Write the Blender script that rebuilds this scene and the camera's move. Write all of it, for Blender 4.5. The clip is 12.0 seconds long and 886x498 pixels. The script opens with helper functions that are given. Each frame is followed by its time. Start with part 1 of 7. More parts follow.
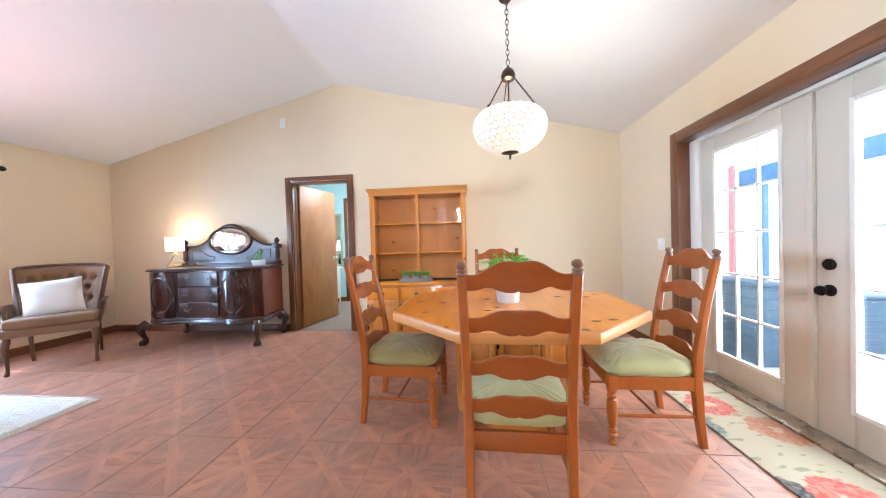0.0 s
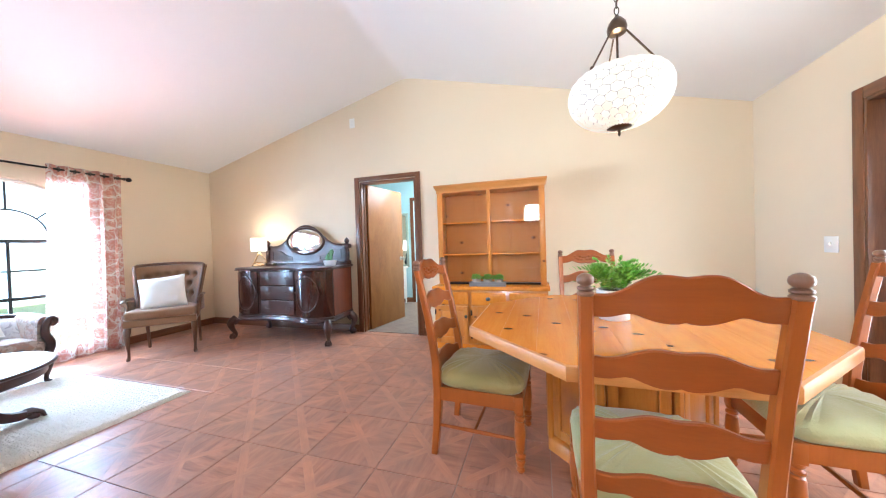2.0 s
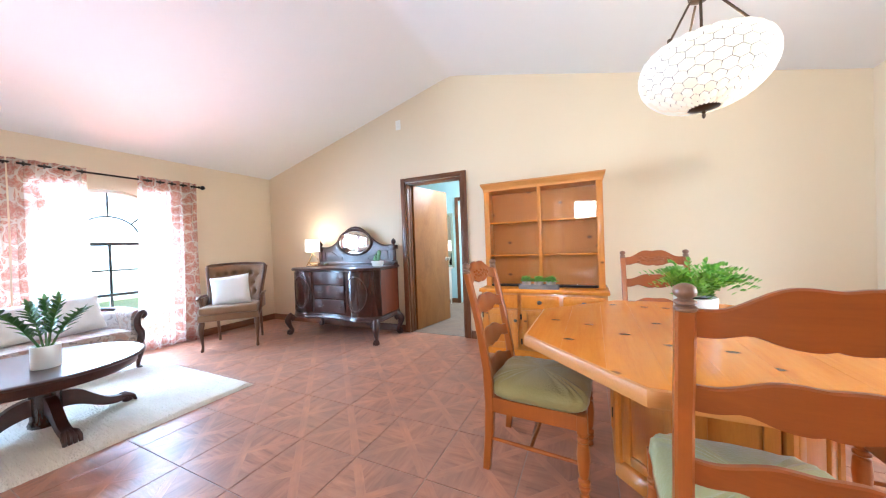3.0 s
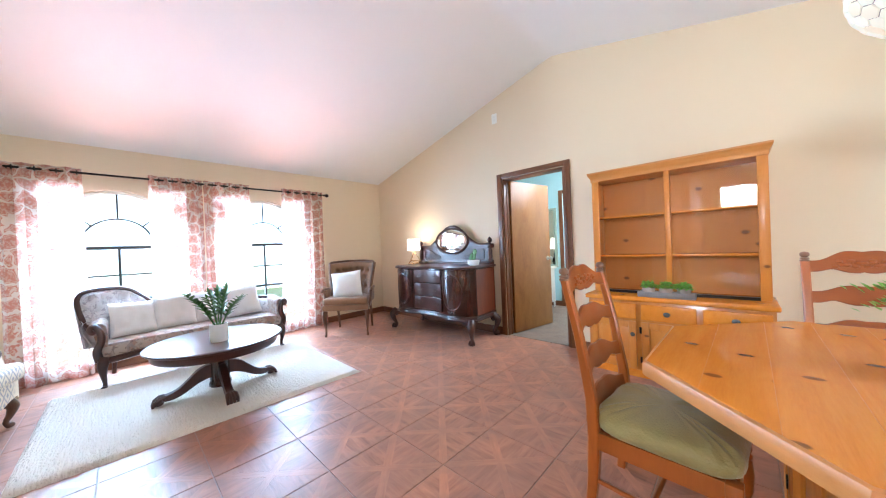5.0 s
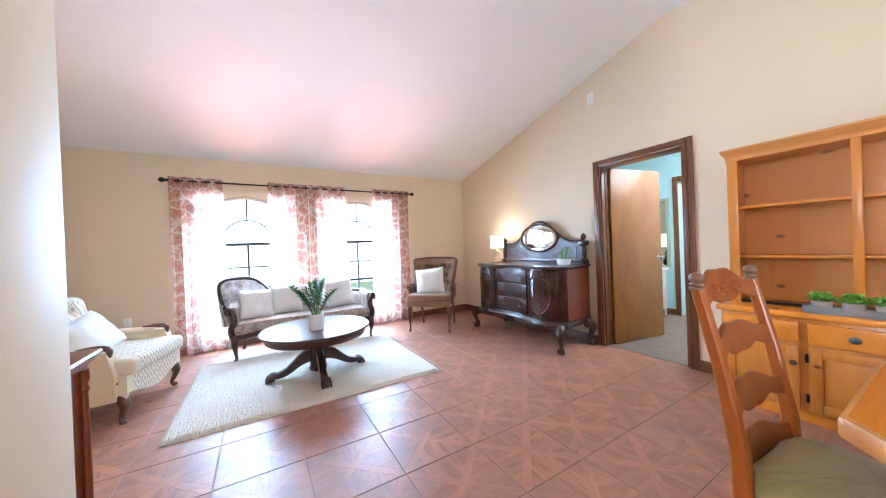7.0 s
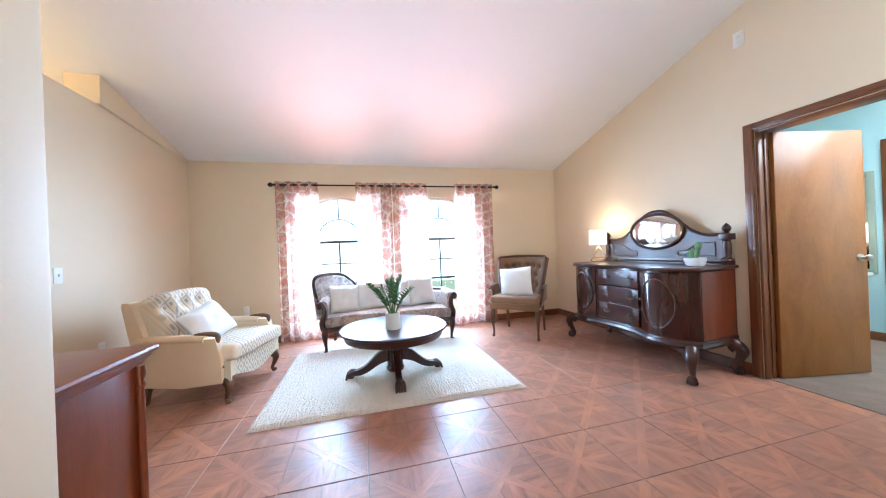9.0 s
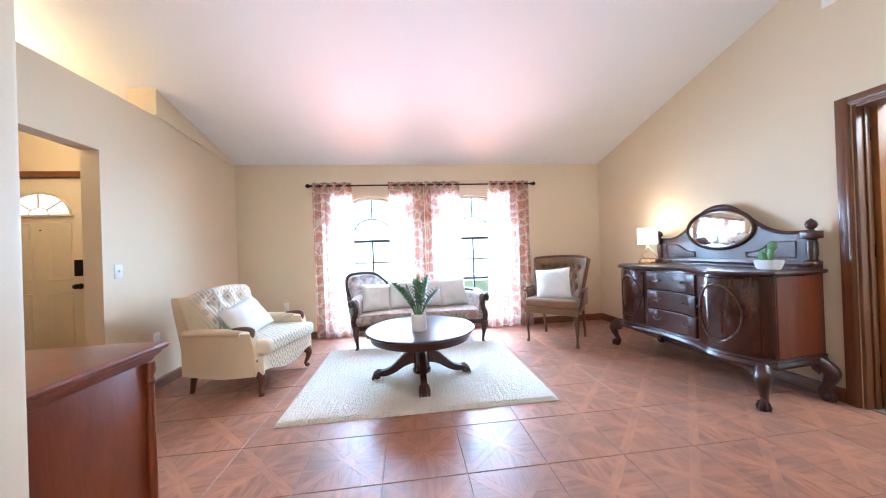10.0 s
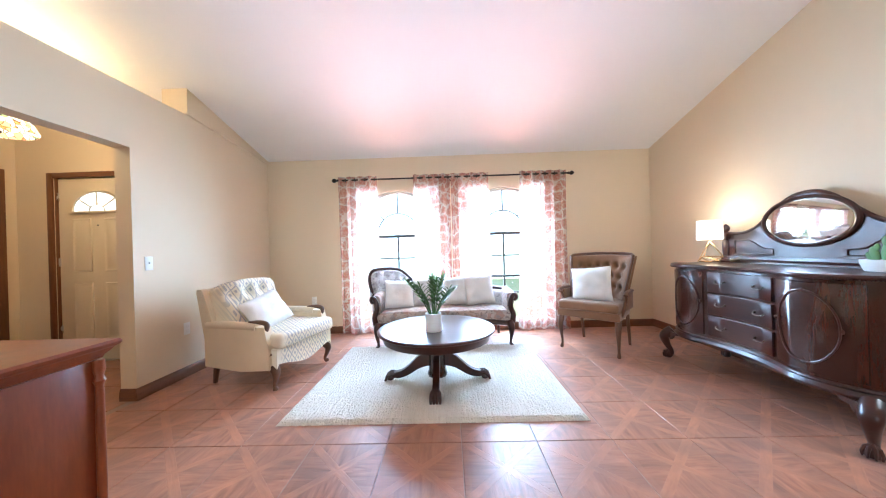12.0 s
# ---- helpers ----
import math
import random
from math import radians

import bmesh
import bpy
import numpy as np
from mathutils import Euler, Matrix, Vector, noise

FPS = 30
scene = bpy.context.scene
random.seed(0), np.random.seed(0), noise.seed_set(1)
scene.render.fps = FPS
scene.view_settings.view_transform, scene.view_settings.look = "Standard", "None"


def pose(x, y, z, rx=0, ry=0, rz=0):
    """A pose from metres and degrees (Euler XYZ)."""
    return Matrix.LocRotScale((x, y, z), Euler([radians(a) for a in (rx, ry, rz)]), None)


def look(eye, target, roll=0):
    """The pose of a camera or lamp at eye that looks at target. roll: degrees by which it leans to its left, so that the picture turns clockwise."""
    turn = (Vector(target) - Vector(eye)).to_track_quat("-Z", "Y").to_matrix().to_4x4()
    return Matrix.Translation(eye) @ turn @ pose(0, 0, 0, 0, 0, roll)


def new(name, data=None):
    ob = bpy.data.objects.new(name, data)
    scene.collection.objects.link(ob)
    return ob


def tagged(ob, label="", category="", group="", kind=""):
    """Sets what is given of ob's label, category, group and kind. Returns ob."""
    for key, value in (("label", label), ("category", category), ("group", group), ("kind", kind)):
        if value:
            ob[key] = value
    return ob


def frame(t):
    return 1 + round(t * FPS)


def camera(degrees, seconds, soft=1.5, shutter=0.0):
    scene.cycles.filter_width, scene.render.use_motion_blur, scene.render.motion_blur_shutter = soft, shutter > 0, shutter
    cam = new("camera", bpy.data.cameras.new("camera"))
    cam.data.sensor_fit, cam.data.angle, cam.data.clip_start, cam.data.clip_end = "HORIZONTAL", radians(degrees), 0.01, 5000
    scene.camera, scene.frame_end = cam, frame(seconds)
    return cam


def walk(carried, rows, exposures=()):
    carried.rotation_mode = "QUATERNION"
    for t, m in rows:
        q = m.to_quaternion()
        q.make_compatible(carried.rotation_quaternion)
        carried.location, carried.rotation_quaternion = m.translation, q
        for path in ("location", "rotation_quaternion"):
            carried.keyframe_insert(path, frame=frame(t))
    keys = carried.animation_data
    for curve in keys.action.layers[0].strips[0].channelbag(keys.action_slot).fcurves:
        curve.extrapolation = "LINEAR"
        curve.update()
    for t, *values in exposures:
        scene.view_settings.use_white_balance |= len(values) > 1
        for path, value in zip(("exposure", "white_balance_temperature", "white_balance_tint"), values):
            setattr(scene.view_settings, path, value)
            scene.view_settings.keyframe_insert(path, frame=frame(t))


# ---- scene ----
cam = camera(110.1, 12.0, soft=1.15)
PATH = [
    (0, (0.117, 0.19, 1.142), (-0.083, 2.179, 1.106), -1.7),
    (0.5, (0.079, 0.291, 1.131), (-0.186, 2.273, 1.105), -1.6),
    (1, (0.04, 0.391, 1.155), (-0.317, 2.359, 1.118), -1.7),
    (1.5, (-0.004, 0.468, 1.152), (-0.472, 2.412, 1.122), -1.8),
    (2, (-0.046, 0.5, 1.156), (-0.636, 2.41, 1.128), -1.8),
    (2.5, (-0.087, 0.533, 1.162), (-0.797, 2.403, 1.137), -2.1),
    (3, (-0.113, 0.572, 1.168), (-0.963, 2.383, 1.147), -2.1),
    (5, (-0.126, 0.734, 1.189), (-1.513, 2.175, 1.174), -2.4),
    (5.5, (-0.124, 0.748, 1.185), (-1.612, 2.084, 1.174), -2.3),
    (6, (-0.13, 0.756, 1.191), (-1.706, 1.988, 1.179), -2.2),
    (6.5, (-0.168, 0.805, 1.193), (-1.818, 1.935, 1.181), -2.3),
    (7, (-0.24, 0.852, 1.189), (-1.961, 1.871, 1.178), -2.2),
    (9, (-0.521, 1.063, 1.166), (-2.46, 1.555, 1.168), -2.3),
    (9.5, (-0.571, 1.148, 1.174), (-2.54, 1.502, 1.176), -2.2),
    (10, (-0.609, 1.202, 1.162), (-2.596, 1.437, 1.171), -2.1),
    (10.5, (-0.664, 1.264, 1.156), (-2.659, 1.406, 1.162), -2.0),
    (11, (-0.724, 1.328, 1.15), (-2.722, 1.399, 1.152), -1.9),
    (11.5, (-0.777, 1.383, 1.144), (-2.777, 1.396, 1.143), -1.8),
    (12, (-0.822, 1.436, 1.137), (-2.822, 1.396, 1.135), -1.7),
]
walk(cam, [(t, look(*p)) for t, *p in PATH], [(0.0, 0.62, 5450, 7), (1.5, 0.76, 5450, 7), (3.0, 0.74, 5450, 7), (6.0, 0.53, 5450, 7), (9.0, 0.55, 5450, 7), (12.0, 0.62, 5450, 7)])

# ---- world, sun and large lights ----
world = bpy.data.worlds.new("sky")
scene.world = world
world.use_nodes = True
wn = world.node_tree.nodes
sky = wn.new("ShaderNodeTexSky")
sky.sky_type, sky.sun_disc = "NISHITA", False
sky.sun_elevation, sky.sun_rotation = radians(62), radians(258)
wn["Background"].inputs["Strength"].default_value = 0.15
world.node_tree.links.new(sky.outputs["Color"], wn["Background"].inputs["Color"])


def lamp(name, kind, m, energy, color=(1, 1, 1), **more):
    data = bpy.data.lights.new(name, kind)
    data.energy, data.color = energy, color
    if kind == "SUN":
        data.angle = radians(more.get("angle", 0.6))
    if kind == "AREA":
        data.shape, data.size, data.size_y = "RECTANGLE", more["size"][0], more["size"][1]
        data.spread = radians(more.get("spread", 180))
    if kind == "POINT":
        data.shadow_soft_size = more.get("radius", 0.05)
    ob = new(name, data)
    ob.matrix_world = m
    return ob


SUN = Vector((-0.46, -0.10, 0.9))
lamp("sun", "SUN", look(SUN, (0, 0, 0)), 5.0, (1.0, 0.95, 0.88))
# daylight in the openings: two arched windows and the glazed doors
for yc in (0.72, 2.2):
    lamp("window_daylight", "AREA", look((-5.36, yc, 1.25), (-3.0, yc, 0.35)), 130, (0.55, 0.77, 1.0), size=(1.1, 1.5), spread=140)
    # added unseen pink lamp that tints the ceiling above each window
    lamp("pink_ceiling_fill", "AREA", look((-5.37, yc, 0.85), (-3.85, yc, 2.6)), 6.5, (1.0, 0.36, 0.30), size=(0.6, 0.35), spread=64)
lamp("patio_daylight", "AREA", look((2.30, 2.14, 1.1), (0, 2.14, 0.8)), 78, (0.97, 0.99, 0.96), size=(1.7, 1.7), spread=160)
# unseen fill lamp added here; gives the hutch glass its white reflection
lamp("kitchen_fill", "AREA", look((-0.125, -4.32, 2.22), (0.1, 2, 1.2)), 95, (0.98, 0.97, 0.93), size=(0.74, 0.54))

# ---- materials ----


class Mat:
    """A small builder of node materials."""

    def __init__(self, name, rough=0.5, metal=0.0, color=(0.5, 0.5, 0.5), spec=0.5):
        self.m = bpy.data.materials.new(name)
        self.m.use_nodes = True
        self.t = self.m.node_tree
        self.b = self.t.nodes["Principled BSDF"]
        self.b.inputs["Roughness"].default_value = rough
        self.b.inputs["Metallic"].default_value = metal
        self.b.inputs["Specular IOR Level"].default_value = spec
        self.b.inputs["Base Color"].default_value = (*color, 1)
        self.co = None

    def node(self, kind, **props):
        n = self.t.nodes.new(kind)
        for key, value in props.items():
            if key == "operation":
                n.operation = value
            elif key == "data_type":
                n.data_type = value
            elif key == "blend_type":
                n.blend_type = value
            elif key == "feature":
                n.feature = value
            elif key == "wave_type":
                n.wave_type = value
            elif key == "bands_direction":
                n.bands_direction = value
        return n

    def link(self, a, b):
        self.t.links.new(a, b)

    def coords(self, scale=(1, 1, 1), rot=(0, 0, 0), kind="Object", shift=None):
        tc = self.node("ShaderNodeTexCoord")
        mp = self.node("ShaderNodeMapping")
        mp.inputs["Scale"].default_value = scale
        mp.inputs["Rotation"].default_value = [radians(a) for a in rot]
        self.link(tc.outputs[kind], mp.inputs["Vector"])
        if shift:
            info = self.node("ShaderNodeObjectInfo")
            add = self.node("ShaderNodeVectorMath", operation="MULTIPLY_ADD")
            self.link(info.outputs["Random"], add.inputs[0])
            add.inputs[1].default_value = shift
            self.link(mp.outputs["Vector"], add.inputs[2])
            return add.outputs["Vector"]
        return mp.outputs["Vector"]

    def noise(self, vec, scale, detail=4, rough=0.55, distort=0.0):
        n = self.node("ShaderNodeTexNoise")
        n.inputs["Scale"].default_value, n.inputs["Detail"].default_value = scale, detail
        n.inputs["Roughness"].default_value, n.inputs["Distortion"].default_value = rough, distort
        self.link(vec, n.inputs["Vector"])
        return n.outputs["Fac"]

    def math(self, op, a, b=0.0, c=0.0, clamp=False):
        n = self.node("ShaderNodeMath", operation=op)
        n.use_clamp = clamp
        for i, v in enumerate((a, b, c)):
            if isinstance(v, (int, float)):
                n.inputs[i].default_value = v
            else:
                self.link(v, n.inputs[i])
        return n.outputs[0]

    def ramp(self, fac, stops):
        n = self.node("ShaderNodeValToRGB")
        e = n.color_ramp.elements
        while len(e) < len(stops):
            e.new(0.5)
        for el, (p, c) in zip(e, stops):
            el.position = p
            el.color = (*c, 1) if len(c) == 3 else c
        self.link(fac, n.inputs["Fac"])
        return n.outputs["Color"]

    def mix(self, fac, a, b, blend="MIX"):
        n = self.node("ShaderNodeMix", data_type="RGBA", blend_type=blend)
        for sock, v in (("Factor", fac), ("A", a), ("B", b)):
            s = [i for i in n.inputs if i.name == sock and (i.type == "RGBA" or sock == "Factor")][0]
            if isinstance(v, (int, float)):
                s.default_value = v
            elif isinstance(v, tuple):
                s.default_value = (*v, 1)
            else:
                self.link(v, s)
        return [o for o in n.outputs if o.type == "RGBA"][0]

    def color(self, c):
        self.link(c, self.b.inputs["Base Color"])
        return self

    def rough(self, fac, lo, hi):
        n = self.node("ShaderNodeMapRange")
        n.inputs["To Min"].default_value, n.inputs["To Max"].default_value = lo, hi
        self.link(fac, n.inputs["Value"])
        self.link(n.outputs["Result"], self.b.inputs["Roughness"])
        return self

    def bump(self, height, strength=0.3, dist=0.002):
        n = self.node("ShaderNodeBump")
        n.inputs["Strength"].default_value, n.inputs["Distance"].default_value = strength, dist
        self.link(height, n.inputs["Height"])
        self.link(n.outputs["Normal"], self.b.inputs["Normal"])
        return self


def mat_paint(name, color, rough=0.6, grain=90, depth=0.0012):
    """Rolled wall paint with a light orange-peel texture."""
    m = Mat(name, rough, color=color)
    v = m.coords()
    c2 = tuple(x * 0.955 for x in color)
    m.color(m.mix(m.noise(v, 1.3, 3), color, c2))
    m.rough(m.noise(v, 4), rough - 0.06, rough + 0.06)
    return m.bump(m.noise(v, grain, 3), 0.22, depth).m


def mat_wood(name, dark, mid, light, grain=(1.2, 16, 16), rough=0.35, knots=0.0, coat=0.0, rot=(0, 0, 0), bump=0.12, upright=False, knot_r=0.085):
    m = Mat(name, rough)
    v = m.coords(grain, rot, shift=(7.0, 3.0, 5.0))
    g = m.noise(v, 2.2, 6, 0.6, 0.6)
    fine = m.noise(m.coords(tuple(a * 4 for a in grain), rot), 6, 3)
    f = m.math("MULTIPLY_ADD", fine, 0.3, m.math("MULTIPLY", g, 0.8))
    col = m.ramp(f, [(0.28, dark), (0.5, mid), (0.75, light)])
    col = m.mix(m.math("MULTIPLY", m.noise(m.coords(shift=(3, 1, 2)), 1.7, 2), 0.35), col, dark)
    if knots:
        vo = m.node("ShaderNodeTexVoronoi")
        vo.voronoi_dimensions = "2D"
        vo.inputs["Scale"].default_value = knots
        vo.inputs["Randomness"].default_value = 1.0
        m.link(m.coords((0.62, 1.0, 1.0), (90, 0, 0) if upright else (0, 0, 0), shift=(2.0, 5.0, 3.0)), vo.inputs["Vector"])
        wob = m.math("MULTIPLY_ADD", m.noise(m.coords(), 30, 2), 0.03, vo.outputs["Distance"])
        k = m.ramp(wob, [(knot_r, (1, 1, 1)), (knot_r + 0.02, (0, 0, 0))])
        col = m.mix(k, col, tuple(a * 0.06 for a in dark))
        halo = m.ramp(wob, [(knot_r, (1, 1, 1)), (knot_r * 2.6, (0, 0, 0))])
        col = m.mix(m.math("MULTIPLY", halo, 0.35), col, dark)
    m.color(col)
    m.rough(fine, rough - (0.03 if bump else 0.008), rough + (0.05 if bump else 0.008))
    m.b.inputs["Coat Weight"].default_value = coat
    m.b.inputs["Coat Roughness"].default_value = 0.12
    return m.bump(f, bump, 0.0015).m if bump else m.m


def mat_plain(name, color, rough=0.5, metal=0.0, vary=0.12, bump=0.0, scale=25, coat=0.0):
    m = Mat(name, rough, metal, color)
    v = m.coords()
    m.color(m.mix(m.noise(v, scale, 3), color, tuple(c * (1 - vary) for c in color)))
    m.rough(m.noise(v, scale * 0.4), max(0.02, rough - 0.07), min(1, rough + 0.07))
    m.b.inputs["Coat Weight"].default_value = coat
    if bump:
        m.bump(m.noise(v, scale * 6, 2), bump, 0.002)
    return m.m


def mat_fabric(name, color, second=None, weave=420, rough=0.9, bump=0.35):
    m = Mat(name, rough, color=color, spec=0.2)
    v = m.coords()
    n = m.noise(v, 6, 3)
    m.color(m.mix(n, color, second or tuple(c * 0.86 for c in color)))
    m.b.inputs["Sheen Weight"].default_value = 0.25
    return m.bump(m.math("ADD", m.noise(v, weave, 2), m.noise(v, 14, 2)), bump, 0.004).m


WALL = (0.73, 0.60, 0.42)
M_WALL = mat_paint("wall_paint_cream", WALL)
M_CEIL = mat_paint("ceiling_paint_white", (0.82, 0.80, 0.77), 0.75, 60, 0.002)
M_BLUE = mat_paint("bedroom_wall_pale_blue", (0.52, 0.76, 0.80))
M_TRIM = mat_wood("dark_stained_trim", (0.075, 0.023, 0.008), (0.155, 0.054, 0.018), (0.23, 0.088, 0.032), (14, 14, 1.2), 0.32, coat=0.2)
M_TRIM_H = mat_wood("dark_stained_trim_level", (0.075, 0.023, 0.008), (0.155, 0.054, 0.018), (0.23, 0.088, 0.032), (1.2, 14, 14), 0.32, coat=0.2)
M_TRIM_Y = mat_wood("dark_stained_trim_along", (0.075, 0.023, 0.008), (0.155, 0.054, 0.018), (0.23, 0.088, 0.032), (14, 1.2, 14), 0.32, coat=0.2)
M_GROUT = mat_plain("brown_grout", (0.40, 0.30, 0.25), 0.8, bump=0.3)
M_WHITE = mat_plain("white_enamel", (0.78, 0.76, 0.70), 0.35, vary=0.04)
M_PLASTIC = mat_plain("ivory_plastic", (0.82, 0.80, 0.74), 0.35, vary=0.03)
M_BLACK = mat_plain("blackened_metal", (0.02, 0.018, 0.017), 0.38, 0.85)
M_DOORWOOD = mat_wood("golden_birch_veneer", (0.20, 0.072, 0.015), (0.30, 0.115, 0.026), (0.39, 0.16, 0.042), (3, 3, 1.1), 0.33, coat=0.1, bump=0.0)
M_CARPET = mat_fabric("grey_carpet", (0.24, 0.17, 0.125), (0.09, 0.062, 0.046), 90, 0.97, 0.9)
M_CONCRETE = mat_plain("pale_patio_concrete", (0.66, 0.65, 0.62), 0.85, bump=0.2, scale=8)


def mat_glass(name="clear_glass"):
    m = Mat(name, 0.02, color=(1, 1, 1))
    t = m.t
    out = t.nodes["Material Output"]
    tr = m.node("ShaderNodeBsdfTransparent")
    gl = m.node("ShaderNodeBsdfGlossy")
    gl.inputs["Roughness"].default_value = 0.02
    lw = m.node("ShaderNodeLayerWeight")
    lw.inputs["Blend"].default_value = 0.5
    fac = m.math("MULTIPLY_ADD", m.math("POWER", lw.outputs["Facing"], 4.0), 0.75, 0.025)
    mx = m.node("ShaderNodeMixShader")
    m.link(fac, mx.inputs[0])
    m.link(tr.outputs[0], mx.inputs[1])
    m.link(gl.outputs[0], mx.inputs[2])
    m.link(mx.outputs[0], out.inputs["Surface"])
    return m.m


M_GLASS = mat_glass()


def mat_glow(name, color, strength):
    m = Mat(name, 0.5, color=color)
    m.b.inputs["Emission Color"].default_value = (*color, 1)
    m.b.inputs["Emission Strength"].default_value = strength
    return m.m


def mat_tile():
    """Glazed tile with a pressed parquet star: bands along the diagonals and the middle, wood strokes between them."""
    m = Mat("parquet_pattern_tile", 0.3, spec=0.42)
    tc = m.node("ShaderNodeTexCoord")
    info = m.node("ShaderNodeObjectInfo")
    sep = m.node("ShaderNodeSeparateXYZ")
    m.link(tc.outputs["Object"], sep.inputs[0])
    x, y = sep.outputs[0], sep.outputs[1]
    ax, ay = m.math("ABSOLUTE", x), m.math("ABSOLUTE", y)
    d1 = m.math("ABSOLUTE", m.math("SUBTRACT", ax, ay))
    diag = m.math("LESS_THAN", d1, 0.032)
    side = m.math("GREATER_THAN", ax, ay)
    edge = m.math("GREATER_THAN", m.math("MAXIMUM", ax, ay), 0.182)
    # strokes run across the sector towards the middle
    u = m.math("ADD", m.math("MULTIPLY", side, y), m.math("MULTIPLY", m.math("SUBTRACT", 1, side), x))
    w = m.math("ADD", m.math("MULTIPLY", side, x), m.math("MULTIPLY", m.math("SUBTRACT", 1, side), y))
    s1 = m.math("ADD", x, y)
    s2 = m.math("SUBTRACT", x, y)
    same = m.math("GREATER_THAN", m.math("MULTIPLY", x, y), 0)
    along = m.math("ADD", m.math("MULTIPLY", same, s1), m.math("MULTIPLY", m.math("SUBTRACT", 1, same), s2))
    across = m.math("ADD", m.math("MULTIPLY", same, s2), m.math("MULTIPLY", m.math("SUBTRACT", 1, same), s1))

    def strokes(a, b, fa, fb):
        co = m.node("ShaderNodeCombineXYZ")
        m.link(m.math("MULTIPLY", a, fa), co.inputs[0])
        m.link(m.math("MULTIPLY", b, fb), co.inputs[1])
        m.link(m.math("MULTIPLY", info.outputs["Random"], 40.0), co.inputs[2])
        return m.noise(co.outputs[0], 1.0, 4, 0.6, 0.4)

    sect = strokes(u, w, 30, 4)
    band = strokes(across, along, 30, 4)
    st = m.math("ADD", m.math("MULTIPLY", diag, band), m.math("MULTIPLY", m.math("SUBTRACT", 1, diag), sect))
    base = m.ramp(st, [(0.26, (0.20, 0.088, 0.055)), (0.5, (0.41, 0.18, 0.108)), (0.74, (0.56, 0.275, 0.17))])
    base = m.mix(m.math("MULTIPLY", diag, 0.5), base, (0.60, 0.27, 0.15))
    base = m.mix(m.math("MULTIPLY", edge, 0.35), base, (0.44, 0.215, 0.14))
    big = m.noise(m.coords(kind="Object", shift=(9, 4, 2)), 5, 3)
    base = m.mix(m.ramp(big, [(0.36, (0, 0, 0)), (0.72, (0.72, 0.72, 0.72))]), base, (0.24, 0.135, 0.105))
    tone = m.mix(m.math("MULTIPLY", info.outputs["Random"], 0.3), base, (0.40, 0.185, 0.115))
    m.color(tone)
    m.rough(st, 0.30, 0.50)
    m.b.inputs["Coat Weight"].default_value = 0.13
    m.b.inputs["Coat Roughness"].default_value = 0.3
    groove = m.math("LESS_THAN", m.math("ABSOLUTE", m.math("SUBTRACT", d1, 0.032)), 0.0025)
    h = m.math("SUBTRACT", m.math("MULTIPLY_ADD", diag, 0.35, st), m.math("MULTIPLY", groove, 0.5))
    m.bump(h, 0.5, 0.004)
    return m.m


M_TILE = mat_tile()

# ---- mesh tools ----


def B():
    return bmesh.new()


def finish(bm, name, sharp=38):
    bmesh.ops.recalc_face_normals(bm, faces=bm.faces)
    lim = radians(sharp)
    for f in bm.faces:
        f.smooth = True
    for e in bm.edges:
        if len(e.link_faces) == 2 and e.calc_face_angle(0) > lim:
            e.smooth = False
    me = bpy.data.meshes.new(name)
    bm.to_mesh(me)
    bm.free()
    return me


def part(name, bm, material, parent=None, label="", m=None):
    me = finish(bm, name)
    me.materials.append(material)
    ob = new(name, me)
    if parent is not None:
        ob.parent = parent
    if m is not None:
        ob.matrix_basis = m
    if label:
        ob["label"] = label
    return ob


def thing(name, label, category, m=None, group="", kind=""):
    ob = new(name)
    ob.empty_display_size = 0.1
    if m is not None:
        ob.matrix_basis = m
    return tagged(ob, label, category, group, kind)


def structure(name, bm, material, label, category):
    return tagged(part(name, bm, material), label, category, kind="structure")


def box(bm, x0, x1, y0, y1, z0, z1, bev=0.0, seg=2, m=None):
    r = bmesh.ops.create_cube(bm, size=1.0)
    vs = r["verts"]
    for v in vs:
        v.co = Vector((x0 + (v.co.x + 0.5) * (x1 - x0), y0 + (v.co.y + 0.5) * (y1 - y0), z0 + (v.co.z + 0.5) * (z1 - z0)))
    if bev:
        es = list({e for v in vs for e in v.link_edges})
        made = bmesh.ops.bevel(bm, geom=es, offset=bev, segments=seg, affect="EDGES", profile=0.5)
        vs = list({v for f in made["faces"] for v in f.verts} | {v for v in vs if v.is_valid})
    if m is not None:
        seen, todo = set(), [v for v in vs if v.is_valid]
        while todo:
            v = todo.pop()
            if v in seen:
                continue
            seen.add(v)
            todo += [e.other_vert(v) for e in v.link_edges]
        for v in seen:
            v.co = m @ v.co
    return bm


def rings(bm, loops, closed=True, caps=True, m=None):
    """Joins rings of points, each of the same count."""
    vv = []
    for lp in loops:
        vv.append([bm.verts.new(m @ Vector(p) if m is not None else Vector(p)) for p in lp])
    n = len(vv[0])
    for a, b in zip(vv, vv[1:]):
        for i in range(n if closed else n - 1):
            j = (i + 1) % n
            bm.faces.new((a[i], a[j], b[j], b[i]))
    if caps and closed:
        bm.faces.new(list(reversed(vv[0])))
        bm.faces.new(vv[-1])
    return bm


def lathe(bm, profile, seg=24, m=None, sx=1.0, sy=1.0):
    loops = []
    for r, z in profile:
        r = max(r, 0.0004)
        loops.append([(r * sx * math.cos(2 * math.pi * i / seg), r * sy * math.sin(2 * math.pi * i / seg), z) for i in range(seg)])
    return rings(bm, loops, m=m)


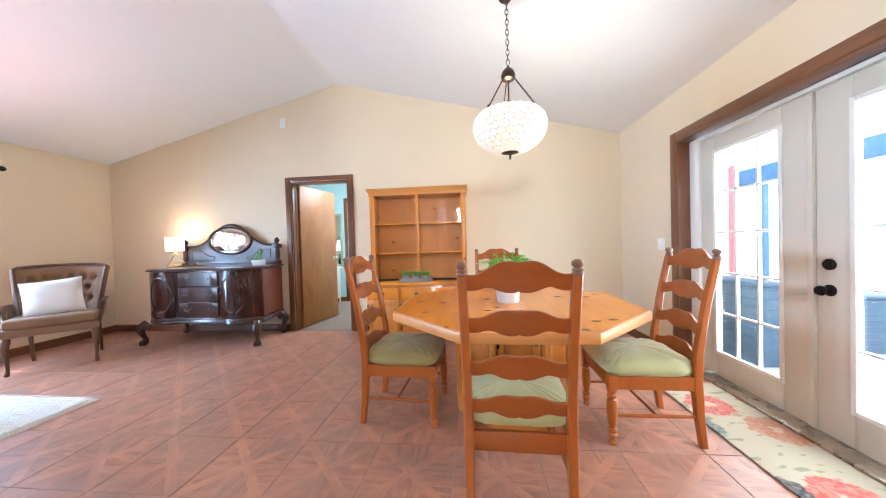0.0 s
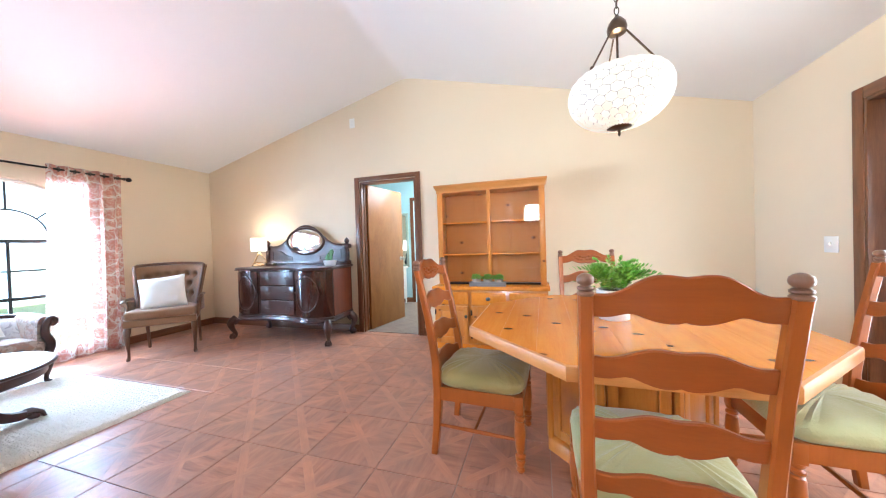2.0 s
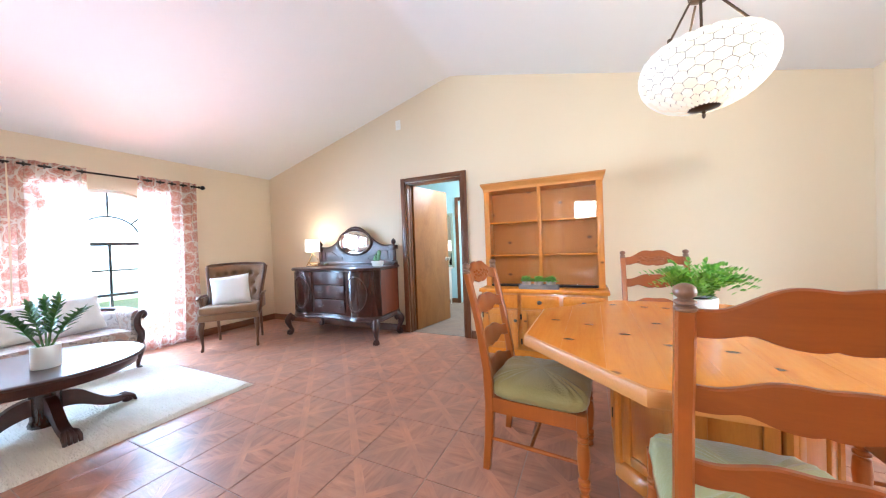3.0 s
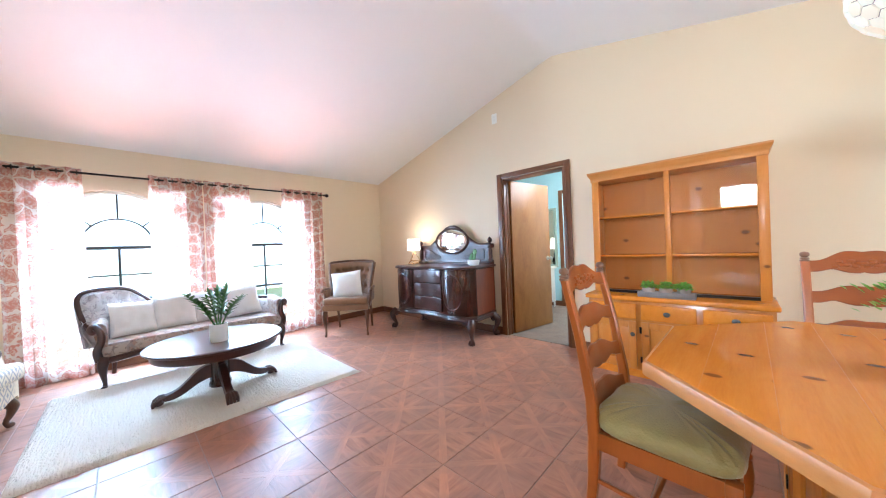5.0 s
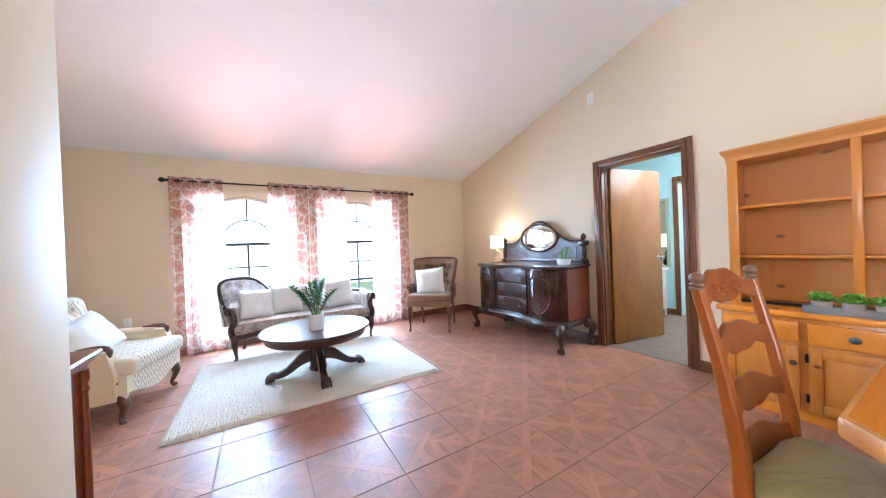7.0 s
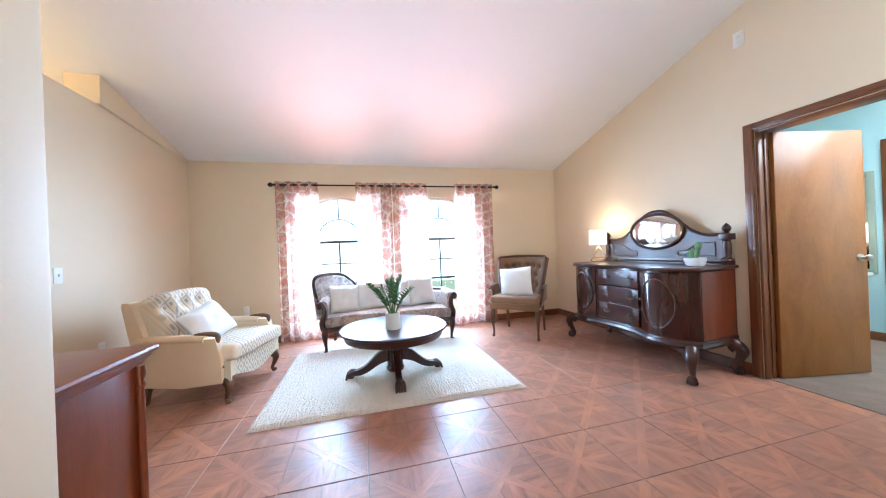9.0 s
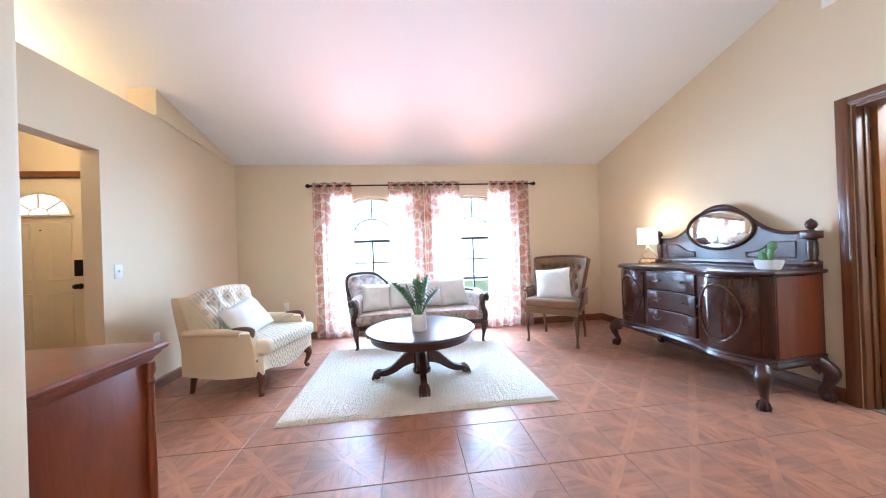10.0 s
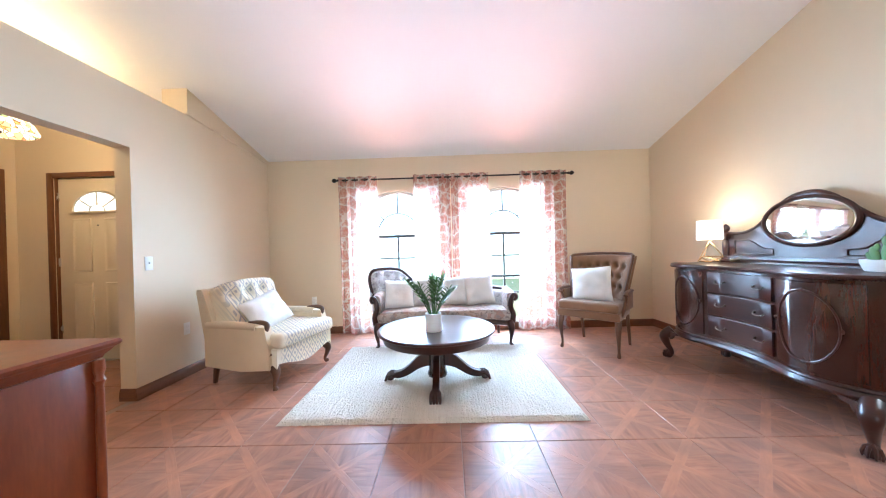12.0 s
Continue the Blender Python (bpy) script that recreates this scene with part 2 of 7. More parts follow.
def prism(bm, pts, a, b, axis="y", m=None):
    """A flat outline, drawn in the other two axes, given thickness from a to b along axis."""
    def at(p, q):
        return {"x": (q, p[0], p[1]), "y": (p[0], q, p[1]), "z": (p[0], p[1], q)}[axis]
    return rings(bm, [[at(p, a) for p in pts], [at(p, b) for p in pts]], m=m)


def bevelled(bm, w=0.004, seg=2, angle=30):
    es = [e for e in bm.edges if len(e.link_faces) == 2 and e.calc_face_angle(0) > radians(angle)]
    bmesh.ops.bevel(bm, geom=es, offset=w, segments=seg, affect="EDGES", profile=0.5, clamp_overlap=True)
    return bm


def tube(bm, pts, radii, seg=10, flat=1.0, m=None, up=(0, 0, 1)):
    pts = [Vector(p) for p in pts]
    if isinstance(radii, (int, float)):
        radii = [radii] * len(pts)
    loops = []
    side = None
    for i, p in enumerate(pts):
        d = (pts[min(i + 1, len(pts) - 1)] - pts[max(i - 1, 0)]).normalized()
        if side is None:
            u = Vector(up) if abs(d.dot(Vector(up))) < 0.95 else Vector((1, 0, 0))
            side = d.cross(u).normalized()
        side = (side - d * side.dot(d)).normalized()
        other = d.cross(side)
        r = radii[i]
        loops.append([p + side * r * math.cos(2 * math.pi * k / seg) + other * r * flat * math.sin(2 * math.pi * k / seg) for k in range(seg)])
    return rings(bm, loops, m=m)


def smooth_line(pts, n=8):
    """Catmull-Rom through the points."""
    pts = [Vector(p) for p in pts]
    out = []
    for i in range(len(pts) - 1):
        p0, p1, p2, p3 = pts[max(i - 1, 0)], pts[i], pts[i + 1], pts[min(i + 2, len(pts) - 1)]
        for k in range(n):
            t = k / n
            out.append(0.5 * ((2 * p1) + (p2 - p0) * t + (2 * p0 - 5 * p1 + 4 * p2 - p3) * t * t + (3 * p1 - p0 - 3 * p2 + p3) * t ** 3))
    out.append(pts[-1])
    return out


def pillow(bm, w, h, t, m=None, n=16, pinch=0.12, seed=1):
    """A stuffed square cushion, standing in x-z, thick in y."""
    def co(i, j, s):
        u, v = 2 * i / n - 1, 2 * j / n - 1
        k = (1 - u ** 4) * (1 - v ** 4)
        x = u * w / 2 * (1 - pinch * (1 - v * v) * 0.5 * abs(u))
        z = v * h / 2 * (1 - pinch * (1 - u * u) * 0.5 * abs(v))
        wr = noise.noise(Vector((u * 2 + seed, v * 2, s))) * 0.25 + noise.noise(Vector((u * 5 + seed, v * 5, s))) * 0.1
        return Vector((x, s * (t / 2) * (max(k, 0) ** 0.55) * (1 + wr) + 0.0, z))
    grid = {}
    for s in (1, -1):
        for i in range(n + 1):
            for j in range(n + 1):
                rim = i in (0, n) or j in (0, n)
                key = (i, j, 0 if rim else s)
                if key not in grid:
                    p = co(i, j, s)
                    if rim:
                        p.y = 0
                    grid[key] = bm.verts.new(m @ p if m is not None else p)
    def g(i, j, s):
        rim = i in (0, n) or j in (0, n)
        return grid[(i, j, 0 if rim else s)]
    for s in (1, -1):
        for i in range(n):
            for j in range(n):
                bm.faces.new((g(i, j, s), g(i + 1, j, s), g(i + 1, j + 1, s), g(i, j + 1, s)))
    return bm


# ---- large structure ----
XW, XE, YN, YS = -5.12, 1.93, 4.205, -1.085
RX, RZ, EZ = -1.632, 3.312, 2.425
T = 0.14


def roof_z(x):
    return EZ + (RZ - EZ) * ((x - XW) / (RX - XW) if x < RX else (XE - x) / (XE - RX))


def wall_with_holes(name, axis, a, b, outline, holes, material, label):
    """A wall of thickness a..b along axis; outline and holes drawn in the other two axes."""
    bm = B()
    vs, es = [], []
    for poly in [outline] + holes:
        ring = [bm.verts.new((p[0], p[1], 0)) for p in poly]
        es += [bm.edges.new((ring[i], ring[(i + 1) % len(ring)])) for i in range(len(ring))]
    bmesh.ops.triangle_fill(bm, use_beauty=True, use_dissolve=False, edges=es)
    geo = bmesh.ops.extrude_face_region(bm, geom=list(bm.faces))
    for v in [g for g in geo["geom"] if isinstance(g, bmesh.types.BMVert)]:
        v.co.z = 1.0
    for v in bm.verts:
        p, q, w = v.co
        d = a + (b - a) * w
        v.co = Vector((d, p, q)) if axis == "x" else Vector((p, d, q))
    return structure(name, bm, material, label, "wall")


def rect(a, b, c, d):
    return [(a, c), (b, c), (b, d), (a, d)]


def arch_outline(yc, half, z0, zs, n=20):
    pts = [(yc - half, z0), (yc + half, z0)]
    pts += [(yc + half * math.cos(math.pi * i / n), zs + half * math.sin(math.pi * i / n)) for i in range(n + 1)]
    return pts


WIN = [(0.72, 0.60), (2.20, 0.60)]
WSILL, WSPRING = 0.14, 1.37
gable = [(XW, -0.1), (XE, -0.1), (XE, EZ), (RX, RZ), (XW, EZ)]
DOOR_X0, DOOR_X1, DOOR_H = -2.345, -1.54, 2.035
wall_with_holes("wall_north", "y", YN, YN + T, gable, [rect(DOOR_X0, DOOR_X1, -0.06, DOOR_H)], M_WALL,
                "cream painted gable wall with a doorway")
wall_with_holes("wall_west", "x", XW, XW - T, rect(-4.2, YN + T, -0.1, EZ + 0.02), [arch_outline(y, h, WSILL, WSPRING) for y, h in WIN], M_WALL,
                "cream painted wall with two arched windows")
ED_Y0, ED_Y1, ED_H = 1.16, 3.137, 1.985
wall_with_holes("wall_east", "x", XE, XE + 0.18, rect(-4.2, YN + T, -0.1, EZ + 0.02), [rect(ED_Y0, ED_Y1, -0.06, ED_H)], M_WALL,
                "cream painted wall with glazed double doors")
OPEN_X0, OPEN_X1, OPEN_H = -3.24, -1.75, 2.02
SH_X, SH_Z = -3.776, 2.515
south = [(XW, -0.1), (-1.02, -0.1), (-1.02, SH_Z), (SH_X, SH_Z), (XW, EZ - 0.04)]
wall_with_holes("wall_south", "y", YS, YS - 0.13, south, [rect(OPEN_X0, OPEN_X1, -0.06, OPEN_H)], M_WALL,
                "cream painted wall with a foyer opening and a high ledge")
bm = B()
prism(bm, [(XW, EZ - 0.036), (SH_X, SH_Z + 0.004), (SH_X, roof_z(SH_X)), (XW, EZ)], YS - 0.225, YS + 0.022, "y")
structure("wall_south_upper", bm, M_WALL, "cream drywall box closing the ledge under the ceiling", "wall")
# partition stub beside the chest
bm = B()
box(bm, -1.30, -1.02, YS, 0.47, 0, roof_z(-1.3) + 0.1, 0.012)
structure("wall_partition", bm, M_WALL, "end of a cream textured partition wall", "wall")
# rooms behind: plain walls that close the place
# hole added in the unseen kitchen wall for the lamp behind it
wall_with_holes("wall_behind", "y", -4.2, -4.34, rect(XW - T, XE + 0.18, -0.1, 3.6), [rect(-0.5, 0.25, 1.95, 2.5)], M_WALL,
                "plain cream kitchen wall with a high opening added for the fill lamp")
bm = B()
box(bm, -1.02, -0.88, -4.2, YS, 0, 3.4)
structure("wall_foyer_east", bm, M_WALL, "plain cream foyer wall", "wall")
wall_with_holes("wall_foyer_west", "x", -4.2, -4.34, rect(-4.2, YS - 0.13, -0.1, 3.0), [rect(-2.96, -2.02, -0.06, 2.06)], M_WALL,
                "warm cream foyer wall round the front door")
bm = B()
box(bm, -4.2, -1.02, -3.52, -3.4, 0, 3.3)
structure("wall_foyer_south", bm, M_WALL, "warm cream foyer wall", "wall")

# ceiling in two slopes
bm = B()
N = 24
prof = [(XW - T, EZ - (RZ - EZ) / (RX - XW) * T), (RX - 0.12, roof_z(RX - 0.12)), (RX - 0.05, RZ - 0.018), (RX, RZ - 0.010), (RX + 0.05, RZ - 0.018), (RX + 0.12, roof_z(RX + 0.12)),
        (XE + 0.2, EZ - (RZ - EZ) / (XE - RX) * 0.2)]
prism(bm, prof + [(x, z + 0.15) for x, z in reversed(prof)], -4.34, YN + T, "y")
structure("ceiling", bm, M_CEIL, "white vaulted drywall ceiling with a soft ridge", "ceiling")

# floor slab with grout; tiles are laid at the end
bm = B()
box(bm, XW - T, XE + 0.18, -4.34, YN + 0.02, -0.12, -0.004)
floor = structure("floor", bm, M_GROUT, "brown parquet-pattern ceramic tile floor", "floor")


def trim_board(bm, x0, x1, y0, y1, z0, z1):
    box(bm, x0, x1, y0, y1, z0, z1, 0.006)


# baseboards: a board with a stepped top
BBH = 0.095


def baseboard(name, p, q, inward):
    bm = B()
    d = (Vector(q) - Vector(p)).normalized()
    n = Vector(inward)
    sec = [(0, 0), (0.016, 0), (0.016, 0.062), (0.012, 0.075), (0.009, 0.088), (0.004, BBH), (0, BBH)]
    rings(bm, [[Vector(e) + n * a + Vector((0, 0, b)) for a, b in sec] for e in (p, q)])
    mat = M_TRIM_H if abs(d.x) > 0.5 else M_TRIM_Y
    return structure(name, bm, mat, "dark stained wooden baseboard with moulded top", "baseboard")


baseboard("baseboard_north_1", (XW + 0.016, YN, 0), (-2.425, YN, 0), (0, -1, 0))
baseboard("baseboard_north_2", (-1.46, YN, 0), (XE - 0.016, YN, 0), (0, -1, 0))
baseboard("baseboard_west", (XW, YS, 0), (XW, YN, 0), (1, 0, 0))
baseboard("baseboard_south", (XW + 0.016, YS, 0), (OPEN_X0 + 0.016, YS, 0), (0, 1, 0))
baseboard("baseboard_jamb", (OPEN_X0, YS - 0.13, 0), (OPEN_X0, YS, 0), (1, 0, 0))
baseboard("baseboard_east", (XE, ED_Y1 + 0.078, 0), (XE, YN - 0.016, 0), (-1, 0, 0))
baseboard("baseboard_partition", (-1.30, 0.47, 0), (-1.02, 0.47, 0), (0, 1, 0))


def casing(name, parts, label):
    """Mitred look: side boards and a head board, each with an inner bead."""
    root = thing(name, label, "door frame", kind="structure")
    for nm, lo, hi, mat in parts:
        bm = B()
        box(bm, lo[0], hi[0], lo[1], hi[1], lo[2], hi[2], 0.005)
        part(nm, bm, mat, root)
    return root


# bedroom doorway: casing and jamb
casing("door_frame_1", [
    ("casing_side", (-2.42, YN - 0.02, 0), (DOOR_X0 - 0.004, YN, 2.099), M_TRIM),
    ("casing_side", (DOOR_X1 + 0.004, YN - 0.02, 0), (-1.465, YN, 2.099), M_TRIM),
    ("casing_head", (DOOR_X0 - 0.004, YN - 0.0195, DOOR_H + 0.004), (DOOR_X1 + 0.004, YN, 2.0985), M_TRIM_H),
    ("bead", (-2.372, YN - 0.028, 0), (-2.352, YN - 0.02, 2.065), M_TRIM),
    ("bead", (-1.532, YN - 0.028, 0), (-1.512, YN - 0.02, 2.065), M_TRIM),
    ("bead_head", (-2.352, YN - 0.028, 2.045), (-1.532, YN - 0.02, 2.065), M_TRIM_H),
    ("jamb", (DOOR_X0, YN - 0.004, 0), (DOOR_X0 + 0.02, YN + T + 0.01, DOOR_H), M_TRIM),
    ("jamb", (DOOR_X1 - 0.02, YN - 0.004, 0), (DOOR_X1, YN + T + 0.01, DOOR_H), M_TRIM),
    ("jamb_head", (DOOR_X0 + 0.02, YN - 0.004, DOOR_H - 0.02), (DOOR_X1 - 0.02, YN + T + 0.01, DOOR_H), M_TRIM_H),
    ("stop", (DOOR_X0 + 0.02, YN + 0.05, 0), (DOOR_X0 + 0.032, YN + 0.085, DOOR_H - 0.02), M_TRIM),
    ("stop", (DOOR_X1 - 0.032, YN + 0.05, 0), (DOOR_X1 - 0.02, YN + 0.085, DOOR_H - 0.02), M_TRIM),
], "dark stained moulded wooden door casing of the bedroom doorway")

# open bedroom door, hinged on the west jamb
bd = thing("door_1", "golden flush veneer door standing open into the bedroom", "door", pose(-2.322, YN + 0.1, 0.012, 0, 0, 79.5), kind="structure")
bm = B()
box(bm, 0.004, 0.80, -0.037, 0.0, 0, 2.0, 0.003)
part("slab", bm, M_DOORWOOD, bd)
M_NICKEL = mat_plain("brushed_nickel", (0.62, 0.58, 0.52), 0.28, 1.0)
for s in (-1, 1):
    bm = B()
    y = -0.037 if s < 0 else 0.0
    lathe(bm, [(0.03, 0), (0.03, 0.006), (0.011, 0.012), (0.011, 0.03), (0.022, 0.04), (0.026, 0.055), (0.02, 0.066), (0.004, 0.07)], 20,
          pose(0.735, y, 0.95, 90 if s < 0 else -90))
    part("knob", bm, M_NICKEL, bd, "brushed nickel knob")
for z in (0.2, 1.0, 1.78):
    bm = B()
    tube(bm, [(0, 0.004, z), (0, 0.004, z + 0.09)], 0.007)
    part("hinge", bm, M_BLACK, bd)

# ---- windows and glazed doors ----
M_BRONZE = mat_plain("dark_bronze_frame", (0.05, 0.055, 0.05), 0.45, 0.4)


def arc(yc, zc, r, a0, a1, n=18):
    return [(0, yc + r * math.cos(a0 + (a1 - a0) * i / n), zc + r * math.sin(a0 + (a1 - a0) * i / n)) for i in range(n + 1)]


for k, (yc, hw) in enumerate(WIN):
    win = thing("window_%d" % (k + 1), "tall arched window with dark bars and white reveal", "window", pose(XW - 0.08, 0, 0), kind="structure")
    bm = B()
    tube(bm, arc(yc, WSPRING, hw - 0.02, 0, math.pi, 28), 0.022, 8)
    part("frame_arch", bm, M_WHITE, win)
    for s in (-1, 1):
        bm = B()
        box(bm, -0.02, 0.02, yc + s * (hw - 0.02) - 0.02, yc + s * (hw - 0.02) + 0.02, WSILL, WSPRING, 0.003)
        part("frame_side", bm, M_WHITE, win)
    bm = B()
    box(bm, -0.03, 0.12, yc - hw - 0.02, yc + hw + 0.02, WSILL - 0.03, WSILL, 0.004)
    part("sill", bm, M_WHITE, win)
    bm = B()
    box(bm, -0.022, 0.022, yc - hw + 0.04, yc + hw - 0.04, WSPRING - 0.06, WSPRING - 0.02, 0.003)
    part("transom", bm, M_BRONZE, win)
    bm = B()
    box(bm, -0.018, 0.018, yc - hw + 0.04, yc + hw - 0.04, 0.715, 0.75, 0.003)
    part("meeting_rail", bm, M_BRONZE, win)
    for z in (1.02, 0.50):
        bm = B()
        box(bm, -0.009, 0.009, yc - hw + 0.04, yc + hw - 0.04, z - 0.010, z + 0.010, 0.002)
        part("muntin", bm, M_BRONZE, win)
    bm = B()
    box(bm, -0.011, 0.011, yc - 0.013, yc + 0.013, WSILL, WSPRING - 0.06, 0.002)
    part("muntin", bm, M_BRONZE, win)
    bm = B()
    tube(bm, arc(yc, WSPRING, 0.285, 0.0, math.pi, 24), 0.011, 6)
    part("muntin_arc", bm, M_BRONZE, win)
    for a in (45, 90, 135):
        bm = B()
        c, s = math.cos(radians(a)), math.sin(radians(a))
        tube(bm, [(0, yc + 0.285 * c, WSPRING + 0.285 * s), (0, yc + 0.56 * c, WSPRING + 0.56 * s)], 0.010, 6)
        part("muntin_ray", bm, M_BRONZE, win)
    bm = B()
    prism(bm, arch_outline(yc, hw - 0.03, WSILL + 0.01, WSPRING), -0.003, 0.003, "x")
    g = part("pane", bm, M_GLASS, win)
    g.visible_shadow = False

# east double doors: casing, deep jamb, white frame, two leaves of fifteen panes
CX = XE - 0.022
casing("door_frame_2", [
    ("casing_side", (CX, ED_Y1, 0), (XE, ED_Y1 + 0.075, 2.06), M_TRIM),
    ("casing_head", (CX + 0.0005, ED_Y0 - 0.075, ED_H), (XE, ED_Y1, 2.06), M_TRIM_Y),
    ("casing_side", (CX, ED_Y0 - 0.075, 0), (XE, ED_Y0, ED_H), M_TRIM),
    ("jamb", (CX + 0.002, ED_Y1 - 0.022, 0), (XE + 0.10, ED_Y1, ED_H), M_TRIM),
    ("jamb", (CX + 0.002, ED_Y0, 0), (XE + 0.10, ED_Y0 + 0.022, ED_H), M_TRIM),
    ("jamb_head", (CX + 0.002, ED_Y0 + 0.022, ED_H - 0.022), (XE + 0.10, ED_Y1 - 0.022, ED_H), M_TRIM_Y),
    ("door_frame_side", (XE + 0.08, ED_Y1 - 0.128, 0), (XE + 0.18, ED_Y1 - 0.0225, ED_H - 0.03), M_WHITE),
    ("door_frame_side", (XE + 0.08, ED_Y0 + 0.0225, 0), (XE + 0.18, ED_Y0 + 0.062, ED_H - 0.03), M_WHITE),
    ("door_frame_head", (XE + 0.08, ED_Y0 + 0.062, ED_H - 0.05), (XE + 0.18, ED_Y1 - 0.128, ED_H - 0.024), M_WHITE),
    ("threshold", (XE - 0.02, ED_Y0 + 0.022, 0.0), (XE + 0.19, ED_Y1 - 0.022, 0.02), M_NICKEL),
], "dark stained casing with deep jamb round the glazed doors")


M_DOORPAINT = mat_plain("warm_grey_door_enamel", (0.62, 0.585, 0.50), 0.38, vary=0.05)


def glazed_leaf(name, y0, y1, gy0, gy1, label):
    root = thing(name, label, "door", pose(XE + 0.10, 0, 0), kind="structure")
    z0, z1, g0, g1 = 0.025, ED_H - 0.055, 0.212, 1.802
    for nm, a, b, c, d in (("stile", y0, gy0, z0, z1), ("stile", gy1, y1, z0, z1), ("bottom_rail", gy0, gy1, z0, g0), ("top_rail", gy0, gy1, g1, z1)):
        bm = B()
        box(bm, 0, 0.042, a, b, c, d, 0.0025)
        part(nm, bm, M_DOORPAINT, root)
    # raised lip round the glass
    for a, b, c, d in ((gy0 - 0.012, gy0 + 0.014, g0 - 0.012, g1 + 0.012), (gy1 - 0.014, gy1 + 0.012, g0 - 0.012, g1 + 0.012),
                       (gy0 + 0.014, gy1 - 0.014, g0 - 0.012, g0 + 0.014), (gy0 + 0.014, gy1 - 0.014, g1 - 0.014, g1 + 0.012)):
        bm = B()
        box(bm, -0.010, 0.001, a, b, c, d, 0.003)
        part("glazing_lip", bm, M_WHITE, root)
    for i in (1, 2):
        y = gy0 + (gy1 - gy0) * i / 3
        bm = B()
        box(bm, 0.008, 0.030, y - 0.008, y + 0.008, g0, g1, 0.003)
        part("muntin", bm, M_WHITE, root)
    for i in range(1, 5):
        z = g0 + (g1 - g0) * i / 5
        bm = B()
        box(bm, 0.0085, 0.0295, gy0, gy1, z - 0.008, z + 0.008, 0.003)
        part("muntin", bm, M_WHITE, root)
    for i in range(3):
        for j in range(5):
            bm = B()
            w, h = (gy1 - gy0) / 3, (g1 - g0) / 5
            box(bm, 0.017, 0.021, gy0 + i * w + 0.006, gy0 + (i + 1) * w - 0.006, g0 + j * h + 0.006, g0 + (j + 1) * h - 0.006)
            p = part("pane", bm, M_GLASS, root)
            p.visible_shadow = False
    return root


leafA = glazed_leaf("door_2", 2.136, 3.005, 2.325, 2.86, "white glazed door with fifteen panes, closed")
bm = B()
box(bm, -0.010, 0.0, 2.138, 2.172, 0.025, ED_H - 0.055, 0.003)
part("astragal", bm, M_DOORPAINT, leafA)
leafB = glazed_leaf("door_3", 1.228, 2.128, 1.42, 1.955, "white glazed door with black knob and deadbolt, closed")
for z, pr, nm in ((0.825, [(0.032, 0), (0.032, 0.005), (0.012, 0.012), (0.012, 0.028), (0.024, 0.036), (0.028, 0.05), (0.022, 0.062), (0.004, 0.066)], "knob"),
                  (0.966, [(0.031, 0), (0.031, 0.01), (0.026, 0.016), (0.012, 0.018), (0.003, 0.018)], "deadbolt")):
    bm = B()
    lathe(bm, pr, 24, pose(0, 2.062, z, 0, -90, 0))
    part(nm, bm, M_BLACK, leafB, "black " + nm)

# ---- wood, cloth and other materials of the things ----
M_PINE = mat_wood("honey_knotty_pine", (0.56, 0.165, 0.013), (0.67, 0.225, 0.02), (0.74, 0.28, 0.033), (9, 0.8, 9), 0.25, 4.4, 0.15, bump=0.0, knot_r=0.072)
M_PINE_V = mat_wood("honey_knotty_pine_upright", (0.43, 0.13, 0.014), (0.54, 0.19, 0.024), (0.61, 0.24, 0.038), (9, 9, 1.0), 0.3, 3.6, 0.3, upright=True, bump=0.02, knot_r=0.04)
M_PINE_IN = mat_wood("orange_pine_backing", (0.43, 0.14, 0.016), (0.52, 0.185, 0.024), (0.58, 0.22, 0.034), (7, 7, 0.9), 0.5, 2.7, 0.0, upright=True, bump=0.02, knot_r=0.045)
M_PINE_EDGE = mat_wood("pale_pine_edge", (0.44, 0.16, 0.03), (0.55, 0.225, 0.05), (0.62, 0.28, 0.08), (1.5, 1.5, 10), 0.45, 0, 0.0)
M_CHAIR = mat_wood("amber_stained_beech", (0.27, 0.062, 0.006), (0.325, 0.080, 0.008), (0.37, 0.098, 0.011), (8, 8, 1.0), 0.33, 0, 0.15, bump=0.0)
M_CHAIR_H = mat_wood("amber_stained_beech_level", (0.22, 0.046, 0.0045), (0.265, 0.060, 0.006), (0.31, 0.076, 0.008), (1.0, 8, 8), 0.33, 0, 0.15, bump=0.0)
M_MAHOG = mat_wood("dark_mahogany", (0.022, 0.0055, 0.0035), (0.038, 0.009, 0.005), (0.062, 0.015, 0.007), (1.0, 7, 7), 0.30, 0, 0.2, bump=0.0)
M_MAHOG_END = mat_wood("red_mahogany_end", (0.07, 0.011, 0.003), (0.13, 0.023, 0.006), (0.19, 0.042, 0.010), (6, 6, 0.8), 0.34, 0, 0.15, bump=0.0)
M_FINIAL = mat_wood("rubbed_brown_finial", (0.13, 0.055, 0.028), (0.19, 0.088, 0.048), (0.26, 0.13, 0.075), (6, 6, 1.2), 0.33, 0, 0.2)
M_MAHOG_V = mat_wood("dark_mahogany_upright", (0.020, 0.0045, 0.0025), (0.036, 0.008, 0.004), (0.062, 0.014, 0.006), (6, 6, 0.8), 0.22, 0, 0.25, bump=0.0)
M_CHERRY = mat_wood("red_cherry_veneer", (0.085, 0.015, 0.003), (0.17, 0.031, 0.006), (0.25, 0.056, 0.012), (5, 5, 0.8), 0.30, 0, 0.0, bump=0.0)
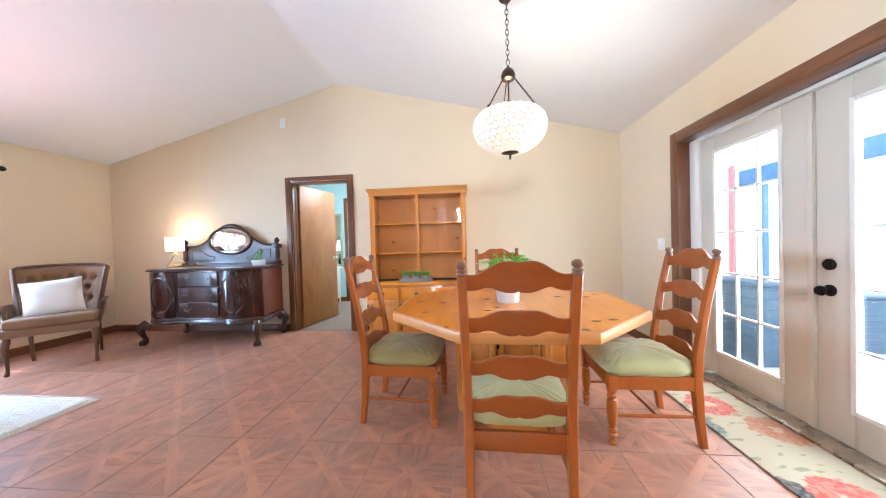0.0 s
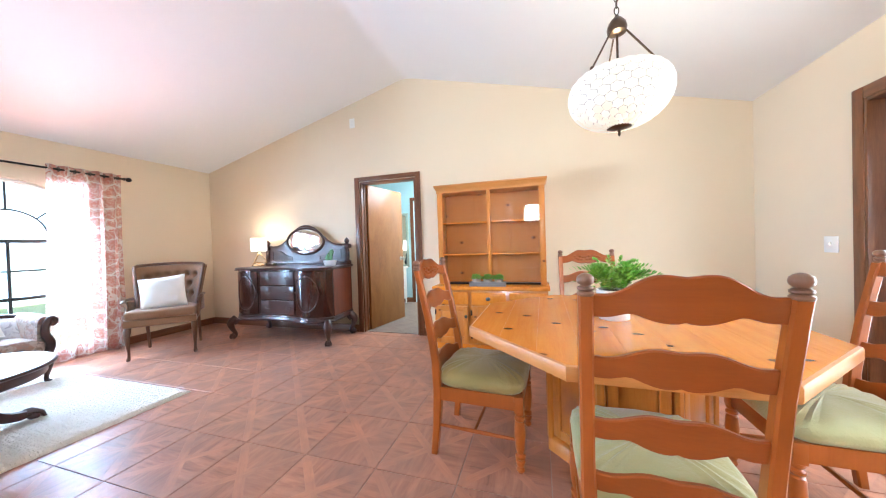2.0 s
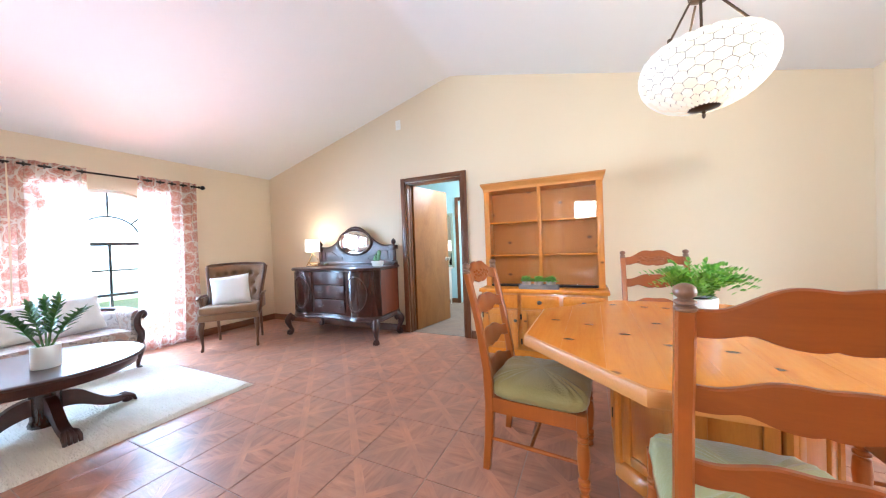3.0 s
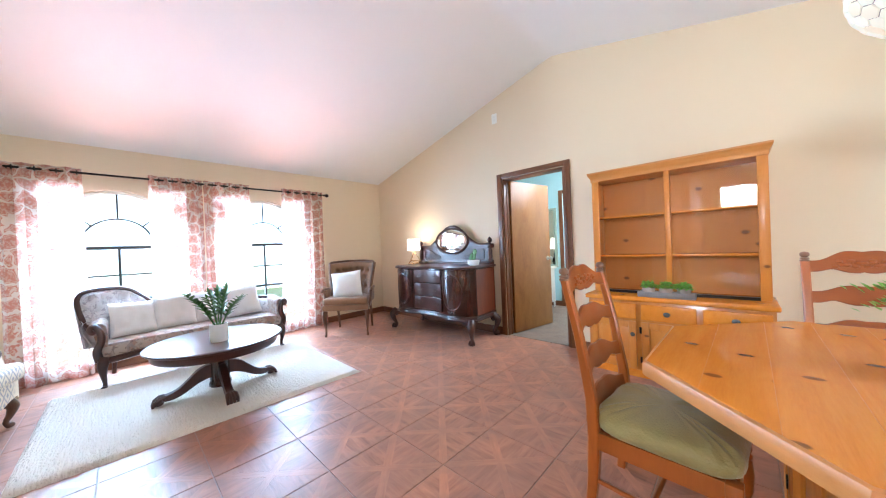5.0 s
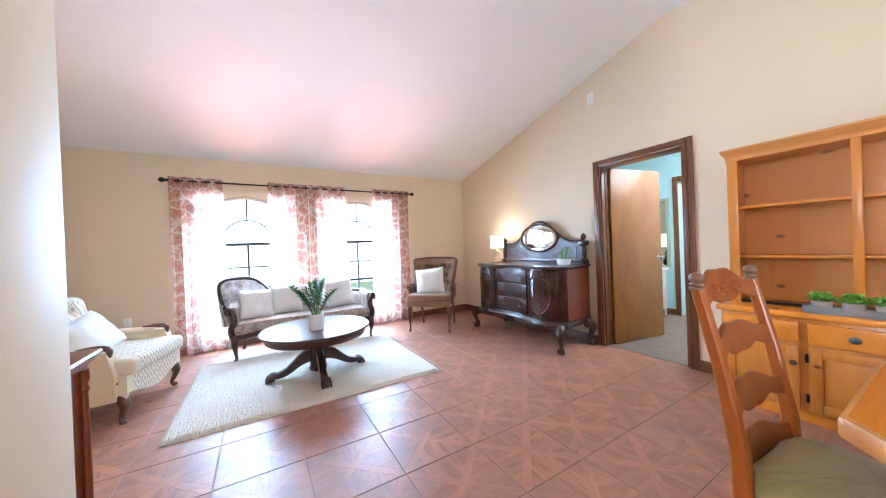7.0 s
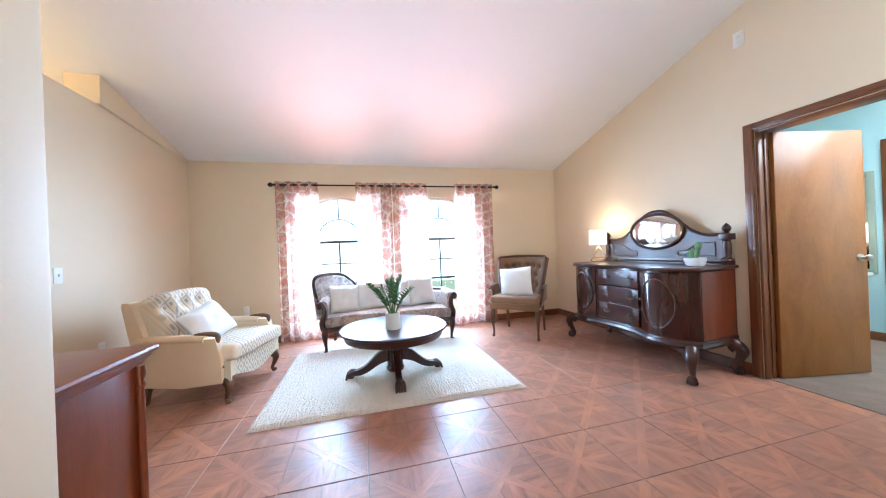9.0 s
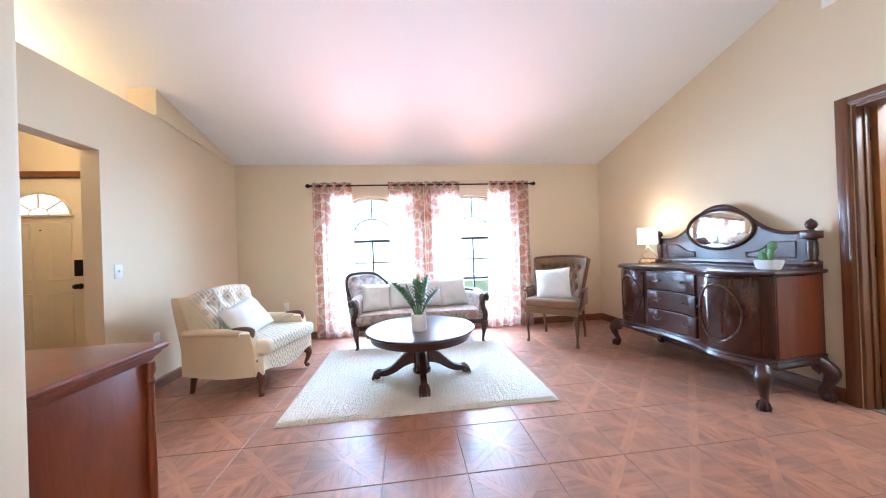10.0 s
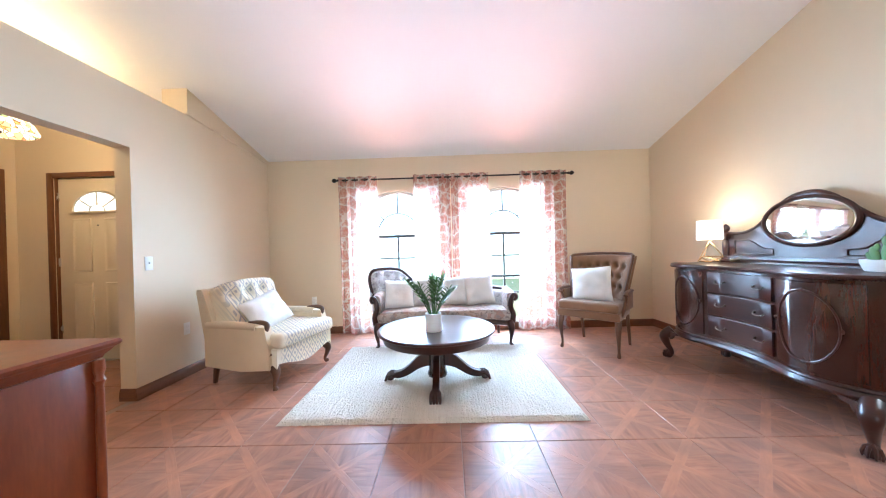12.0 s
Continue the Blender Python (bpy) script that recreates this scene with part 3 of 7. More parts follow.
M_WALNUT = mat_wood("worn_walnut", (0.055, 0.02, 0.009), (0.11, 0.045, 0.02), (0.17, 0.075, 0.035), (6, 6, 1.2), 0.33, 0, 0.2)
M_BRASS = mat_plain("aged_brass", (0.085, 0.058, 0.04), 0.35, 1.0, 0.4)
M_PEWTER = mat_plain("dark_pewter_knob", (0.16, 0.17, 0.16), 0.35, 1.0, 0.5, 0.4, 40)
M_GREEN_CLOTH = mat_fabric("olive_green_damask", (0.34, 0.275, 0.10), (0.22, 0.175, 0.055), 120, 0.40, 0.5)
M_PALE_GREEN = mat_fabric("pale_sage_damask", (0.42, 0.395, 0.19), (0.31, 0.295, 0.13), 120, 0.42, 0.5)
M_PILLOW = mat_fabric("white_linen", (0.84, 0.82, 0.79), (0.76, 0.74, 0.71), 380, 0.95, 0.4)
M_TAUPE = mat_fabric("taupe_velvet", (0.26, 0.135, 0.065), (0.17, 0.085, 0.04), 500, 0.75, 0.25)
M_TAUPE_SEAT = mat_fabric("taupe_ribbed_seat", (0.29, 0.165, 0.09), (0.21, 0.115, 0.06), 500, 0.75, 0.3)
M_POT = mat_plain("white_glazed_ceramic", (0.82, 0.81, 0.79), 0.3, vary=0.03)
M_SOIL = mat_plain("dark_soil", (0.04, 0.03, 0.02), 0.95, bump=0.8)
M_CHROME = mat_plain("polished_silver_glass", (0.9, 0.9, 0.9), 0.03, 1.0, 0.01)


def mat_leaf(name, a, b, rough=0.42):
    m = Mat(name, rough)
    geo = m.node("ShaderNodeNewGeometry")
    m.color(m.ramp(geo.outputs["Random Per Island"], [(0.0, a), (1.0, b)]))
    m.b.inputs["Subsurface Weight"].default_value = 0.0
    return m.m


M_LEAF = mat_leaf("deep_green_leaf", (0.03, 0.095, 0.018), (0.10, 0.215, 0.048), 0.3)
M_FERN = mat_leaf("bright_fern_green", (0.10, 0.32, 0.025), (0.28, 0.56, 0.08))
M_SAGE = mat_leaf("grey_green_succulent", (0.07, 0.17, 0.06), (0.14, 0.27, 0.10), 0.6)


def mat_medallion(name, ground, figure, second, scale, soft=0.55):
    """Woven or printed cloth with rounded flower medallions and scrolling stems."""
    m = Mat(name, 0.88, color=ground, spec=0.2)
    v = m.coords()
    w = m.node("ShaderNodeVectorMath", operation="MULTIPLY_ADD")
    nz = m.node("ShaderNodeTexNoise")
    nz.inputs["Scale"].default_value = scale * 0.8
    m.link(v, nz.inputs["Vector"])
    m.link(nz.outputs["Color"], w.inputs[0])
    w.inputs[1].default_value = (0.6 / scale,) * 3
    m.link(v, w.inputs[2])
    vo = m.node("ShaderNodeTexVoronoi")
    vo.inputs["Scale"].default_value = scale
    m.link(w.outputs["Vector"], vo.inputs["Vector"])
    ringw = m.math("SINE", m.math("MULTIPLY", vo.outputs["Distance"], 19.0))
    ring = m.ramp(ringw, [(0.35, (0, 0, 0)), (0.65, (1, 1, 1))])
    near = m.ramp(vo.outputs["Distance"], [(0.42, (1, 1, 1)), (0.52, (0, 0, 0))])
    f = m.math("MULTIPLY", m.math("MULTIPLY", ring, near), soft + 0.3)
    col = m.mix(f, ground, figure)
    stem = m.node("ShaderNodeTexVoronoi", feature="DISTANCE_TO_EDGE")
    stem.inputs["Scale"].default_value = scale * 1.7
    m.link(w.outputs["Vector"], stem.inputs["Vector"])
    sf = m.ramp(stem.outputs["Distance"], [(0.04, (1, 1, 1)), (0.075, (0, 0, 0))])
    col = m.mix(m.math("MULTIPLY", sf, soft), col, second)
    m.color(col)
    m.bump(m.noise(v, 380, 2), 0.3, 0.003)
    return m, col




def mat_tapestry(name, ground, rose, leaf, shade, scale):
    """Woven blossoms: soft-edged roses and leaves scattered on a plain ground."""
    m = Mat(name, 0.85, color=ground, spec=0.2)
    v = m.coords()
    col = ground
    for colour, k, shift, cut in ((rose, 1.0, (3, 1, 2), 0.53), (leaf, 1.6, (8, 5, 1), 0.56), (shade, 2.6, (1, 9, 4), 0.57)):
        f = m.ramp(m.noise(m.coords(shift=shift), scale * k, 3, 0.6, 0.7), [(cut, (0, 0, 0)), (cut + 0.05, (1, 1, 1))])
        col = m.mix(m.math("MULTIPLY", f, 0.8), col, colour)
    m.color(col)
    m.b.inputs["Sheen Weight"].default_value = 0.2
    return m.bump(m.noise(v, 380, 2), 0.3, 0.003).m


M_SOFA = mat_tapestry("grey_rose_tapestry", (0.44, 0.355, 0.30), (0.33, 0.185, 0.145), (0.27, 0.24, 0.235), (0.20, 0.15, 0.135), 9)
M_SOFA_SILVER = mat_tapestry("silver_grey_tufted_velvet", (0.60, 0.58, 0.59), (0.44, 0.42, 0.45), (0.31, 0.30, 0.315), (0.50, 0.44, 0.44), 12)


def mat_lattice(name, ground, figure, pitch):
    """Diamond lattice with small lozenges."""
    m = Mat(name, 0.85, color=ground, spec=0.2)
    tc = m.node("ShaderNodeTexCoord")
    sep = m.node("ShaderNodeSeparateXYZ")
    m.link(tc.outputs["Object"], sep.inputs[0])
    x = m.math("ADD", sep.outputs[0], m.math("MULTIPLY", sep.outputs[1], 0.0))
    z = m.math("ADD", sep.outputs[2], sep.outputs[1])
    a = m.math("PINGPONG", m.math("ADD", x, m.math("MULTIPLY", z, 0.7)), pitch / 2)
    b = m.math("PINGPONG", m.math("SUBTRACT", x, m.math("MULTIPLY", z, 0.7)), pitch / 2)
    lo = m.math("MINIMUM", a, b)
    hi = m.math("MAXIMUM", m.math("SUBTRACT", pitch / 2, a), m.math("SUBTRACT", pitch / 2, b))
    line = m.math("LESS_THAN", lo, pitch * 0.075)
    loz = m.math("LESS_THAN", hi, pitch * 0.17)
    f = m.math("MAXIMUM", line, loz)
    # the figure is woven on the middle panel, the sides stay plain
    f = m.math("MULTIPLY", f, m.ramp(m.math("ABSOLUTE", sep.outputs[0]), [(0.27, (1, 1, 1)), (0.33, (0, 0, 0))]))
    m.color(m.mix(m.math("MULTIPLY", f, 0.9), ground, figure))
    m.bump(m.math("ADD", m.noise(m.coords(), 350, 2), m.math("MULTIPLY", f, 0.4)), 0.3, 0.003)
    return m.m


M_CREAM = mat_fabric("cream_cotton_upholstery", (0.76, 0.61, 0.42), (0.70, 0.55, 0.37), 400, 0.92, 0.25)
M_CREAM_LAT = mat_lattice("cream_lattice_weave", (0.77, 0.66, 0.49), (0.40, 0.375, 0.36), 0.078)


def mat_rug():
    m = Mat("ivory_shag", 0.97, color=(0.74, 0.70, 0.60), spec=0.1)
    v = m.coords()
    rows = m.noise(m.coords((1.0, 9.0, 1.0)), 7, 4, 0.6, 0.5)
    m.color(m.mix(rows, (0.88, 0.82, 0.72), (0.77, 0.69, 0.585)))
    m.bump(m.math("ADD", m.math("ADD", m.math("MULTIPLY", m.noise(v, 75, 4), 1.2), m.math("MULTIPLY", m.noise(v, 24, 3), 1.2)), m.math("MULTIPLY", rows, 1.0)), 0.9, 0.02)
    return m.m


M_RUG = mat_rug()


def mat_curtain():
    m, _ = mat_medallion("sheer_rose_print", (0.74, 0.62, 0.55), (0.53, 0.22, 0.175), (0.50, 0.24, 0.19), 6.2, 0.60)
    v = m.coords()
    vo = m.node("ShaderNodeTexVoronoi", feature="DISTANCE_TO_EDGE")
    vo.inputs["Scale"].default_value = 7.2
    vo.inputs["Randomness"].default_value = 0.85
    wob = m.node("ShaderNodeVectorMath", operation="MULTIPLY_ADD")
    nz = m.node("ShaderNodeTexNoise")
    nz.inputs["Scale"].default_value = 10.0
    m.link(v, nz.inputs["Vector"])
    m.link(nz.outputs["Color"], wob.inputs[0])
    wob.inputs[1].default_value = (0.13, 0.13, 0.13)
    m.link(v, wob.inputs[2])
    m.link(wob.outputs["Vector"], vo.inputs["Vector"])
    fill = m.ramp(vo.outputs["Distance"], [(0.06, (0, 0, 0)), (0.085, (1, 1, 1)), (0.12, (1, 1, 1)), (0.135, (0.4, 0.4, 0.4)), (0.155, (0.4, 0.4, 0.4)), (0.17, (0.95, 0.95, 0.95))])
    speck = m.ramp(m.noise(v, 45, 2), [(0.38, (0.55, 0.55, 0.55)), (0.55, (1, 1, 1))])
    col = m.mix(m.math("MULTIPLY", fill, speck), (0.72, 0.60, 0.53), (0.53, 0.20, 0.15))
    out = m.t.nodes["Material Output"]
    di = m.node("ShaderNodeBsdfDiffuse")
    tl = m.node("ShaderNodeBsdfTranslucent")
    tp = m.node("ShaderNodeBsdfTransparent")
    m.link(col, di.inputs["Color"])
    m.link(col, tl.inputs["Color"])
    a = m.node("ShaderNodeMixShader")
    a.inputs[0].default_value = 0.55
    m.link(di.outputs[0], a.inputs[1])
    m.link(tl.outputs[0], a.inputs[2])
    b = m.node("ShaderNodeMixShader")
    b.inputs[0].default_value = 0.36
    m.link(a.outputs[0], b.inputs[1])
    m.link(tp.outputs[0], b.inputs[2])
    m.link(b.outputs[0], out.inputs["Surface"])
    return m.m


M_CURTAIN = mat_curtain()

# ---- dining room ----


def bar(bm, pts, w, d, m=None):
    """A rectangular bar along pts: w across x, d across y; each may be a list."""
    ws = w if isinstance(w, list) else [w] * len(pts)
    ds = d if isinstance(d, list) else [d] * len(pts)
    loops = []
    for p, a, b in zip(pts, ws, ds):
        x, y, z = p
        c = min(a, b) * 0.16
        loops.append([(x - a / 2 + c, y - b / 2, z), (x + a / 2 - c, y - b / 2, z), (x + a / 2, y - b / 2 + c, z), (x + a / 2, y + b / 2 - c, z),
                      (x + a / 2 - c, y + b / 2, z), (x - a / 2 + c, y + b / 2, z), (x - a / 2, y + b / 2 - c, z), (x - a / 2, y - b / 2 + c, z)])
    return rings(bm, loops, m=m)


def back_y(z):
    """Line of the chair's back posts."""
    pts = [(0.0, -0.245), (0.16, -0.226), (0.34, -0.214), (0.5, -0.222), (0.75, -0.262), (1.02, -0.322)]
    for (a, ya), (b, yb) in zip(pts, pts[1:]):
        if z <= b:
            return ya + (yb - ya) * (z - a) / (b - a)
    return pts[-1][1]


def ladder_chair(m, label, cloth, carved=False):
    root = thing("dining_chair", label, "chair", m, group="ladder-back chairs round the dining table")
    for s in (-1, 1):
        bm = B()
        zs = [0, 0.08, 0.16, 0.25, 0.34, 0.42, 0.5, 0.62, 0.75, 0.88, 0.985]
        bar(bm, [(s * (0.197 + 0.008 * z), back_y(z), z) for z in zs], [0.036 + 0.004 * (0.2 < z < 0.5) for z in zs], [0.036, 0.038, 0.042, 0.046, 0.048, 0.046, 0.042, 0.038, 0.035, 0.032, 0.03])
        post = part("back_post", bm, M_CHAIR, root)
        bm = B()
        lathe(bm, [(0.017, 0.983), (0.0205, 0.987), (0.0205, 0.992), (0.015, 0.996), (0.0195, 1.0), (0.0195, 1.005), (0.012, 1.009), (0.013, 1.011), (0.019, 1.016), (0.021, 1.024), (0.019, 1.032), (0.012, 1.038), (0.003, 1.041)], 18,
              pose(s * 0.205, back_y(1.0), 0))
        part("finial", bm, M_FINIAL, post, "turned ball finial")
        bm = B()
        lathe(bm, [(0.015, 0), (0.021, 0.012), (0.016, 0.03), (0.023, 0.046), (0.024, 0.056), (0.016, 0.064), (0.025, 0.072), (0.025, 0.086), (0.016, 0.094), (0.023, 0.12), (0.028, 0.19),
                   (0.024, 0.245), (0.017, 0.252), (0.025, 0.260), (0.025, 0.27), (0.017, 0.278), (0.024, 0.288), (0.024, 0.298)], 16, pose(s * 0.205, 0.21, 0))
        box(bm, s * 0.205 - 0.022, s * 0.205 + 0.022, 0.188, 0.232, 0.296, 0.375, 0.003)
        part("front_leg", bm, M_CHAIR, root)
        bm = B()
        prism(bm, [(-0.195, 0.302), (0.19, 0.302), (0.19, 0.372), (-0.195, 0.372)], s * 0.205 - 0.011, s * 0.205 + 0.011, "x")
        bevelled(bm, 0.003)
        part("side_rail", bm, M_CHAIR, root)
        bm = B()
        tube(bm, [(s * 0.20, -0.225, 0.16), (s * 0.203, 0, 0.158), (s * 0.205, 0.205, 0.155)], [0.008, 0.011, 0.008], 10)
        part("stretcher", bm, M_CHAIR, root)
    for y, nm in ((0.21, "front_rail"), (-0.216, "back_rail")):
        bm = B()
        box(bm, -0.185, 0.185, y - 0.011, y + 0.011, 0.300 if y > 0 else 0.272, 0.374 if y > 0 else 0.352, 0.003)
        part(nm, bm, M_CHAIR_H, root)
    bm = B()
    tube(bm, [(-0.203, -0.02, 0.157), (0.203, -0.02, 0.157)], 0.009, 10)
    part("stretcher", bm, M_CHAIR_H, root)
    # wavy slats, bowed slightly backwards
    for i, (zc, h, rise) in enumerate(((0.958, 0.062, 0.050), (0.790, 0.062, 0.034), (0.612, 0.062, 0.034), (0.452, 0.060, 0.030))):
        bm = B()
        n = 26
        loops = []
        for k in range(n + 1):
            u = 2 * k / n - 1
            au = abs(u)
            crest = 0.5 + 0.5 * math.cos(math.pi * min(1.0, max(0.0, au - 0.26) / 0.62)) - 0.10 * math.exp(-(au / 0.12) ** 2)
            top = h * 0.5 + rise * crest
            low = h * 0.5 - 0.014 * math.exp(-((au - 0.58) / 0.17) ** 2) + 0.007 * math.exp(-(au / 0.34) ** 4) - 0.006 * math.exp(-(au / 0.06) ** 2)
            x = u * 0.188
            y = back_y(zc) - 0.022 * (1 - u * u)
            t = 0.0085
            z1, z0 = zc + top, zc - low
            yt, yb = y - 0.2 * (z1 - zc), y - 0.2 * (z0 - zc)
            loops.append([(x, yb - t, z0 + 0.003), (x, yb + t, z0 + 0.003), (x, yb + t * 0.6, z0), (x, yb + t, z0 + 0.004), (x, yt + t, z1 - 0.004), (x, yt + t * 0.6, z1), (x, yt - t * 0.6, z1), (x, yt - t, z1 - 0.004)])
        rings(bm, loops)
        slat = part("back_slat", bm, M_CHAIR_H, root)
        if carved and i == 0:
            bm = B()
            for q in range(16):
                a = q * 2.4
                px, pz = 0.11 * (q / 8 - 1), 0.016 * math.sin(a)
                lathe(bm, [(0.011, -0.002), (0.009, 0.003), (0.003, 0.006)], 7, pose(px, back_y(zc) + 0.008 - 0.022 * (1 - (px / 0.19) ** 2) - 0.2 * pz, zc + 0.012 + pz, -90, 0, 0), sx=1.5)
            part("carving", bm, M_CHAIR_H, slat, "carved leaf relief")
    # loose covered seat with a soft domed top and puckered edge
    bm = B()
    n = 64
    loops = []
    for f, z in ((0.96, 0.372), (1.03, 0.388), (1.045, 0.405), (1.03, 0.425), (0.97, 0.444), (0.91, 0.452), (0.85, 0.458), (0.73, 0.465), (0.6, 0.47), (0.45, 0.474), (0.3, 0.476), (0.15, 0.478), (0.02, 0.478)):
        lp = []
        for k in range(n):
            a = 2 * math.pi * k / n
            c, s = math.cos(a), math.sin(a)
            ex = 0.36
            x = 0.218 * math.copysign(abs(c) ** ex, c) * (1 + 0.05 * s)
            y = 0.225 * math.copysign(abs(s) ** ex, s) + 0.005
            crease = noise.noise(Vector((x * f * 16, y * f * 16, z * 30 + 4)))
            w = 1 + 0.016 * noise.noise(Vector((k * 1.3, z * 20, 2))) * (z < 0.44)
            lp.append((x * f * w, y * f * w, z + (0.004 * math.sin(k * 1.7) + 0.008 * crease) * (z > 0.4) * f))
        loops.append(lp)
    rings(bm, loops)
    part("seat_cushion", bm, cloth, root, "silky green damask seat pad")
    return root


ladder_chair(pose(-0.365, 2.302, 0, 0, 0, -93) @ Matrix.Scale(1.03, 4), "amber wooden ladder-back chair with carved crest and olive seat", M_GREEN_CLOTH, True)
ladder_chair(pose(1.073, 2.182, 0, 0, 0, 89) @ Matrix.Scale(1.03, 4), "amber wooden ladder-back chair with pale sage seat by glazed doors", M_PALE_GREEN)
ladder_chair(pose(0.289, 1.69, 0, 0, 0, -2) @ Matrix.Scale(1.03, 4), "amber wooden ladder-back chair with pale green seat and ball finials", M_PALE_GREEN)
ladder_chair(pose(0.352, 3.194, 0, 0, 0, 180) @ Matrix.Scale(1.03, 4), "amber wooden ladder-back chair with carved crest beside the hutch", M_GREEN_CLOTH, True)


def octagon(ap, rot=0.0):
    r = ap / math.cos(math.pi / 8)
    return [(r * math.cos(math.pi / 8 + math.pi / 4 * i + rot), r * math.sin(math.pi / 8 + math.pi / 4 * i + rot)) for i in range(8)]


def raised_door(root, name, m, w, h, knob_at=None, hinge_at=None, frame_w=0.05, mat=None, mat2=None, knob_mat=None):
    """A frame-and-panel door in local x-z, front towards -y."""
    mat, mat2 = mat or M_PINE_V, mat2 or M_PINE_V
    d = new(name)
    d.parent, d.matrix_basis = root, m
    bm = B()
    box(bm, -w / 2, -w / 2 + frame_w, -0.02, 0, 0, h, 0.004)
    box(bm, w / 2 - frame_w, w / 2, -0.02, 0, 0, h, 0.004)
    box(bm, -w / 2 + frame_w, w / 2 - frame_w, -0.019, 0, 0, frame_w, 0.004)
    box(bm, -w / 2 + frame_w, w / 2 - frame_w, -0.019, 0, h - frame_w, h, 0.004)
    me = finish(bm, name)
    me.materials.append(mat)
    bpy.data.objects.remove(d)
    d = new(name, me)
    d.parent, d.matrix_basis = root, m
    bm = B()
    a, b = w / 2 - frame_w, 0.028
    rings(bm, [[(-a, -0.006, frame_w), (a, -0.006, frame_w), (a, -0.006, h - frame_w), (-a, -0.006, h - frame_w)],
               [(-a + 0.006, -0.008, frame_w + 0.006), (a - 0.006, -0.008, frame_w + 0.006), (a - 0.006, -0.008, h - frame_w - 0.006), (-a + 0.006, -0.008, h - frame_w - 0.006)],
               [(-a + b, -0.017, frame_w + b), (a - b, -0.017, frame_w + b), (a - b, -0.017, h - frame_w - b), (-a + b, -0.017, h - frame_w - b)]])
    part("panel", bm, mat2, d)
    if knob_at:
        bm = B()
        lathe(bm, [(0.008, 0), (0.007, 0.012), (0.016, 0.018), (0.018, 0.024), (0.013, 0.031), (0.003, 0.033)], 14, pose(knob_at[0], -0.02, knob_at[1], 90))
        part("knob", bm, knob_mat or M_PEWTER, d, "dark pewter knob")
    for hx, hz in hinge_at or []:
        bm = B()
        box(bm, hx - 0.008, hx + 0.008, -0.026, -0.018, hz, hz + 0.055, 0.003)
        part("hinge", bm, M_BLACK, d)
    return d


TZ = 0.71
tb = thing("dining_table", "octagonal honey pine table on a panelled cabinet base", "table", pose(0.371, 2.456, 0, 0, 0, -0.8))
bm = B()
loops = []
for ap, z in ((0.765, TZ - 0.062), (0.781, TZ - 0.058), (0.785, TZ - 0.05), (0.785, TZ - 0.012), (0.781, TZ - 0.004), (0.771, TZ - 0.0005)):
    loops.append([(x, y, z) for x, y in octagon(ap)])
rings(bm, loops)
part("tabletop", bm, M_PINE_EDGE, tb)
# planks of the top, each with soft edges
pl = 9
wpl = 1.542 / pl
for i in range(pl):
    x0, x1 = -0.771 + i * wpl, -0.771 + (i + 1) * wpl
    cut = 0.771 - 0.771 * math.tan(math.pi / 8)

    def lim(x):
        return 0.7705 if abs(x) <= 0.771 - cut else 0.7705 - (abs(x) - (0.771 - cut))
    xs = [x0 + 0.0004, x1 - 0.0004]
    for brk in (-(0.771 - cut), 0.771 - cut):
        if x0 < brk < x1:
            xs.insert(1, brk)
    outl = [(x, -lim(x)) for x in xs] + [(x, lim(x)) for x in reversed(xs)]
    bm = B()
    prism(bm, outl, TZ - 0.003, TZ, "z")
    ob = part("plank", bm, M_PINE, tb)
bm = B()
rings(bm, [[(x, y, z) for x, y in octagon(ap)] for ap, z in ((0.39, 0.0), (0.39, 0.06), (0.38, 0.075), (0.365, 0.08), (0.365, 0.62), (0.39, 0.635), (0.39, TZ - 0.062))])
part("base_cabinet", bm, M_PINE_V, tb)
for i in range(8):
    a = math.pi / 4 * i
    fw = 2 * 0.365 * math.tan(math.pi / 8)
    raised_door(tb, "base_door", pose(0.365 * math.cos(a), 0.365 * math.sin(a), 0.095, 0, 0, math.degrees(a) + 90), fw - 0.05, 0.515,
                (0.10, 0.44) if i % 2 == 0 else (-0.10, 0.44), [(-0.122, 0.05), (-0.122, 0.40)] if i % 2 == 0 else None, 0.045)
for x, y in octagon(0.372):
    bm = B()
    lathe(bm, [(0.022, 0.07), (0.022, 0.63)], 8, pose(x, y, 0))
    part("corner_post", bm, M_PINE_V, tb)

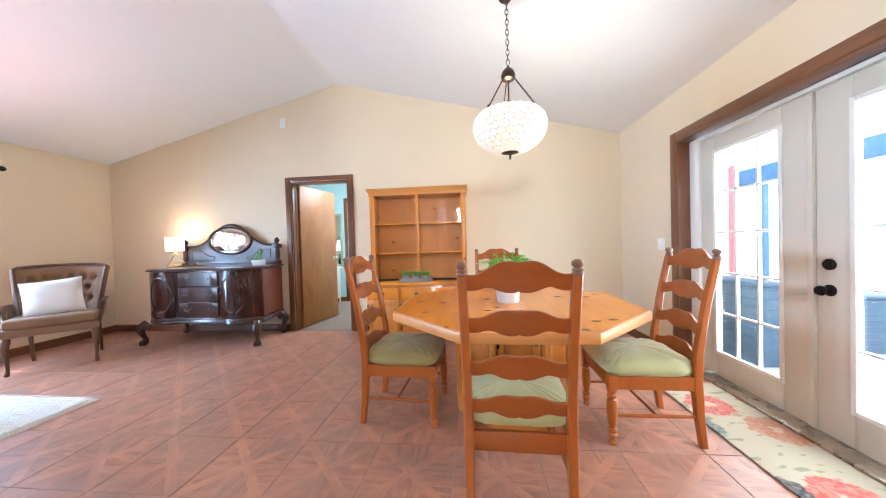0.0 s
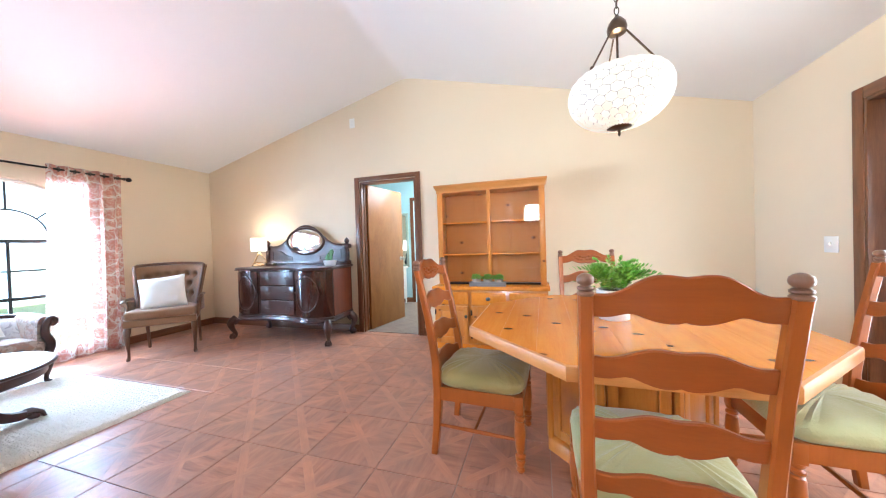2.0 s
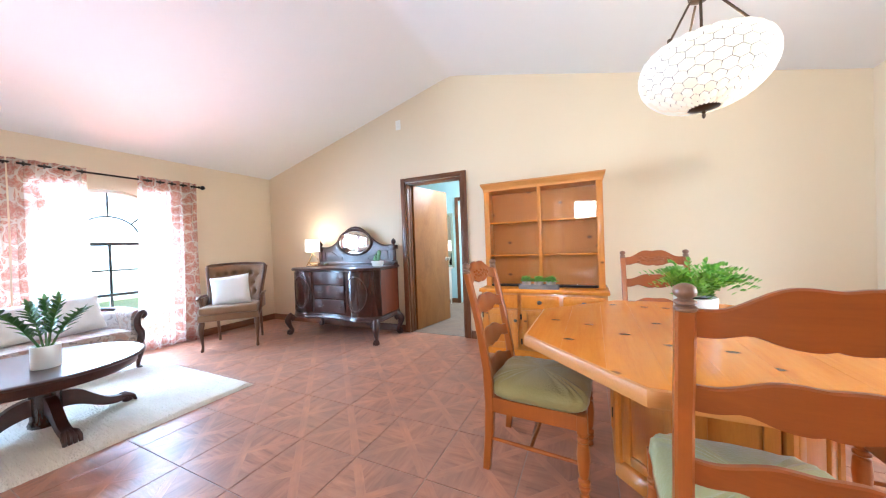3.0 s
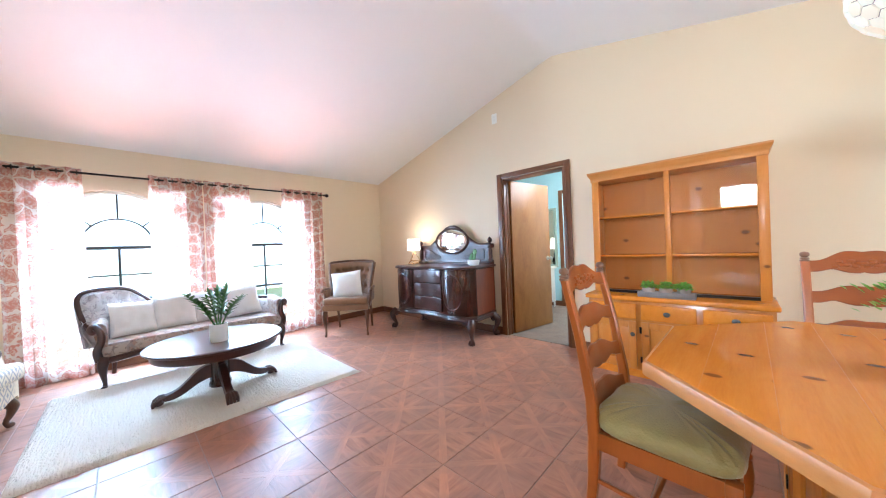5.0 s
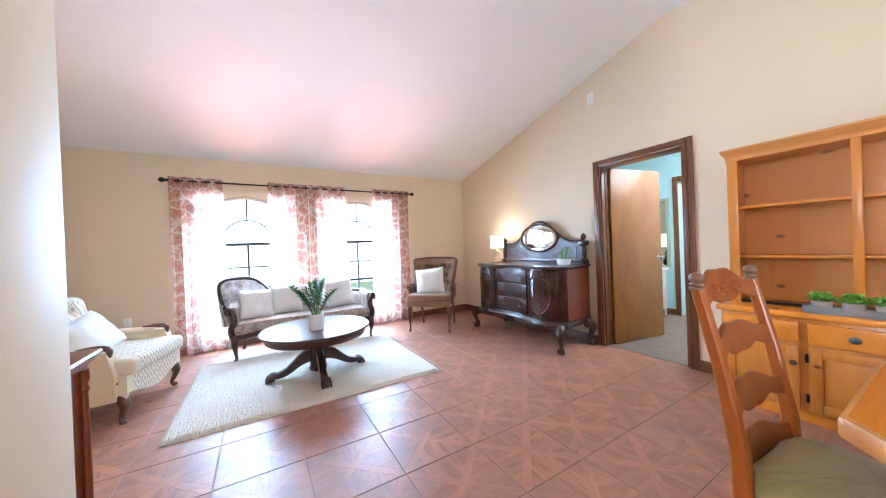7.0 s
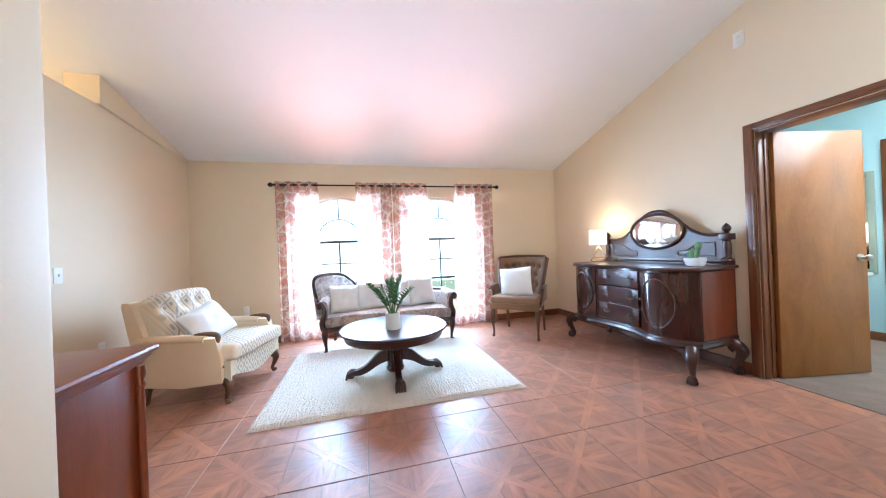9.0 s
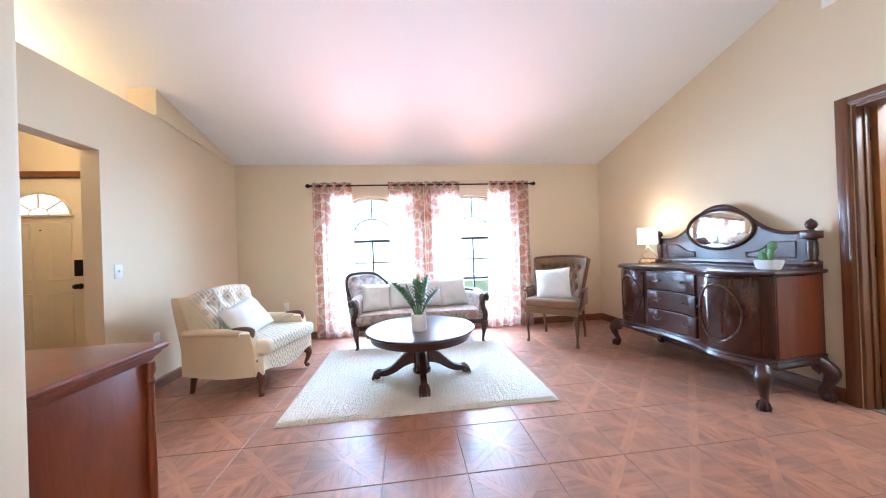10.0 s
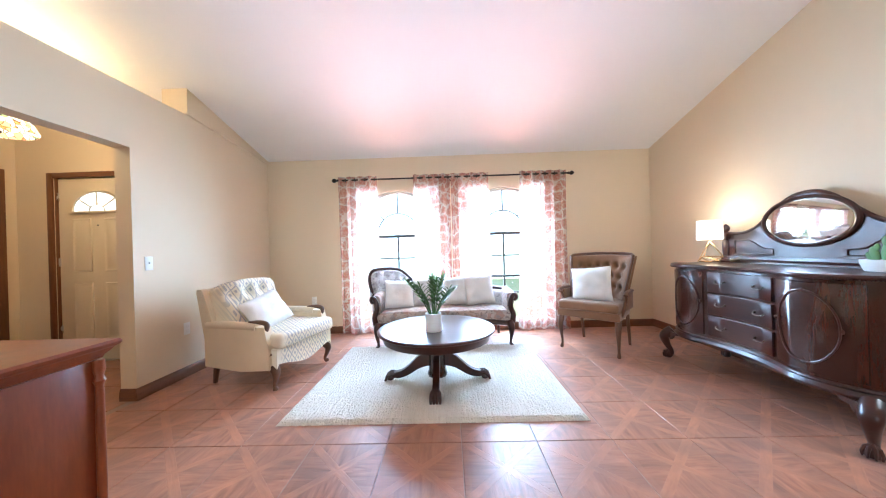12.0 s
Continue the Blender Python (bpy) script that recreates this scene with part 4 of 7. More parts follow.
# hutch
HX0, HX1 = -1.166, 0.036
hu = thing("hutch", "honey pine hutch with empty glazed shelves", "cabinet", pose(0, 0, 0))
bm = B()
box(bm, HX0, HX1, 3.755, YN - 0.018, 0.07, 0.658, 0.003)
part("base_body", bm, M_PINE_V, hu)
bm = B()
box(bm, HX0 + 0.01, HX1 - 0.01, 3.775, YN - 0.018, 0.0, 0.07, 0.003)
part("plinth", bm, M_PINE, hu)
bm = B()
box(bm, HX0 - 0.02, HX1 + 0.02, 3.72, YN - 0.002, 0.66, 0.70, 0.012, 3)
part("counter", bm, M_PINE, hu)
dw = (HX1 - HX0) / 3
for i in range(3):
    xc = HX0 + dw * (i + 0.5)
    bm = B()
    box(bm, xc - dw / 2 + 0.018, xc + dw / 2 - 0.018, 3.737, 3.757, 0.505, 0.635, 0.007, 3)
    dr = part("drawer_front", bm, M_PINE, hu)
    bm = B()
    lathe(bm, [(0.008, 0), (0.007, 0.012), (0.019, 0.017), (0.02, 0.023), (0.013, 0.031), (0.003, 0.033)], 14, pose(xc, 3.737, 0.572, 90), sx=1.2)
    part("knob", bm, M_PEWTER, dr, "dark pewter knob")
    raised_door(hu, "door", pose(xc, 3.755, 0.09), dw - 0.04, 0.395, (0.16, 0.29), [(-dw / 2 + 0.014, 0.05), (-dw / 2 + 0.014, 0.30)], 0.055)
UY0 = 3.92
bm = B()
box(bm, HX0 + 0.02, HX1 - 0.02, YN - 0.022, YN - 0.004, 0.70, 1.80, 0)
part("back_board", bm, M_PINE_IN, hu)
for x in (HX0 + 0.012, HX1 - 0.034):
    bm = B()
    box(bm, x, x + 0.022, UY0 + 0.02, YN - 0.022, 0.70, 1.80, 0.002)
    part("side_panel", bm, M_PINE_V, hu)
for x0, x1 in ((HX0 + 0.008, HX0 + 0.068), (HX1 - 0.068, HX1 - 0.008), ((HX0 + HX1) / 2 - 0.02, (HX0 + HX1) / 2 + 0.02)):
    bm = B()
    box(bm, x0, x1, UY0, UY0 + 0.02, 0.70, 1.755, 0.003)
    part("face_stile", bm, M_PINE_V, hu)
for z in (1.035, 1.40):
    bm = B()
    box(bm, HX0 + 0.036, HX1 - 0.036, UY0 + 0.045, YN - 0.022, z - 0.009, z + 0.009, 0.003)
    part("shelf", bm, M_PINE, hu)
bm = B()
box(bm, HX0 + 0.068, HX1 - 0.068, UY0 + 0.004, UY0 + 0.04, 0.70, 0.722, 0.002)
part("glass_track", bm, M_BLACK, hu)
for x0, x1, y in ((HX0 + 0.07, (HX0 + HX1) / 2 + 0.01, UY0 + 0.026), ((HX0 + HX1) / 2 - 0.01, HX1 - 0.07, UY0 + 0.034)):
    bm = B()
    box(bm, x0, x1, y, y + 0.004, 0.722, 1.76)
    g = part("sliding_glass", bm, M_GLASS, hu)
    g.visible_shadow = False
bm = B()
xo0, xo1 = HX0 - 0.012, HX1 + 0.016
sec = [(0.0, 1.745), (0.006, 1.75), (0.006, 1.77), (0.014, 1.785), (0.03, 1.80), (0.038, 1.815), (0.042, 1.818), (0.042, 1.832), (0.0, 1.832)]
loops = []
for d, z in sec[:-1]:
    loops.append([(HX0 + 0.006 - d * 0.6, YN - 0.004, z), (HX0 + 0.006 - d * 0.6, UY0 - d, z), (HX1 - 0.006 + d * 0.6, UY0 - d, z), (HX1 - 0.006 + d * 0.6, YN - 0.004, z)])
rings(bm, loops)
part("cornice", bm, M_PINE_EDGE, hu)

# potted plants ----


def leaf_blade(bm, base, tip, width, droop=0.0, fold=0.15):
    base, tip = Vector(base), Vector(tip)
    d = tip - base
    side = d.cross(Vector((0, 0, 1)))
    side = side.normalized() if side.length > 1e-5 else Vector((1, 0, 0))
    up = side.cross(d).normalized()
    pts = []
    for t, w in ((0, 0.15), (0.25, 0.8), (0.5, 1.0), (0.78, 0.65), (1, 0.04)):
        c = base + d * t - Vector((0, 0, droop * t * t))
        pts.append((c - side * width * w / 2 + up * fold * width * w, c, c + side * width * w / 2 + up * fold * width * w))
    vv = [[bm.verts.new(p) for p in row] for row in pts]
    for a, b in zip(vv, vv[1:]):
        for i in range(2):
            bm.faces.new((a[i], a[i + 1], b[i + 1], b[i]))


def pot_plant(name, label, loc, pot_r, pot_h, builder, leaf_mat, pot_mat=None, taper=0.92):
    root = thing(name, label, "plant", pose(*loc))
    bm = B()
    lathe(bm, [(pot_r * taper * 0.96, 0), (pot_r * taper, 0.004), (pot_r, pot_h - 0.004), (pot_r * 0.985, pot_h), (pot_r * 0.9, pot_h), (pot_r * 0.88, pot_h - 0.02), (0.001, pot_h - 0.021)], 32)
    part("pot", bm, pot_mat or M_POT, root)
    bm = B()
    lathe(bm, [(pot_r * 0.875, pot_h - 0.03), (pot_r * 0.87, pot_h - 0.012), (0.002, pot_h - 0.006)], 24)
    part("soil", bm, M_SOIL, root)
    bm = B()
    builder(bm)
    me = finish(bm, "foliage")
    me.materials.append(leaf_mat)
    ob = new("foliage", me)
    ob.parent = root
    return root


def fern(bm):
    rnd = random.Random(5)
    for i in range(105):
        a, r = rnd.uniform(0, 2 * math.pi), rnd.uniform(0.05, 0.22)
        h = rnd.uniform(0.05, 0.20) * (1.1 - r * 2)
        z0 = 0.14
        tip = Vector((r * math.cos(a), r * math.sin(a), z0 + h + 0.05))
        base = Vector((0.03 * math.cos(a), 0.03 * math.sin(a), z0))
        d = tip - base
        for k in range(1, 9):
            t = k / 8
            c = base + d * t + Vector((0, 0, 0.05 * math.sin(math.pi * t) - 0.04 * t * t))
            for s in (-1, 1):
                q = Vector((-math.sin(a), math.cos(a), 0.25)) * s * 0.034 * (1.15 - t) + d.normalized() * 0.022
                leaf_blade(bm, c, c + q, 0.013)


pot_plant("fern_plant", "bushy green fern in a white ceramic pot on the table", (0.35, 2.45, TZ), 0.087, 0.165, fern, M_FERN)


def zz(bm):
    rnd = random.Random(9)
    for i in range(9):
        a = i * 2.4
        r = rnd.uniform(0.10, 0.21) if i else 0.02
        h = rnd.uniform(0.27, 0.37) - r * 0.4
        base = Vector((0.022 * math.cos(a), 0.022 * math.sin(a), 0.125))
        tip = Vector((r * math.cos(a), r * math.sin(a), 0.13 + h))
        ln = smooth_line([base, base.lerp(tip, 0.5) + Vector((-0.010 * math.cos(a), -0.010 * math.sin(a), 0.02)), tip], 5)
        tube(bm, ln, [0.0065 - 0.004 * k / len(ln) for k in range(len(ln))], 6)
        d = (tip - base).normalized()
        spin = rnd.uniform(0, 6.28)
        for k in range(8):
            t = 0.38 + 0.58 * k / 7
            c = ln[min(int(t * (len(ln) - 1)), len(ln) - 1)]
            size = 0.070 * (1.05 - 0.45 * abs(t - 0.62))
            for s in (-1, 1):
                q = (Vector((math.cos(spin) * s, math.sin(spin) * s, 0.12)) * 0.72 + d * 0.70 + Vector((rnd.uniform(-0.12, 0.12), rnd.uniform(-0.12, 0.12), 0)))
                leaf_blade(bm, c, c + q * size, 0.036, 0.006, fold=0.18)
        leaf_blade(bm, tip, tip + d * 0.05, 0.02)


# planter tray on the hutch
tray = thing("planter_tray", "grey wooden tray on the hutch counter", "tray", pose(-0.575, 3.79, 0.70, 0, 0, 0))
M_GREYWOOD = mat_wood("weathered_grey_wood", (0.12, 0.10, 0.09), (0.20, 0.17, 0.155), (0.28, 0.25, 0.23), (1, 12, 12), 0.7)
bm = B()
box(bm, -0.185, 0.185, -0.042, 0.042, 0.0, 0.008, 0.002)
part("base", bm, M_GREYWOOD, tray)
for a, b, c, d in ((-0.185, 0.185, -0.048, -0.042), (-0.185, 0.185, 0.042, 0.048), (-0.191, -0.185, -0.048, 0.048), (0.185, 0.191, -0.048, 0.048)):
    bm = B()
    box(bm, a, b, c, d, 0, 0.045, 0.0015)
    part("side", bm, M_GREYWOOD, tray)
M_GREYPOT = mat_plain("grey_terracotta", (0.36, 0.28, 0.23), 0.8, bump=0.3)


def bush(seed):
    def make(bm):
        rnd = random.Random(seed)
        for i in range(230):
            a, e = rnd.uniform(0, 6.283), rnd.uniform(-0.1, 1.45)
            r = 0.066 * rnd.uniform(0.5, 1.0)
            c = Vector((r * math.cos(a) * math.cos(e), r * math.sin(a) * math.cos(e) * 0.8, 0.066 + r * math.sin(e) * 0.72))
            n = Vector((rnd.uniform(-1, 1), rnd.uniform(-1, 1), rnd.uniform(-0.2, 1))).normalized() * 0.022
            leaf_blade(bm, c, c + n, 0.015)
    return make


for i, dx in enumerate((-0.118, 0.0, 0.118)):
    p = pot_plant("boxwood_plant", "small clipped green plant in a grey pot", (-0.575 + dx, 3.79, 0.708), 0.046, 0.068, bush(i + 3), M_FERN, M_GREYPOT, 0.8)
    tagged(p, group="three small plants in a tray")

# pendant lamp over the table ----
PX, PY = 0.382, 2.374
pend = thing("pendant_lamp", "bowl pendant lamp of overlapping white shell discs, lit", "lamp", pose(PX, PY, 0))
M_SHELL = Mat("lit_capiz_shell", 0.35)
fr = M_SHELL.node("ShaderNodeObjectInfo")
M_SHELL.color(M_SHELL.mix(fr.outputs["Random"], (0.84, 0.80, 0.68), (0.74, 0.66, 0.48)))
M_SHELL.b.inputs["Emission Color"].default_value = (1.0, 0.88, 0.66, 1)
M_SHELL.b.inputs["Emission Strength"].default_value = 0.24
M_SHELL = M_SHELL.m
M_LAMPBRONZE = mat_plain("oiled_bronze", (0.10, 0.065, 0.045), 0.32, 0.9)
prof = [(0.082, 1.758), (0.130, 1.774), (0.176, 1.801), (0.213, 1.837), (0.237, 1.880), (0.245, 1.926), (0.238, 1.969), (0.216, 2.001)]
prof = [tuple(smooth_line([(r, z, 0) for r, z in prof], 9)[k * 7])[:2] for k in range(10)]
bm = B()
lathe(bm, [(r - 0.006, z) for r, z in prof] + [(prof[-1][0] - 0.012, prof[-1][1]), (0.06, 1.771)], 40)
part("inner_bowl", bm, mat_plain("dark_lead_lines", (0.16, 0.13, 0.10), 0.6), pend)
for k, (r, z) in enumerate(prof):
    r0, z0 = prof[max(k - 1, 0)]
    r1, z1 = prof[min(k + 1, len(prof) - 1)]
    sl = math.degrees(math.atan2(z1 - z0, r1 - r0))
    n = 26
    wd = 2 * math.pi * r / n
    ht = math.hypot(r1 - r0, z1 - z0) * (0.5 if 0 < k < len(prof) - 1 else 1.0)
    bm = B()
    lathe(bm, [(0.94, -0.0018), (1.0, 0.0), (0.93, 0.0022), (0.5, 0.0046), (0.02, 0.0055)], 6)
    bmesh.ops.rotate(bm, verts=bm.verts, cent=(0, 0, 0), matrix=Matrix.Rotation(radians(30), 3, "Z"))
    bmesh.ops.scale(bm, verts=bm.verts, vec=(wd * 0.562, ht * 0.652, 1))
    me = finish(bm, "shell_disc")
    me.materials.append(M_SHELL)
    for i in range(n):
        a = 360 * (i + 0.5 * (k % 2)) / n
        ob = new("shell_disc", me)
        ob.parent = pend
        ob.matrix_basis = pose(0, 0, 0, 0, 0, a) @ pose(r, 0, z) @ pose(0, 0, 0, 0, -(sl - 180) + 180, 0) @ pose(0, 0, 0, 0, 180, 90)
bm = B()
lathe(bm, [(r, z + 0.021) for r, z in [(0.001, 1.684), (0.006, 1.69), (0.008, 1.70), (0.005, 1.708), (0.01, 1.712), (0.006, 1.718), (0.03, 1.722), (0.062, 1.732), (0.07, 1.742), (0.06, 1.748), (0.002, 1.75)]], 24)
part("bottom_finial", bm, M_LAMPBRONZE, pend)
for i in range(3):
    a = radians(100 + 120 * i)
    c, s = math.cos(a), math.sin(a)
    bm = B()
    tube(bm, [(0.045 * c, 0.045 * s, 2.25), (0.190 * c, 0.190 * s, 2.025)], 0.005, 8)
    tube(bm, [(0.187 * c, 0.187 * s, 2.035), (0.198 * c, 0.198 * s, 2.0)], [0.011, 0.004], 8)
    part("arm_rod", bm, M_LAMPBRONZE, pend)
bm = B()
tube(bm, [(0, 0, 1.77), (0, 0, 2.28)], 0.006, 8)
lathe(bm, [(0.006, 2.09), (0.016, 2.1), (0.016, 2.106), (0.006, 2.115)], 14)
part("stem", bm, M_LAMPBRONZE, pend)
bm = B()
lathe(bm, [(0.002, 2.24), (0.028, 2.242), (0.045, 2.253), (0.049, 2.275), (0.043, 2.30), (0.027, 2.323), (0.012, 2.335), (0.008, 2.345), (0.002, 2.347)], 26)
part("dome", bm, M_LAMPBRONZE, pend)
zc = 2.35
k = 0
ztop = roof_z(PX)
while zc < ztop - 0.02:
    bm = B()
    ln = [(0.011 * math.cos(q * math.pi / 6), 0, zc + 0.02 + 0.022 * math.sin(q * math.pi / 6)) for q in range(13)]
    tube(bm, ln, 0.0028, 6, m=pose(0, 0, 0, 0, 0, 90 * (k % 2)), up=(0, 1, 0))
    part("chain_link", bm, M_LAMPBRONZE, pend)
    zc += 0.034
    k += 1
bm = B()
lathe(bm, [(0.055, ztop + 0.012), (0.052, ztop - 0.006), (0.02, ztop - 0.012), (0.003, ztop - 0.012)], 24)
part("ceiling_canopy", bm, M_LAMPBRONZE, pend)
lamp("pendant_bulb", "POINT", pose(PX, PY, 2.03), 13, (1.0, 0.84, 0.56), radius=0.07)

# floral runner by the glazed doors
m = Mat("floral_runner_print", 0.92, color=(0.56, 0.50, 0.38), spec=0.1)
v = m.coords()
vo = m.node("ShaderNodeTexVoronoi")
vo.voronoi_dimensions = "2D"
vo.inputs["Scale"].default_value = 3.0
vo.inputs["Randomness"].default_value = 0.75
wob = m.node("ShaderNodeTexNoise")
wob.inputs["Scale"].default_value = 26
m.link(v, wob.inputs["Vector"])
ad = m.node("ShaderNodeVectorMath", operation="MULTIPLY_ADD")
m.link(wob.outputs["Color"], ad.inputs[0])
ad.inputs[1].default_value = (0.09, 0.09, 0.09)
m.link(v, ad.inputs[2])
m.link(ad.outputs["Vector"], vo.inputs["Vector"])
pet = m.ramp(m.noise(v, 48, 3), [(0.42, (0, 0, 0)), (0.62, (1, 1, 1))])
bl = m.ramp(vo.outputs["Distance"], [(0.39, (1, 1, 1)), (0.43, (0, 0, 0))])
hue = m.node("ShaderNodeSeparateColor")
m.link(vo.outputs["Color"], hue.inputs[0])
fc = m.ramp(hue.outputs[0], [(0.0, (0.50, 0.10, 0.085)), (0.26, (0.50, 0.13, 0.10)), (0.34, (0.15, 0.20, 0.18)), (0.50, (0.17, 0.22, 0.20)), (0.54, (0.075, 0.08, 0.085)), (0.66, (0.085, 0.09, 0.09)), (0.72, (0.46, 0.20, 0.11)), (1.0, (0.50, 0.25, 0.15))])
fc = m.mix(m.math("MULTIPLY", pet, 0.35), fc, (0.60, 0.50, 0.40))
fc = m.mix(m.ramp(vo.outputs["Distance"], [(0.07, (1, 1, 1)), (0.12, (0, 0, 0))]), fc, (0.62, 0.42, 0.30))
leafn = m.ramp(m.noise(m.coords((1, 2, 1)), 9, 1), [(0.62, (0, 0, 0)), (0.66, (1, 1, 1))])
gr = m.mix(m.math("MULTIPLY", leafn, 0.7), (0.50, 0.44, 0.32), (0.24, 0.26, 0.13))
m.color(m.mix(bl, gr, fc))
m.bump(m.noise(v, 260, 2), 0.5, 0.004)
M_MAT_FLORAL = m.m
bm = B()
box(bm, 1.48, XE - 0.03, 0.55, 2.74, 0.001, 0.011, 0.004)
tagged(part("floral_runner", bm, M_MAT_FLORAL), "cream runner rug with red and grey flowers by the doors", "rug")

# small wall fittings ----


def wall_plate(name, label, category, m, toggle=True, w=0.07, h=0.115):
    root = thing(name, label, category, m)
    bm = B()
    box(bm, -w / 2, w / 2, -0.006, 0, -h / 2, h / 2, 0.003)
    part("plate", bm, M_PLASTIC, root)
    if toggle:
        bm = B()
        box(bm, -0.005, 0.005, -0.018, -0.005, -0.006, 0.014, 0.002)
        part("toggle", bm, M_PLASTIC, root)
    else:
        for z in (-0.022, 0.022):
            bm = B()
            box(bm, -0.016, 0.016, -0.0085, -0.005, z - 0.013, z + 0.013, 0.004)
            part("socket", bm, M_WHITE, root)
    return root


wall_plate("light_switch", "ivory light switch plate beside the foyer opening", "switch", pose(-3.366, YS, 1.086, 0, 0, 180))
wall_plate("light_switch", "double ivory light switch plate beside glazed doors", "switch", pose(XE, 3.395, 1.072, 0, 0, -90), True, 0.115)
wall_plate("wall_outlet", "ivory wall socket on the south wall", "outlet", pose(-3.72, YS, 0.45, 0, 0, 180), False)
wall_plate("wall_outlet", "ivory wall socket under the curtain rod", "outlet", pose(XW, -0.47, 0.46, 0, 0, 90), False)
wall_plate("wall_vent_cover", "small white blank plate high on the gable wall", "wall plate", pose(-2.43, YN, 2.845), False, 0.08, 0.13)

# ---- living room ----


def upholstered(bm, P, nu, nv, thick, puff=0.03, tufts=(), dent=0.03, spread=0.05, m=None, curl=0.5):
    """A padded sheet: P(u, v) gives the place and outward normal for u in -1..1 and v in 0..1; buttons dent it."""
    F, K = [], []
    for i in range(nu + 1):
        fr, bk = [], []
        for j in range(nv + 1):
            u, v = 2 * i / nu - 1, j / nv
            p, n = P(u, v)
            e = (1 - abs(u) ** 8) * (1 - abs(2 * v - 1) ** 8)
            h = puff * max(e, 0) ** curl
            for tu, tv in tufts:
                q, _ = P(tu, tv)
                d2 = (p - q).length_squared
                h -= dent * math.exp(-d2 / (spread * spread))
            a, b = p + n * h, p - n * thick
            fr.append(bm.verts.new(m @ a if m is not None else a))
            bk.append(bm.verts.new(m @ b if m is not None else b))
        F.append(fr)
        K.append(bk)
    for i in range(nu):
        for j in range(nv):
            bm.faces.new((F[i][j], F[i + 1][j], F[i + 1][j + 1], F[i][j + 1]))
            bm.faces.new((K[i][j], K[i][j + 1], K[i + 1][j + 1], K[i + 1][j]))
    for i in range(nu):
        bm.faces.new((F[i][0], K[i][0], K[i + 1][0], F[i + 1][0]))
        bm.faces.new((F[i][nv], F[i + 1][nv], K[i + 1][nv], K[i][nv]))
    for j in range(nv):
        bm.faces.new((F[0][j], F[0][j + 1], K[0][j + 1], K[0][j]))
        bm.faces.new((F[nu][j], K[nu][j], K[nu][j + 1], F[nu][j + 1]))
    return bm


def cabriole(bm, x, y, h, dx, dy, r=0.03, foot=0.028, knee=0.04):
    d = Vector((dx, dy, 0)).normalized()
    base = Vector((x, y, 0))
    pts = [(-0.3, 1.0, 1.1), (0.5, 0.86, 1.25), (1.0, 0.72, 1.1), (0.6, 0.45, 0.72), (0.0, 0.24, 0.52), (0.05, 0.13, 0.55), (0.45, 0.06, 0.75), (0.65, 0.02, 0.7)]
    ln = smooth_line([base + d * knee * a + Vector((0, 0, h * z)) for a, z, _ in pts], 4)
    rr = []
    for i in range(len(ln)):
        t = i / (len(ln) - 1) * (len(pts) - 1)
        k = min(int(t), len(pts) - 2)
        rr.append(r * (pts[k][2] + (pts[k + 1][2] - pts[k][2]) * (t - k)))
    tube(bm, ln, rr, 12)
    c = base + d * knee * 0.6
    lathe(bm, [(foot * 0.5, 0), (foot * 0.9, foot * 0.25), (foot, foot * 0.7), (foot * 0.85, foot * 1.25), (foot * 0.45, foot * 1.6)], 14, pose(c.x, c.y, 0))
    return bm


def claw(bm, x, y, dx, dy, r):
    """Four toes gripping a ball."""
    a0 = math.atan2(dy, dx)
    for k in (-1.0, -0.35, 0.35, 1.0):
        a = a0 + k
        tube(bm, [(x, y, r * 1.9), (x + r * 0.8 * math.cos(a), y + r * 0.8 * math.sin(a), r * 1.6), (x + r * 1.15 * math.cos(a), y + r * 1.15 * math.sin(a), r * 0.8), (x + r * 1.1 * math.cos(a), y + r * 1.1 * math.sin(a), 0.004)],
             [r * 0.35, r * 0.32, r * 0.26, r * 0.12], 7)


# sideboard with mirror back; local y points into the room
SBX, SBY = -3.195, 4.165
sb = thing("sideboard", "dark mahogany serpentine sideboard with oval mirror and claw feet", "sideboard", pose(SBX, SBY, 0, 0, 0, 180))


def front_depth(u):
    pts = [(-1.0, 0.50), (-0.9, 0.575), (-0.75, 0.63), (-0.55, 0.645), (-0.38, 0.61), (-0.2, 0.58), (0, 0.57), (0.2, 0.58), (0.38, 0.61), (0.55, 0.645), (0.75, 0.63), (0.9, 0.575), (1.0, 0.50)]
    for i, ((a, ya), (b, yb)) in enumerate(zip(pts, pts[1:])):
        if u <= b + 1e-9:
            t = (u - a) / (b - a)
            p0, p3 = pts[max(i - 1, 0)][1], pts[min(i + 2, len(pts) - 1)][1]
            return 0.5 * (2 * ya + (yb - p0) * t + (2 * p0 - 5 * ya + 4 * yb - p3) * t * t + (3 * ya - p0 - 3 * yb + p3) * t ** 3)
    return pts[-1][1]


SBW, LEGX = 0.745, 0.73


def sb_loop(grow, z, back=0.0):
    n = 48
    lp = []
    for i in range(n + 1):
        u = -1 + 2 * i / n
        lp.append((u * (SBW + grow), front_depth(u) - 0.03 + grow, z))
    return lp + [(SBW - 0.05 + grow, back, z), (-SBW + 0.05 - grow, back, z)]


